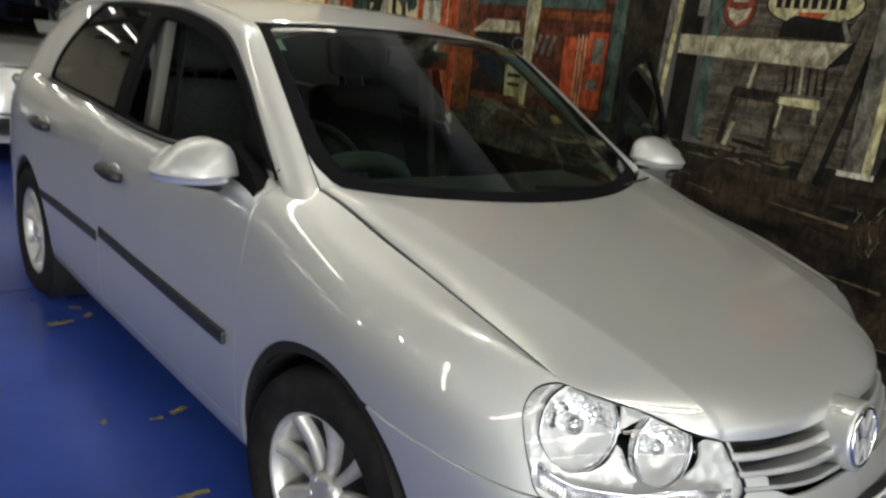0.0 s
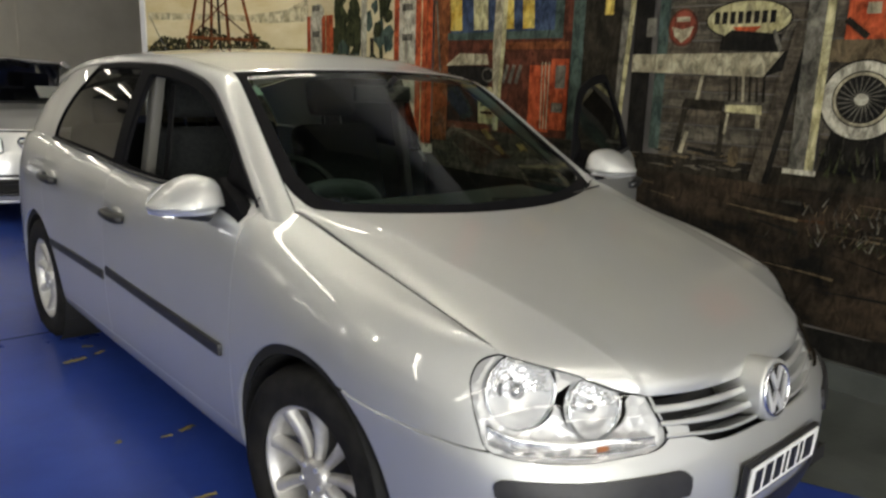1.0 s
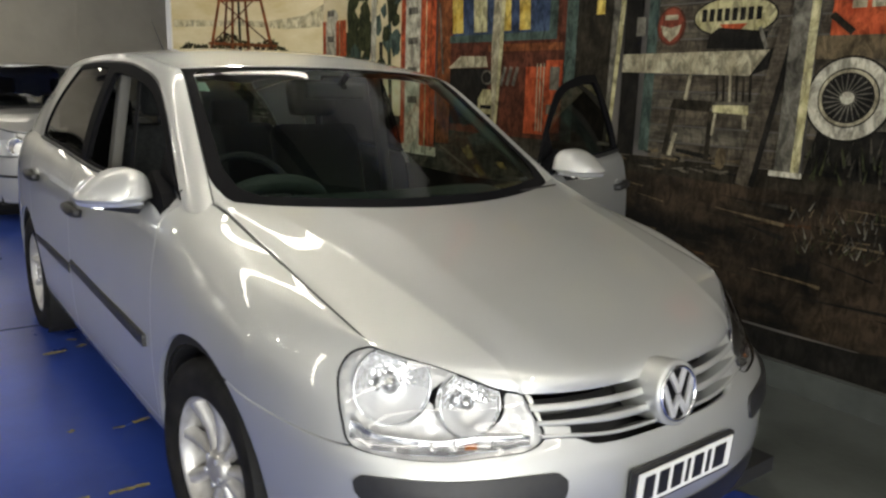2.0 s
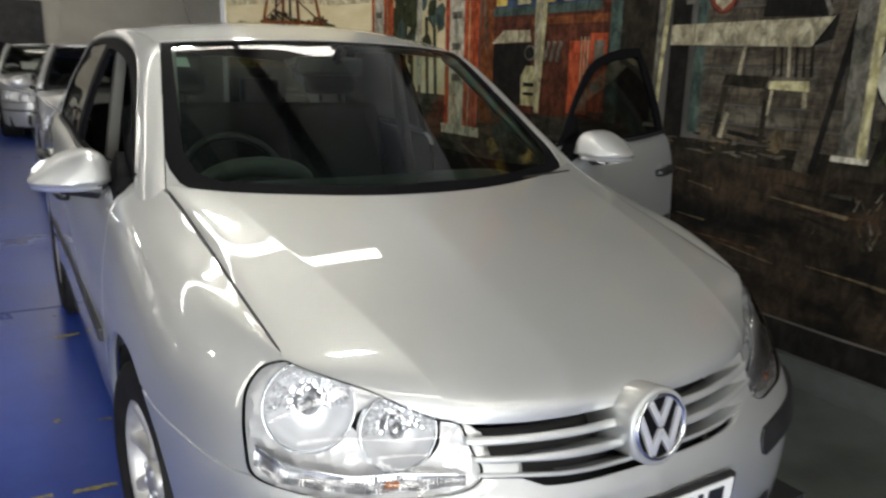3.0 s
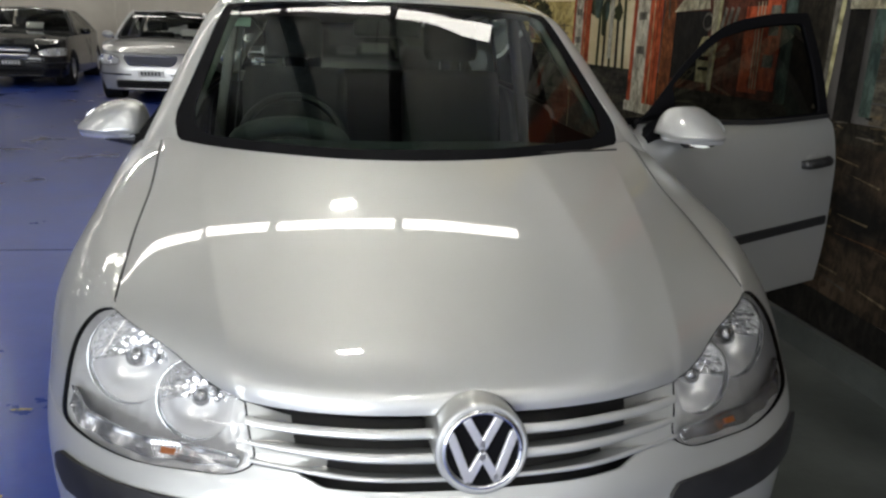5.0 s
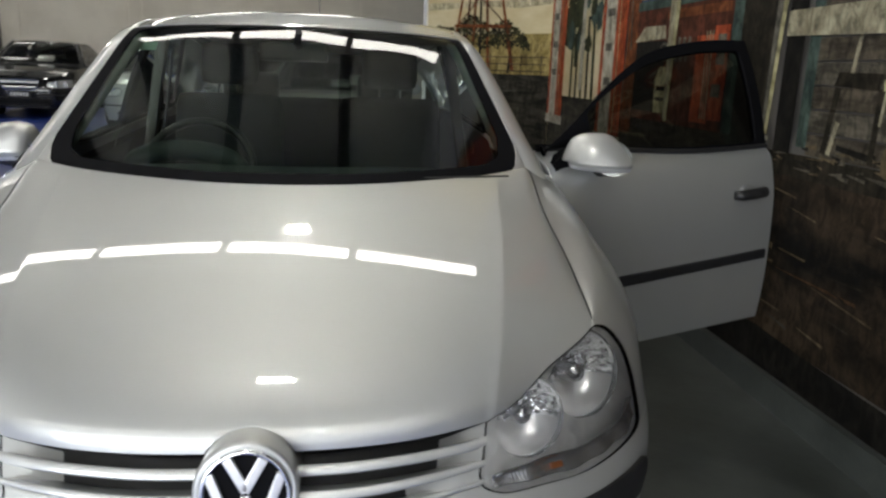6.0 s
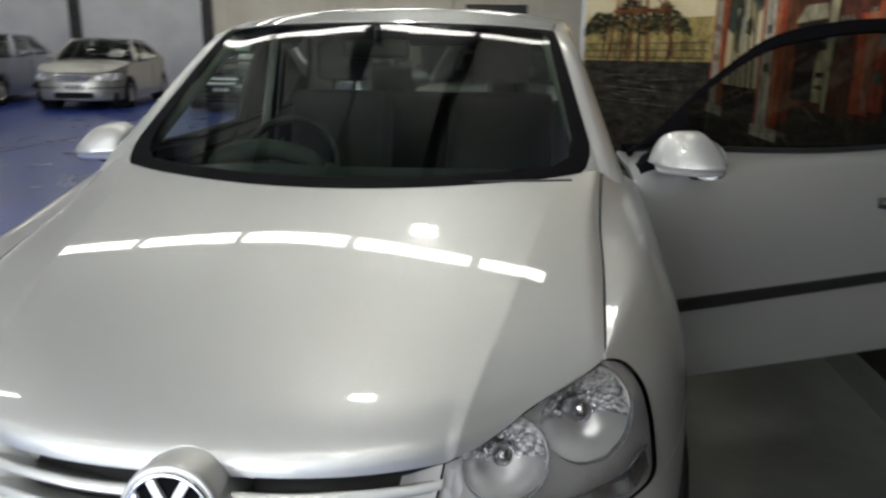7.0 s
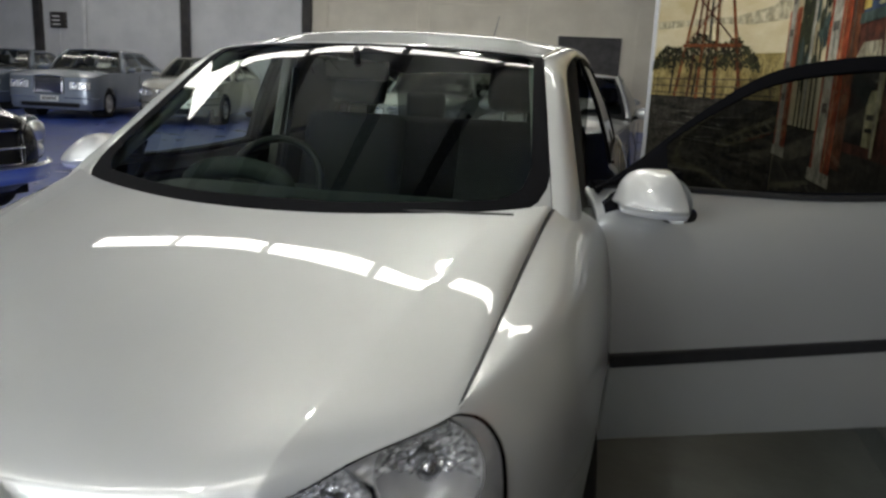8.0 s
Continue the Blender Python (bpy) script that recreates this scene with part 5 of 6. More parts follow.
wall_shape("sign_wings", [(1.60, 1.71), (1.535, 1.695), (1.47, 1.71), (1.49, 1.66), (1.535, 1.625), (1.58, 1.66)], P_CREAM, 8)
block("sign_bar", 1.495, 1.575, 1.735, 1.760, P_CREAM, 8)
oval("oval_sign", 1.175, 1.735, .228, .098, P_BLACK, 6, "yellow oval painted sign")
oval("oval_sign", 1.175, 1.735, .219, .090, P_PALE, 7)
for i in range(8):
    block("sign_bar", 1.325 - i * .042, 1.353 - i * .042, 1.715, 1.775, P_BLACK, 8)
wall_shape("sign_arrow", [(1.25, 1.70), (1.10, 1.70), (1.14, 1.665), (1.21, 1.665)], P_RED, 8)
# bench, chair, leaning plank
wall_shape("bench_back", [(1.835, 1.47), (1.06, 1.455), (.97, 1.575), (1.835, 1.565)], P_CREAM, 9, "pale painted bench board")
wall_shape("bench_shadow", [(1.06, 1.455), (.93, 1.50), (.90, 1.60), (.97, 1.575)], P_BLACK, 9)
wall_shape("cushion", [(1.31, 1.585), (1.00, 1.58), (.985, 1.66), (1.25, 1.685), (1.30, 1.65)], P_BLACK, 10, "dark painted chair back")
for i in range(6):
    stroke("chair_slat", (1.235 - i * .036, 1.46), (1.225 - i * .036, 1.33), .014, P_DARK if i != 2 else P_CREAM, 6, "painted chair slat")
stroke("chair_rail", (1.03, 1.68), (.985, 1.58), .02, P_GREY, 11)
wall_shape("chair_seat", [(1.50, 1.285), (1.26, 1.275), (1.25, 1.33), (1.48, 1.335)], P_DARK, 6, "dark painted chair seat")
wall_shape("chair_seat", [(1.24, 1.275), (1.045, 1.27), (1.05, 1.315), (1.245, 1.31)], P_PALE, 7, "pale painted chair seat")
stroke("chair_leg", (1.475, 1.28), (1.515, 1.04), .032, P_DARK, 5)
stroke("chair_leg", (1.45, 1.16), (1.48, 1.04), .022, P_CREAM, 6)
stroke("chair_leg", (1.25, 1.28), (1.255, 1.03), .03, P_DARK, 5)
stroke("chair_leg", (1.225, 1.27), (1.235, 1.16), .014, P_CREAM, 6)
stroke("chair_leg", (1.065, 1.27), (1.06, 1.20), .022, P_CREAM, 6)
stroke("chair_back_post", (1.39, 1.46), (1.41, 1.33), .02, P_CREAM, 6)
stroke("chair_shadow", (1.44, 1.07), (1.28, 1.055), .02, P_BLACK, 5)
stroke("plank", (.88, 1.70), (1.03, .93), .085, P_BOARD2, 12, "brown painted leaning plank")
stroke("plank_edge", (.845, 1.70), (.985, .93), .03, P_BLACK, 12.5)
oval("painted_jar", 1.17, 1.05, .03, .055, P_BROWN, 6)
# big white post and wheel
wall_shape("grey_post", [(.875, 1.02), (.79, 1.02), (.785, 2.2), (.875, 2.2)], P_GREY, 13, "grey painted veranda post")
wall_shape("post_edge", [(.795, 1.02), (.755, 1.02), (.745, 2.2), (.785, 2.2)], P_PALE, 14, "pale painted edge of a post")
block("post_foot", .74, .90, .995, 1.02, P_WHITE, 14)
oval("tyre", .585, 1.36, .19, .185, P_BLACK, 6)
oval("tyre", .585, 1.36, .180, .176, P_WHITE, 7, "white-walled painted wheel")
oval("tyre_ring", .585, 1.365, .132, .128, P_BLACK, 8)
oval("tyre_ring", .585, 1.365, .126, .122, P_CREAM, 9)
oval("wheel_dark", .585, 1.365, .112, .108, P_BLACK, 10)
for i in range(22):
    a = 2 * math.pi * i / 22
    stroke("wire_spoke", (.585 + .025 * math.cos(a), 1.365 + .025 * math.sin(a)), (.585 + .105 * math.cos(a + .35), 1.365 + .101 * math.sin(a + .35)), .005, P_GREY, 11)
oval("wheel_hub", .585, 1.365, .03, .027, P_WHITE, 12)
wall_shape("shade", [(.74, 1.02), (.2, 1.0), (.2, 1.24), (.70, 1.22)], P_BLACK, 5)
wall_shape("red_sign", [(.70, 1.63), (.30, 1.63), (.30, 1.95), (.70, 1.95)], P_RED, 6, "red painted sign")
stroke("sign_line", (.70, 1.72), (.60, 1.64), .03, P_DARK, 7)
for i in range(3):
    block("sign_bar", .40 + i * .08, .46 + i * .08, 1.74, 1.79, P_CREAM, 7)
for i in range(150):
    y, z = .50 + rnd.gauss(0, .17), .70 + rnd.uniform(-.05, .16)
    stroke("grass_blade", (y, z), (y + rnd.uniform(-.03, .03), z + rnd.uniform(.02, .06)), rnd.uniform(.004, .010), (P_GREY, P_GREEN, P_ROAD, P_BLACK, P_BROWN)[i % 5], 5 + .02 * (i % 40), "grey painted scrub" if i == 0 else "", False, .002)
for i in range(60):
    y, z = rnd.uniform(.18, .74), rnd.uniform(.98, 1.10)
    stroke("grass_blade", (y, z), (y + rnd.uniform(-.03, .03), z + rnd.uniform(.04, .13)), rnd.uniform(.008, .018), (P_ROAD, P_BLACK, P_GREEN)[i % 3], 15 + .03 * (i % 20), "dark painted weeds" if i == 0 else "", False, .003)
for i in range(70):
    y, z = rnd.uniform(-1.4, 3.2), rnd.uniform(.30, .92)
    stroke("dirt_streak", (y, z), (y + rnd.uniform(.06, .3), z + rnd.uniform(-.02, .03)), rnd.uniform(.004, .02), (P_ROAD, P_BROWN, P_BLACK, P_DARK)[i % 4], 4.2 + .02 * (i % 30), w2=.002)
for i in range(40):
    y, z = rnd.uniform(.9, 1.8), rnd.uniform(.96, 1.06)
    stroke("porch_mark", (y, z), (y + rnd.uniform(.03, .12), z + rnd.uniform(-.01, .015)), rnd.uniform(.006, .02), (P_BOARD, P_BLACK, P_BROWN)[i % 3], 4.6 + .02 * (i % 20), w2=.003)
# shop front: window, rack, cooler, table, sign man
block("shop_wall", 2.29, 3.45, 1.05, 2.2, P_DARKRED, 4, "dark red painted shop front")
block("shop_window", 2.40, 3.40, 1.70, 2.2, P_BLUE, 5, "lit painted shop window")
block("window_sill", 2.36, 3.43, 1.665, 1.715, P_TEAL, 7, "teal painted window sill")
block("window_side", 2.36, 2.43, 1.70, 2.2, P_TEAL, 7)
for y0, y1, m in ((3.28, 3.40, P_YELLOW), (3.02, 3.16, P_PALE), (2.78, 2.92, P_YELLOW), (2.60, 2.70, P_YELLOW)):
    block("window_light", y0, y1, 1.73, 2.2, m, 6, lean=.03)
block("rack", 2.31, 2.92, 1.08, 1.62, P_DARKRED, 5, "dark red painted rack")
block("rack_top", 2.31, 3.0, 1.60, 1.645, P_RUST, 6)
block("cooler", 2.44, 2.62, 1.08, 1.50, P_RED, 7, "red painted drinks cooler", lean=.0)
block("cooler", 2.30, 2.44, 1.10, 1.54, P_RED, 6.5)
for i in range(3):
    stroke("cooler_stripe", (2.455 + i * .025, 1.10), (2.455 + i * .03, 1.52), .010, P_CREAM, 8)
block("cooler_panel", 2.32, 2.40, 1.36, 1.50, P_GREY, 8)
block("cooler_panel", 2.33, 2.42, 1.21, 1.27, P_GREY, 8)
for i in range(3):
    stroke("script_mark", (2.86 - i * .06, 1.38), (2.82 - i * .06, 1.50), .03, P_GREY, 7)
wall_shape("awning", [(3.44, 1.49), (3.0, 1.50), (3.02, 1.57), (3.30, 1.575)], P_CREAM, 7, "pale painted table top")
block("awning_shade", 3.0, 3.42, 1.10, 1.49, P_BLACK, 6)
wall_shape("sign_board", [(3.08, 1.10), (2.93, 1.10), (2.92, 1.28), (2.96, 1.35), (3.04, 1.35), (3.09, 1.28)], P_PALE, 9, "pale painted board")
block("sign_bar", 2.945, 3.06, 1.22, 1.245, P_BLACK, 10)
block("sign_bar", 2.945, 3.06, 1.165, 1.185, P_BLACK, 10)
oval("painted_loop", 3.0, 1.43, .06, .05, P_GREY, 9)
oval("painted_loop", 3.0, 1.43, .045, .036, P_BLACK, 10)
wall_shape("cream_post", [(2.93, 1.06), (2.89, 1.06), (2.85, 1.6), (2.83, 2.2), (2.94, 2.2), (2.96, 1.6)], P_CREAM, 11, "cream painted post")
wall_shape("cream_post", [(2.905, 1.06), (2.885, 1.06), (2.845, 1.6), (2.825, 2.2), (2.865, 2.2), (2.88, 1.6)], P_PALE, 12)


# upper storey: boards, fascia, roof edge, struts and lit panes
for i in range(9):
    z = 2.2 + i * .088
    block("board", -2.6, 1.84, z + .004, z + .084, P_BOARD if i % 2 else P_BOARD2, 4)
block("upper_wall", 1.93, 3.42, 2.2, 2.95, P_DARKRED, 4, "dark red painted upper wall")
block("fascia", 1.0, 3.5, 2.95, 3.12, P_GREY, 6, "grey painted fascia board")
block("roof", -2.6, 3.55, 3.12, 3.60, P_DARK, 5, "dark painted roof")
for i in range(7):
    block("fascia_mark", 1.3 + i * .27, 1.42 + i * .27, 2.99, 3.08, P_CREAM if i % 2 else P_BLACK, 7)
block("upper_pane", 1.97, 2.07, 2.24, 2.38, P_YELLOW, 6, "small lit yellow pane")
block("upper_pane", 2.13, 2.23, 2.24, 2.38, P_YELLOW, 6)
block("upper_pane", 2.36, 2.66, 2.32, 2.62, P_TEAL, 6, "teal painted upper window")
block("upper_pane", 2.40, 2.62, 2.36, 2.58, P_BLUE, 7)
stroke("roof_strut", (1.80, 2.25), (.98, 2.92), .06, P_CREAM, 8, "cream painted roof strut")
stroke("roof_strut", (1.95, 2.45), (2.35, 2.92), .05, P_CREAM, 8)
wall_shape("upper_sign", [(1.30, 2.32), (.72, 2.30), (.72, 2.62), (1.30, 2.66)], P_PALE, 7, "pale painted sign board")
for i in range(5):
    block("sign_bar", .78 + i * .10, .84 + i * .10, 2.40, 2.54, P_BLACK, 8)
block("red_column", 2.52, 2.74, 2.62, 3.6, P_RED, 9, "red painted sign column")
block("cream_column", 2.86, 3.06, 2.2, 3.6, P_WHITE, 9, "white painted sign column")
for i in range(5):
    block("column_bar", 2.92, 3.0, 2.35 + i * .24, 2.42 + i * .24, P_RED, 10)
block("rust_column", 3.2, 3.42, 2.2, 3.6, P_RUST, 8, "rust painted column")
for i in range(26):
    y, z = rnd.uniform(-1.0, 3.2), rnd.uniform(2.3, 3.5)
    oval("roof_scrap", y, z, rnd.uniform(.02, .06), rnd.uniform(.015, .05), (P_GREY, P_CREAM, P_BLACK, P_TEAL)[i % 4], 10 + .02 * i, "", False, 8, .6, 400 + i)


# petrol pumps, tree, thin posts
def pump(y0, y1, z0, z1, far_side):
    w = y1 - y0
    block("pump", y0, y1, z0, z1, P_RED, 7, "red and white painted petrol pump")
    block("pump_face", y0 + w * .42, y0 + w * .86, z0 + .02, z1, P_WHITE, 8)
    for i in range(4):
        block("pump_bar", y0 + w * .50, y0 + w * .78, z0 + .35 + i * .22, z0 + .40 + i * .22, P_GREY, 9)
    for i in range(2):
        stroke("pump_line", (y0 + w * (.12 + .14 * i), z0), (y0 + w * (.12 + .14 * i), z1), .012, P_PALE if i else P_RUST, 9)
    block("pump_foot", y0 - .03, y1 + .03, z0 - .04, z0 + .03, P_WHITE, 9)


pump(3.60, 4.06, .88, 2.3, True)
stroke("hose", (3.56, 1.95), (3.50, 1.45), .02, P_GREY, 8)
block("brown_pump_side", 3.42, 3.58, .95, 2.2, P_RUST, 6)
pump(4.92, 5.34, .93, 1.90, True)
oval("pump_globe", 5.16, 1.93, .10, .07, P_WHITE, 8)
block("white_pole", 4.42, 4.50, 1.18, 2.3, P_WHITE, 9, "white painted pole")
for i in range(60):
    oval("tree_leaf", rnd.uniform(4.10, 4.92), rnd.uniform(1.45, 2.3), rnd.uniform(.04, .10), rnd.uniform(.05, .13), P_GREEN if i % 4 else P_TEAL, 5 + .02 * i, "dark green painted tree" if i == 0 else "", False, 12, .5, 50 + i)
for i in range(5):
    stroke("trunk", (4.2 + i * .13, 1.1), (4.24 + i * .12, 1.7), .05, P_DARK if i % 2 else P_GREEN, 5)
block("sky", 4.06, 5.34, 1.12, 2.4, mural_sky, 3, "pale yellow painted sky")

# angled panel: hills, derrick, trees, fence, ground
block("hill", 0, leng, 1.20, 1.62, mural_paint("hill", (0.42, 0.33, 0.13), (0.58, 0.47, 0.22)), 1, "yellow painted hills", True)
wall_shape("cloud", [(0, 1.86), (.4, 1.84), (.9, 1.87), (1.7, 1.86), (1.7, 1.93), (1.2, 1.92), (.6, 1.91), (.2, 1.96), (0, 2.06)], mural_paint("cloud", (0.62, 0.56, 0.40), (0.76, 0.70, 0.55)), 2, "", True)
block("ground", 0, leng, 0, 1.27, P_ROAD, 3, "dark painted ground", True)
for i in range(10):
    stroke("ground_streak", (rnd.uniform(.1, 1.3), .9 + i * .03), (rnd.uniform(.3, 1.6), .92 + i * .03), .012, P_GREY, 3.5, "", True, .003)
P_OLIVE = mural_paint("olive leaves", (0.045, 0.045, 0.025), (0.10, 0.095, 0.05))
crowns = {}
for i in range(1100):
    # one broad, domed crown behind the derrick, with a ragged rim and gaps
    a = rnd.uniform(-1, 1)
    top_z = .30 * math.sqrt(max(0, 1 - a * a)) * (.86 + .14 * math.sin(9 * a + 1))
    c = PANEL @ Vector((1.0 + .74 * a, 0, 1.50 + top_z * rnd.random() ** .7 + rnd.uniform(-.02, .012)))
    if noise.noise(Vector((a * 5, c.z * 9, 3.1))) > .38:
        continue
    bm = crowns.setdefault(i % 4, bmesh.new())
    rx, rz, turn = rnd.uniform(.008, .024), rnd.uniform(.006, .016), rnd.uniform(0, 3.1)
    ax = PANEL.to_3x3() @ Vector((1, 0, 0))
    out = PANEL.to_3x3() @ Vector((0, 1, 0))
    ring = [c + out * (.0065 + .000004 * i) + ax * (rx * math.cos(t) * math.cos(turn) - rz * math.sin(t) * math.sin(turn)) + Vector((0, 0, rx * math.cos(t) * math.sin(turn) + rz * math.sin(t) * math.cos(turn))) for t in (2 * math.pi * q_ / 6 for q_ in range(6))]
    f = bm.faces.new([bm.verts.new(p) for p in ring])
    f.normal_update()
    if f.normal.dot(out) < 0:
        f.normal_flip()
for k, mat in enumerate((P_GREEN, P_OLIVE, P_DARK, P_OLIVE)):
    part("painted_tree_crown", crowns[k], mat, far_wall, "dark olive painted tree")
for d in (1.08, 1.42, .52):
    stroke("tree_trunk", (d, 1.28), (d - .03, 1.56), .03, P_DARK, 3.9, "", True)
stroke("derrick_leg", (.90, 1.26), (.93, 2.6), .036, P_DARK, 5.8, "", True, .02)
stroke("derrick_leg", (1.15, 1.27), (.99, 2.6), .036, P_DARKRED, 5.9, "", True, .02)
for a, b in (((1.34, 1.27), (1.02, 2.6)), ((.46, 1.30), (.80, 2.6)), ((1.02, 1.26), (.96, 2.6)), ((.78, 1.26), (.88, 2.6))):
    stroke("derrick_leg", a, b, .045, P_RUST, 6, "rust red painted oil derrick", True, .02)
stroke("derrick_bar", (1.28, 1.705), (.50, 1.685), .028, P_RUST, 7, "", True)
stroke("derrick_bar", (1.16, 2.1), (.66, 2.1), .022, P_RUST, 7, "", True)
for a, b in (((1.24, 1.70), (.75, 2.1)), ((.55, 1.69), (1.12, 2.1)), ((1.13, 2.1), (.80, 2.5)), ((.68, 2.1), (1.0, 2.5))):
    stroke("derrick_brace", a, b, .014, P_DARKRED, 6.5, "", True)
for z in (1.42, 1.36, 1.30):
    stroke("fence_rail", (1.70, z), (.05, z), .010, P_BROWN, 7.5, "painted fence", True)
for d in (1.62, 1.2, .75, .35, .1):
    stroke("fence_post", (d, 1.27), (d, 1.44), .014, P_BROWN, 7.6, "", True)

# ---- the other parked cars ----
def coat(name, a, b, metal=.5):
    return vary(node_material(name, a, .32, metal, 1.0), a, b, 2.5, 5, (.28, .4))


silver_blue = coat("silver_blue_paint", (.20, .23, .28), (.25, .28, .33))
champagne = coat("champagne_paint", (.42, .41, .36), (.47, .46, .41))
pale_silver = coat("pale_silver_paint", (.56, .56, .55), (.62, .62, .61))
black_paint = coat("black_paint", (.005, .005, .006), (.008, .008, .009), 0)
black_paint.node_tree.nodes["Principled BSDF"].inputs["Specular IOR Level"].default_value = .05
slate_blue = coat("slate_blue_paint", (.10, .13, .17), (.13, .16, .20), .4)
car_glass = thin_glass("parked_car_glass", (.90, .93, .92), 0.0, 1.5)


def parked_car(label, m, coatm, W=1.8, L=4.7, H=1.45, nose=.72, cowl=.95, box=6.0, deck=True, lamp=(.42, .84, .56, .70), grille=(.0, .36, .56, .70), air=(.0, .5, .24, .36), bars=5, upright=False, amber_side=False, sign=-.35, dark_trim=None, lid=True, mirrors=True, bonnet_len=1.25):
    """A parked car, nose at y = 0, rearwards +y, lofted from a rounded plan."""
    car = empty("parked_car", m, label, "car", "parked cars in the hall")
    w, hl = W / 2, L / 2

    def inset(z):
        return .05 * max(0, (.34 - z) / .16) ** 2 + (.02 if upright else .10) * max(0, (z - .5) / .35) ** 1.6

    def front(x, z, proud=0.0):
        i = inset(z)
        return hl - (hl - i) * max(0, 1 - min(.9999, abs(x) / (w - i * .55)) ** box) ** (1 / box) - proud

    def topz(y):
        return float(np.interp(y, [0, bonnet_len * .5, bonnet_len, 2.2, L * .8, L], [nose, (nose + cowl) / 2 + .03, cowl - .03, cowl - .02, cowl + .03, cowl - .03]))

    # lower body, from the sill to the waist
    n, rows = 150, 16
    G = np.zeros((rows, n, 3))
    for j in range(n):
        a = math.pi * j / (n - 1)
        sx_, cy = abs(math.sin(a)) ** (2 / box), math.copysign(abs(math.cos(a)) ** (2 / box), math.cos(a))
        zt = topz(hl - hl * cy)
        for i in range(rows):
            z = .2 + (zt - .2) * i / (rows - 1)
            k = inset(z)
            if z > .55 and j > n * .12:
                k = min(k, .055)
            G[i, j] = ((w - k * .55) * sx_, hl - (hl - k) * cy, z)
    s = sheet(G)
    ya, yb, R = .86, L - .98, .315
    low = cut(s, lambda V: -np.minimum(np.hypot(fy(V) - ya, fz(V) - R), np.hypot(fy(V) - yb, fz(V) - R)) + .355)
    skin("body", both(low), coatm, car, .02)
    part("undertray", box_bm(-w + .14, w - .14, .2, L - .2, .17, .34), dark_inside, car)
    for sx in (-1, 1):
        for y in (ya, yb):
            wheel(car, sx * (w - .12), y, sx, R=R, rim=.2, spokes=7, width=.19)
            part("wheel_arch_liner", lathe_bm([(.35, .06), (.35, -.22), (.05, -.22)], 24, Matrix.Translation((sx * (w - .11), y, R)) @ Matrix.Rotation(radians(90 * sx), 4, "Y")), dark_inside, car)

    # bonnet and boot lid
    def cover(name, y0, y1, tail, mm=None):
        uu_, vv_ = np.linspace(0, 1, 21), np.linspace(0, 1, 24)
        Q = np.zeros((24, 21, 3))
        for i, v in enumerate(vv_):
            for j, u in enumerate(uu_):
                xe = (w - .05) * .985
                x = u * xe
                f = (L - front(x, y1) if tail else 0)
                a0 = y0 if tail else front(x, nose) + .004
                b0 = L - front(x, topz(L)) - .004 if tail else y1
                y = a0 + (b0 - a0) * v
                Q[i, j] = (x, y, topz(y) + .004 + (.05 if not tail else .04) * (1 - u ** 2.6) * min(1, (v if not tail else 1 - v) * 5 + .1))
        return skin(name, both(sheet(Q)), coatm if mm is None else black_plastic, car, .012, "" if mm is None else "raised bonnet, dark underneath", m=mm)
    roof_w = w * .68
    yc, yt = bonnet_len + .05, bonnet_len + .85
    yr, ye = (L - 1.55, L - .75) if deck else (L - .75, L - .12)
    zr = H
    if lid:
        cover("bonnet", 0, bonnet_len + .12, False)
    else:
        cover("bonnet", 0, bonnet_len + .12, False, Matrix.Translation((0, bonnet_len, cowl)) @ Matrix.Rotation(radians(-46), 4, "X") @ Matrix.Translation((0, -bonnet_len, -cowl)))
        part("slam_panel", box_bm(-w + .10, w - .10, .04, .16, nose - .03, nose + .03, .015), pale_silver, car, "pale slam panel under the raised bonnet")
        part("engine", box_bm(-.5, .5, .35, 1.1, .45, nose - .06, .05), dark_inside, car)
    if deck:
        cover("boot_lid", ye - .1, L, True)

    # cabin: corner places of the glass, half a car
    b = w - .055
    low_f, low_r = (b, yc + .28, cowl - .03), (b, ye - .1, cowl + .02)
    top_f, top_r = (roof_w, yt, zr - .045), (roof_w * .97, yr, zr - .05)
    mid_f, mid_t = (0, yc, cowl + .03), (0, yt - .08, zr - .012)
    rear_t, rear_l = (0, yr + .06, zr - .02), (0, ye + .06, cowl + .06)

    def patch(a, bb, c, d, bow=(0, 0, 0), nu=9, nv=9):
        a, bb, c, d, bow = map(np.array, (a, bb, c, d, bow))
        return np.array([[(a * (1 - u) + bb * u) * (1 - v) + (c * (1 - u) + d * u) * v + bow * (4 * v * (1 - v)) for u in np.linspace(0, 1, nu)] for v in np.linspace(0, 1, nv)])

    def pane(name, P, lo, hi, mat, f=both, depth=0, lift=0):
        sh = sheet(P, np.stack(np.meshgrid(np.linspace(0, 1, P.shape[1]), np.linspace(0, 1, P.shape[0])), axis=2))
        fld = lambda V: np.maximum.reduce([lo[0] - fs(V), fs(V) - hi[0], lo[1] - fr(V), fr(V) - hi[1]])
        skin(name, f(cut(sh, fld)), mat, car, depth, lift=lift)
        return sh, fld

    wind = patch(mid_f, (b - .05, yc + .2, cowl), mid_t, (roof_w - .03, yt + .01, zr - .04), (0, -.03, .035), 17, 13)
    pane("windscreen", wind, (-1, .04), (.94, .96), car_glass)
    skin("windscreen_border", both(cut(sheet(wind, np.stack(np.meshgrid(np.linspace(0, 1, 17), np.linspace(0, 1, 13)), axis=2)), lambda V: -np.maximum.reduce([fs(V) - .94, .04 - fr(V), fr(V) - .96]))), black_plastic, car, .01)
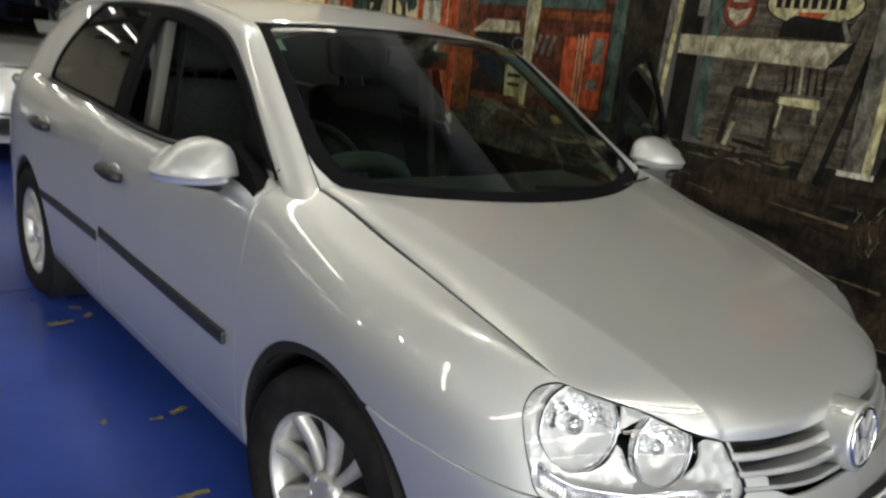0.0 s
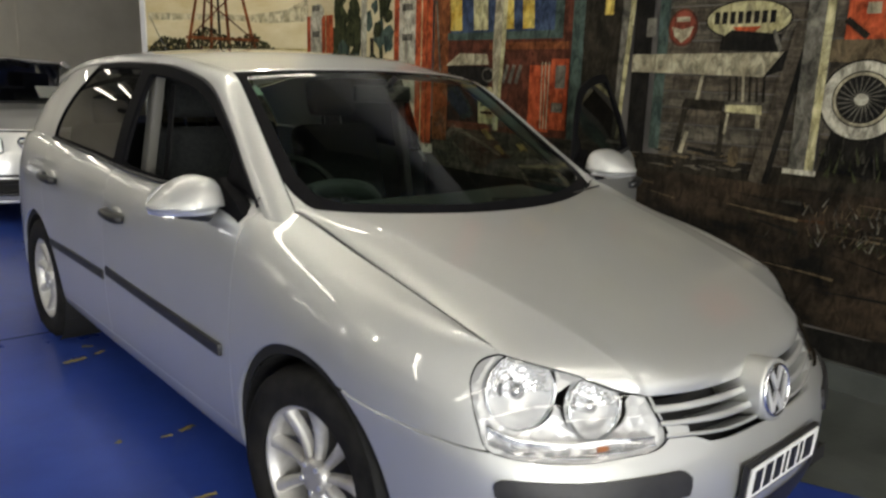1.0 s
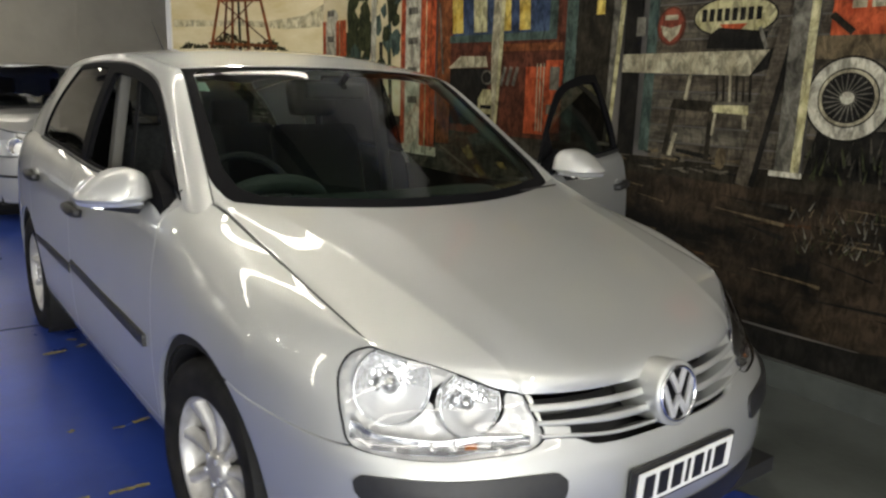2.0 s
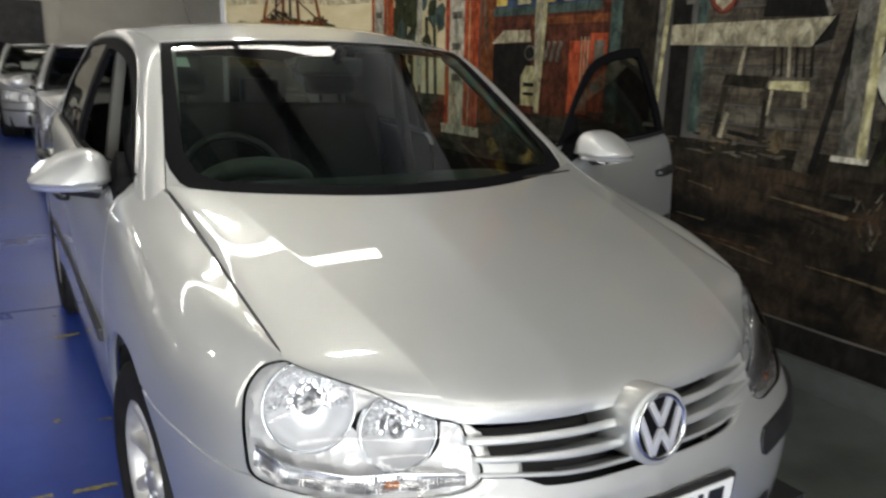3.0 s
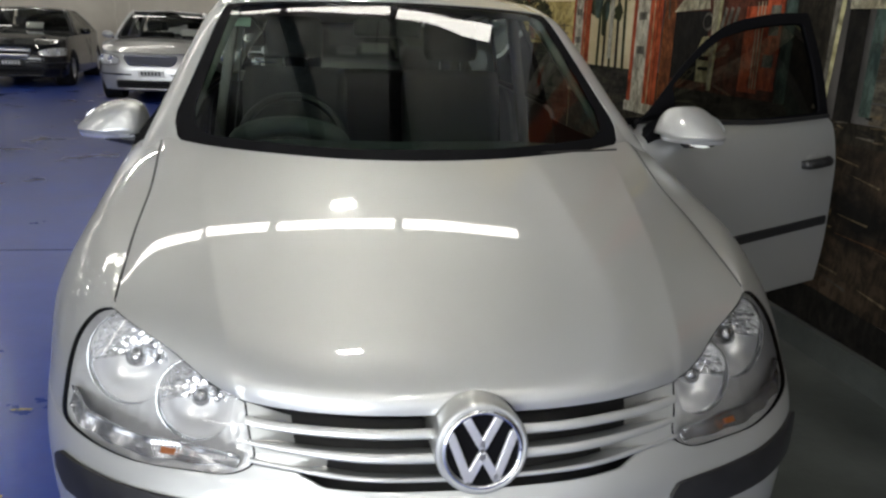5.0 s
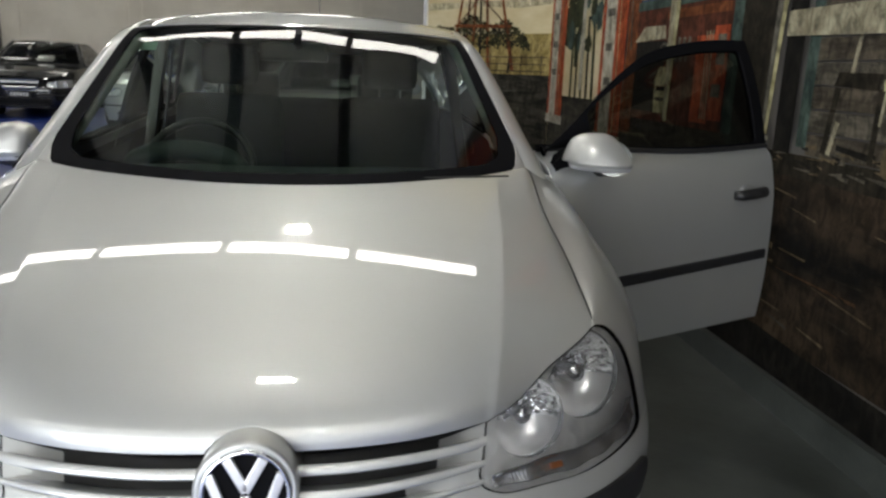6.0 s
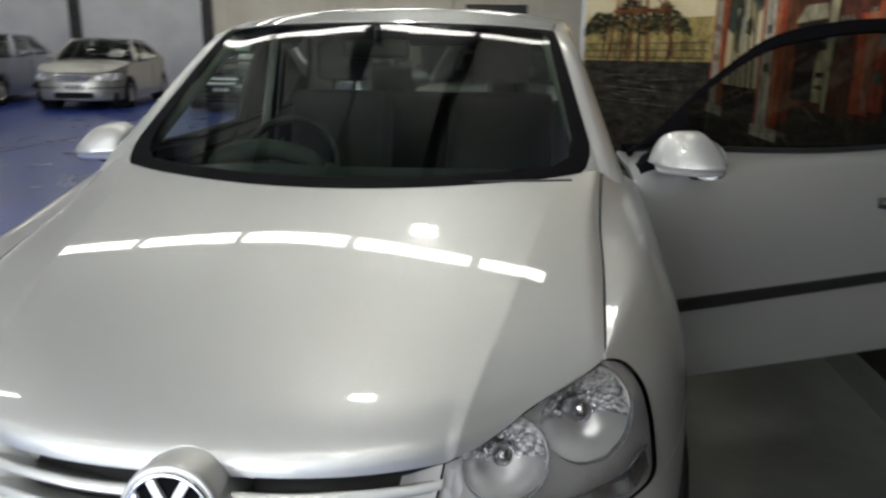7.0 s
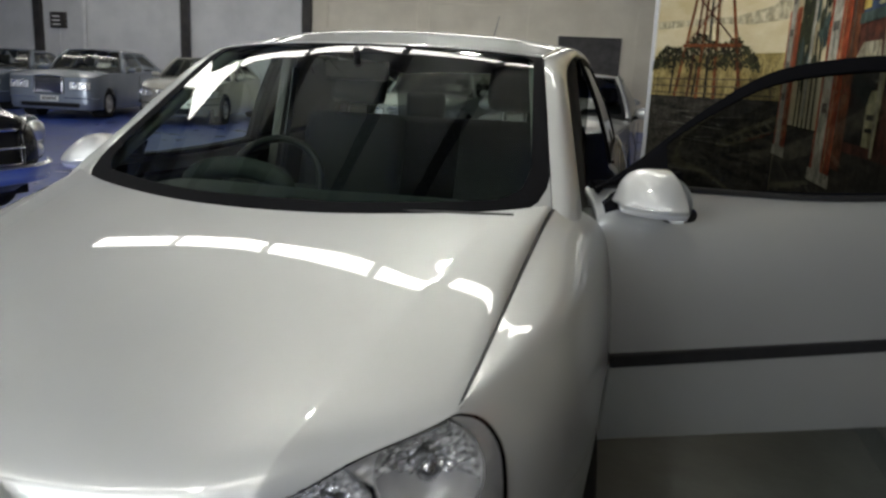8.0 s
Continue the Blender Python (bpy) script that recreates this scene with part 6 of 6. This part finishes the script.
    rearg = patch(rear_l, (b - .1, ye - .05, cowl + .03), rear_t, (roof_w - .04, yr - .02, zr - .045), (0, .03, .03), 13, 9)
    V, F = both(sheet(rearg))
    V[:, 3:6] *= -1
    skin("rear_window", (V, [q_[::-1] for q_ in F]), car_glass, car, 0)
    top = np.zeros((16, 15, 3))
    for i, v in enumerate(np.linspace(0, 1, 16)):
        for j, u in enumerate(np.linspace(0, 1, 15)):
            y = (yt - .08) * (1 - v) + (yr + .07) * v + (.09 * (1 - v) - .09 * v) * u ** 2
            top[i, j] = (u * (roof_w + .012), y, zr - .012 + .045 * 4 * v * (1 - v) * .5 - (.034 + .02 * v) * u ** 3)
    skin("roof", both(sheet(top)), coatm, car, .02)
    side = patch(low_f, low_r, top_f, top_r, (.02, 0, 0), 41, 13)
    sh = sheet(side, np.stack(np.meshgrid(np.linspace(0, 1, 41), np.linspace(0, 1, 13)), axis=2))
    f1 = lambda V: np.maximum.reduce([.035 - fs(V), fs(V) - .46, .04 - fr(V), fr(V) - .94])
    f2 = lambda V: np.maximum.reduce([.50 - fs(V), fs(V) - (.90 if deck else .78), .04 - fr(V), fr(V) - .94])
    for flip in (False, True):
        g = mirror_sheet if flip else (lambda q_: q_)
        sx = -1 if flip else 1
        skin("side_window", g(cut(sh, f1)), car_glass, car, 0)
        skin("side_window", g(cut(sh, f2)), car_glass, car, 0)
        skin("cabin_pillars", g(cut(cut(sh, lambda V: -f1(V)), lambda V: -f2(V))), coatm, car, .02)
        corner = [tuple(np.array((sx * (b - .03), yc + .24, cowl - .01)) * (1 - t) + np.array((sx * (roof_w - .01), yt + .01, zr - .045)) * t + np.array((0, -.025, .03)) * 4 * t * (1 - t)) for t in np.linspace(0, 1, 8)]
        part("front_pillar", tube_bm(corner, .034, 10), coatm, car, smooth=True)
        if mirrors:
            mir = bmesh.new()
            bmesh.ops.create_uvsphere(mir, u_segments=20, v_segments=12, radius=1, matrix=Matrix.Translation((sx * (w + .08), yc + .42, cowl + .05)) @ Matrix.Diagonal((.10, .07, .065, 1)))
            mo = part("door_mirror", mir, coatm, car, smooth=True)
            part("mirror_foot", tube_bm([(sx * (w - .05), yc + .45, cowl - .01), (sx * (w + .05), yc + .43, cowl + .02)], .02, 8), black_plastic, mo)
        # lamps follow the rounded nose
        x0, x1, z0, z1 = lamp
        tall = lambda u: 1.0 if upright else .34 + .66 * math.sin(math.pi * (.10 + .74 * u)) ** .8
        lamp_z = lambda u, v: z0 + (z1 - z0) * (.45 + (v - .45) * tall(u)) + .05 * (0 if upright else u) * v
        grid = np.array([[(x0 + (x1 - x0) * u, front(x0 + (x1 - x0) * u, lamp_z(u, v), .006), lamp_z(u, v)) for u in np.linspace(0, 1, 14)] for v in np.linspace(0, 1, 8)])
        lm = skin("headlamp", g(sheet(grid)), satin_chrome, car, .02)
        ring = [tuple(grid[0, j]) for j in range(14)] + [tuple(grid[i, 13]) for i in range(1, 8)] + [tuple(grid[7, j]) for j in range(12, -1, -1)] + [tuple(grid[i, 0]) for i in range(6, 0, -1)]
        part("lamp_seal", tube_bm([(sx * a, b_ - .003, c) for a, b_, c in ring], .006, 6, True), black_plastic, lm)
        for k, fx_ in enumerate((.30, .72)):
            cx, cz = x0 + (x1 - x0) * fx_, (z0 + z1) / 2 + (.0 if upright else .02 * fx_)
            part("lamp_bowl", lathe_bm([(.001, -.02), (.03, -.012), ((z1 - z0) * .36, .004), ((z1 - z0) * .41, .008), ((z1 - z0) * .44, -.012)], 20, Matrix.Translation((sx * cx, front(cx, cz, .012), cz)) @ Matrix.Rotation(radians(90), 4, "X")), mirror_bowl, lm, smooth=True)
        if amber_side:
            cx = x1 - .07
            part("indicator_lens", box_bm(sx * cx - .04, sx * cx + .04, front(cx, .8, .03), front(cx, .8, .0), z0 + .0, z0 + .06, .01), amber, lm)
        part("door_line", box_bm(sx * (w - .0) - .004, sx * (w - .0) + .004, 2.62, 2.63, .32, cowl - .1), dark_inside, car)
        part("bumper_strip", tube_bm([(sx * x, front(x, .44, .006), .44) for x in np.linspace(.3, w * .985, 12)], .012, 8), chrome if upright else black_plastic, car)
    # grille, air intake, plate
    for nm, (x0, x1, z0, z1), nb in (("grille", grille, bars), ("lower_grille", air, 2)):
        soft_ = nm == "grille" and not upright
        wide = lambda v: x1 * (1 - (.20 * (1 - v) + .10 * abs(2 * v - 1) ** 4 if soft_ else 0))
        grid = np.array([[(wide(v) * u, front(wide(v) * u, z0 + (z1 - z0) * v, .007 + (.035 if upright and nm == "grille" else 0)), z0 + (z1 - z0) * v) for u in np.linspace(-1, 1, 15)] for v in np.linspace(0, 1, 9)])
        V, F = sheet(grid)
        if V[:, 4].mean() > 0:
            V[:, 3:6] *= -1
            F = [q_[::-1] for q_ in F]
        gr = skin(nm, (V, F), dark_inside, car, .03)
        if upright and nm == "grille":
            for k in range(14):
                x = -x1 + 2 * x1 * (k + .5) / 14
                part("grille_bar", box_bm(x - .009, x + .009, front(x, .6, .065), front(x, .6, .04), z0 + .02, z1 - .02, .003), chrome, gr)
            part("grille_shell", tube_bm([(-x1, front(x1, z0, .05), z0), (-x1, front(x1, z1, .05), z1), (0, front(0, z1, .05), z1 + .03), (x1, front(x1, z1, .05), z1), (x1, front(x1, z0, .05), z0)], .018, 8), chrome, gr)
        else:
            for k in range(nb):
                z = z0 + (z1 - z0) * (k + .5) / nb
                xw = wide((k + .5) / nb) * .97
                part("grille_bar", tube_bm([(x, front(x, z, .014), z) for x in np.linspace(-xw, xw, 13)], (z1 - z0) / nb * .24 if soft_ else .006, 6), satin_chrome if nm == "grille" else black_plastic, gr)
            loop = [(-1 + 2 * t, 0) for t in np.linspace(0, 1, 9)] + [(1, t) for t in (.15, .35, .65, .85)] + [(1 - 2 * t, 1) for t in np.linspace(0, 1, 9)] + [(-1, t) for t in (.85, .65, .35, .15)]
            part("grille_surround", tube_bm([(wide(v) * u, front(wide(v) * u, z0 + (z1 - z0) * v, .010), z0 + (z1 - z0) * v) for u, v in loop], .013, 8, True), chrome if nm == "grille" else black_plastic, gr)
    zp = (air[3] + grille[2]) / 2
    plate = part("number_plate", box_bm(-.19, .19, front(0, zp, .03), front(0, zp, .012), zp - .055, zp + .055, .004), white_plate if not dark_trim else black_plastic, car)
    for k in range(6):
        part("plate_bar", box_bm(-.15 + k * .052, -.118 + k * .052, front(0, zp, .034), front(0, zp, .030), zp - .032, zp + .032), black_plastic if not dark_trim else white_plate, plate)
    part("bumper_lip", tube_bm([(x, front(x, .22, -.02), .215) for x in np.linspace(-w * .95, w * .95, 21)], .02, 8), coatm, car, smooth=True)
    # inside
    part("dashboard", box_bm(-b + .08, b - .08, yc + .32, yc + .75, cowl - .35, cowl + .01, .06), dash_grey, car)
    part("cabin_floor", box_bm(-b + .06, b - .06, yc + .3, ye - .1, .34, .40), dark_inside, car)
    part("steering_wheel", tube_bm([(-.36 + .18 * math.cos(a), yc + .80 + .07 * math.sin(a), cowl - .03 + .16 * math.sin(a)) for a in (2 * math.pi * k / 20 for k in range(20))], .014, 8, True), black_plastic, car)
    for sx in (-1, 1):
        for y in (yc + 1.25, yc + 2.1):
            if y < ye - .35:
                part("seat", box_bm(sx * .37 - .24, sx * .37 + .24, y, y + .14, .42, cowl + .1, .06), grey_cloth if not upright else pale_leather, car)
                part("headrest", box_bm(sx * .37 - .13, sx * .37 + .13, y + .04, y + .13, cowl + .12, cowl + .30, .04), grey_cloth if not upright else pale_leather, car)
    if sign is not None:
        part("price_sheet", box_bm(-.15, .15, -.003, .003, 0, .21, 0, Matrix.Translation((sign * -1, yc + .20, cowl + .075)) @ Matrix.Rotation(-math.atan2(yt - .08 - yc, H - cowl - .04), 4, "X")), paper, car, "white paper price sheet behind the windscreen")
    return car


pale_leather = vary(node_material("pale_leather", (.5, .49, .45), .5), (.42, .41, .38), (.55, .54, .5), 6, 4)
parked_car("pale silver compact wagon with rounded twin headlamps and a price sheet", pose(0.03, 6.4, 0, 0, 0, -1.5), pale_silver, W=1.62, L=3.9, H=1.43, nose=.80, cowl=.97, box=5, deck=False, lamp=(.44, .76, .61, .78), grille=(0, .34, .62, .75), air=(0, .5, .28, .40), bars=3, amber_side=True, sign=-.30, bonnet_len=1.1)
parked_car("large silver saloon with a wide chrome grille and a price sheet", pose(-2.91, 11.8, 0, 0, 0, 1.3), pale_silver, W=1.83, L=4.9, H=1.46, nose=.76, cowl=.96, box=5.5, lamp=(.48, .87, .58, .72), grille=(0, .42, .58, .73), air=(0, .52, .24, .34), bars=7, sign=-.42)
parked_car("silver saloon with a price sheet, half hidden behind the wagon", pose(-.12, 12.1, 0, 0, 0, 1), pale_silver, W=1.76, L=4.5, H=1.44, nose=.74, cowl=.95, box=5, lamp=(.44, .82, .56, .70), grille=(0, .36, .58, .70), bars=4, sign=.30)
parked_car("black car with its bonnet raised", pose(-1.36, 16.3, 0, 0, 0, 2), black_paint, W=1.6, L=4.0, H=1.30, nose=.68, cowl=.86, box=6, lamp=(.52, .70, .56, .62), grille=(0, .3, .50, .56), bars=2, sign=None, lid=False, dark_trim=True, bonnet_len=1.1)
parked_car("black saloon with chrome bars and a price sheet", pose(-5.75, 13.95, 0, 0, 0, 6), black_paint, W=1.82, L=4.7, H=1.43, nose=.74, cowl=.95, box=5.5, lamp=(.46, .84, .56, .68), grille=(0, .34, .52, .70), bars=2, sign=-.1, dark_trim=True)
parked_car("champagne silver saloon with a dark oval grille and a price sheet", pose(-8.6, 13.4, 0, 0, 0, 13.6), champagne, W=1.82, L=4.8, H=1.43, nose=.72, cowl=.95, box=4.6, lamp=(.42, .84, .57, .71), grille=(0, .34, .57, .70), air=(0, .36, .24, .34), bars=4, sign=-.42)
parked_car("boxy silver-blue limousine with an upright chrome grille and pale seats", pose(-11.2, 12.9, 0, 0, 0, 15.6), silver_blue, W=1.85, L=5.3, H=1.50, nose=.86, cowl=1.0, box=14, lamp=(.42, .84, .62, .78), grille=(0, .30, .52, .88), air=(0, .6, .26, .32), bars=2, upright=True, sign=-.40, bonnet_len=1.5)
parked_car("slate blue saloon at the end of the row", pose(-14.1, 13.4, 0, 0, 0, 16), slate_blue, W=1.8, L=4.8, H=1.42, nose=.78, cowl=.96, box=9, lamp=(.46, .84, .60, .72), grille=(0, .36, .58, .74), upright=True, sign=None, bonnet_len=1.4)


# ---- the black classic roadster ----
def classic_roadster(m):
    car = empty("classic_roadster", m, "black classic roadster with a chrome grille ring and upright chrome headlamps", "car", "parked cars in the hall")
    w, L, n = .87, 4.28, 120
    rows = [(.24, .10, .16), (.32, .04, .06), (.45, .015, .0), (.60, .0, .0), (.72, .015, .02), (.80, .06, .05), (.845, .13, .09)]

    def plan(x, k, c, bx=6.0):
        return L / 2 - (L / 2 - c) * max(0, 1 - min(.9999, abs(x) / (w - k)) ** bx) ** (1 / bx)
    G = np.zeros((len(rows), n, 3))
    for i, (z, k, c) in enumerate(rows):
        for j in range(n):
            a = math.pi * j / (n - 1)
            G[i, j] = ((w - k) * abs(math.sin(a)) ** (1 / 3), L / 2 - (L / 2 - c) * math.copysign(abs(math.cos(a)) ** (1 / 3), math.cos(a)), z)
    G = np.stack([smooth_line(G[:, j], 22) for j in range(n)], axis=1)
    s = cut(sheet(G), lambda V: -np.minimum(np.hypot(fy(V) - .80, fz(V) - .32), np.hypot(fy(V) - 3.2, fz(V) - .32)) + .36)
    s = cut(s, lambda V: -np.maximum.reduce([np.abs(fx(V)) - .50, fy(V) - .5, .47 - fz(V), fz(V) - .74]))
    skin("body", both(s), black_paint, car, .02)
    Q = np.zeros((30, 25, 3))
    for i, v in enumerate(np.linspace(0, 1, 30)):
        for j, u in enumerate(np.linspace(0, 1, 25)):
            x = u * (w - .13)
            y0 = plan(x, .13, .09)
            y = y0 + (1.45 - y0) * v
            Q[i, j] = (x, y, .847 + .075 * v + .045 * (1 - u ** 2) * min(1, v * 3) + .03 * max(0, 1 - abs(u - .86) / .14) * min(1, v * 4))
    skin("bonnet", both(sheet(Q)), black_paint, car, .01)
    Q2 = np.array([[(u * (w - .13), 2.55 + (L - .1 - 2.55) * v, .925 - .03 * v - .05 * u ** 3 + .02 * (1 - v)) for u in np.linspace(0, 1, 15)] for v in np.linspace(0, 1, 15)])
    skin("rear_deck", both(sheet(Q2)), black_paint, car, .01)
    part("undertray", box_bm(-.7, .7, .25, L - .25, .2, .5), dark_inside, car)
    for sx in (-1, 1):
        for y in (.80, 3.2):
            wheel(car, sx * .75, y, sx, R=.32, rim=.19, spokes=5, width=.18)
        # upright lamp unit let into the wing
        lm = bmesh.new()
        bmesh.ops.create_uvsphere(lm, u_segments=28, v_segments=18, radius=1)
        for v_ in lm.verts:
            x, y, z = v_.co
            k = (abs(x) ** 3 + abs(z) ** 3 + abs(y) ** 2.2) ** (-1 / 2.6)
            v_.co = (x * k * .105, y * k * .09, z * k * .185)
        bmesh.ops.transform(lm, matrix=Matrix.Translation((sx * .715, plan(.715, .02, .02) + .050, .655)) @ Matrix.Rotation(radians(-7), 4, "X"), verts=lm.verts)
        unit = part("headlamp", lm, chrome, car, "upright chrome headlamp unit", True)
        for z, r in ((.715, .085), (.565, .06)):
            part("lamp_lens", lathe_bm([(.001, .035), (r * .6, .028), (r, .006), (r * 1.06, 0)], 24, Matrix.Translation((sx * .715, plan(.715, .02, .02) - .030, z)) @ Matrix.Rotation(radians(90), 4, "X")), satin_chrome, unit, smooth=True)
    # grille with its ring and cross bar
    part("grille_opening", box_bm(-.50, .50, .10, .14, .46, .75), dark_inside, car)
    shell = [(x, .012 + .05 * (x / .5) ** 4, z) for x, z in [(-.50 + t * .1, .745) for t in range(11)] + [(.50 - t * .1, .475) for t in range(11)]]
    part("grille_shell", tube_bm(shell, .016, 10, True), chrome, car, smooth=True)
    for sx in (-1, 1):
        part("grille_bar", tube_bm([(sx * x, .02, .605) for x in (.10, .3, .49)], [.018, .014, .012], 10), chrome, car, smooth=True)
    part("grille_ring", tube_bm([(.115 * math.cos(a), -.012, .605 + .115 * math.sin(a)) for a in (2 * math.pi * k / 36 for k in range(36))], .013, 10, True), chrome, car, smooth=True)
    part("ring_boss", lathe_bm([(.001, .02), (.03, .016), (.045, 0)], 24, Matrix.Translation((0, .0, .605)) @ Matrix.Rotation(radians(90), 4, "X")), chrome, car, smooth=True)
    # bumper: broad band with a bright upper ridge
    B = np.zeros((9, 61, 3))
    for j, x in enumerate(np.linspace(-.90, .90, 61)):
        y = -.085 + .26 * abs(x / .9) ** 5 + .05 * (x / .9) ** 2
        for i, (dz, dy) in enumerate(((.335, .03), (.345, .008), (.36, 0), (.39, -.004), (.42, -.006), (.445, -.012), (.465, -.016), (.478, -.006), (.482, .02))):
            B[i, j] = (x, y + dy, dz)
    V, F = sheet(B)
    if V[:, 4].mean() > 0:
        V[:, 3:6] *= -1
        F = [q_[::-1] for q_ in F]
    skin("front_bumper", (V, F), chrome, car, .02)
    part("bumper_ridge", tube_bm([(x, -.10 + .26 * abs(x / .9) ** 5 + .05 * (x / .9) ** 2, .462) for x in np.linspace(-.9, .9, 41)], .011, 8), chrome, car, smooth=True)
    ws = np.array([[(x, 1.50 + .12 * (x / .62) ** 2 + .28 * v, .90 + .36 * v) for x in np.linspace(-.66, .66, 13)] for v in np.linspace(0, 1, 7)])
    V, F = sheet(ws)
    skin("windscreen", (V, F), car_glass, car, 0)
    part("windscreen_frame", tube_bm([tuple(p) for p in list(ws[:, 0]) + list(ws[-1, 1:]) + list(ws[::-1, -1])[1:]], .014, 8), chrome, car, smooth=True)
    part("cabin_floor", box_bm(-.68, .68, 1.5, 2.7, .3, .5), dark_inside, car)
    for sx in (-1, 1):
        part("seat", box_bm(sx * .34 - .24, sx * .34 + .24, 2.25, 2.42, .5, 1.0, .05), grey_cloth, car)
    return car


classic_roadster(pose(-3.80, 3.72, 0, 0, 0, 84))
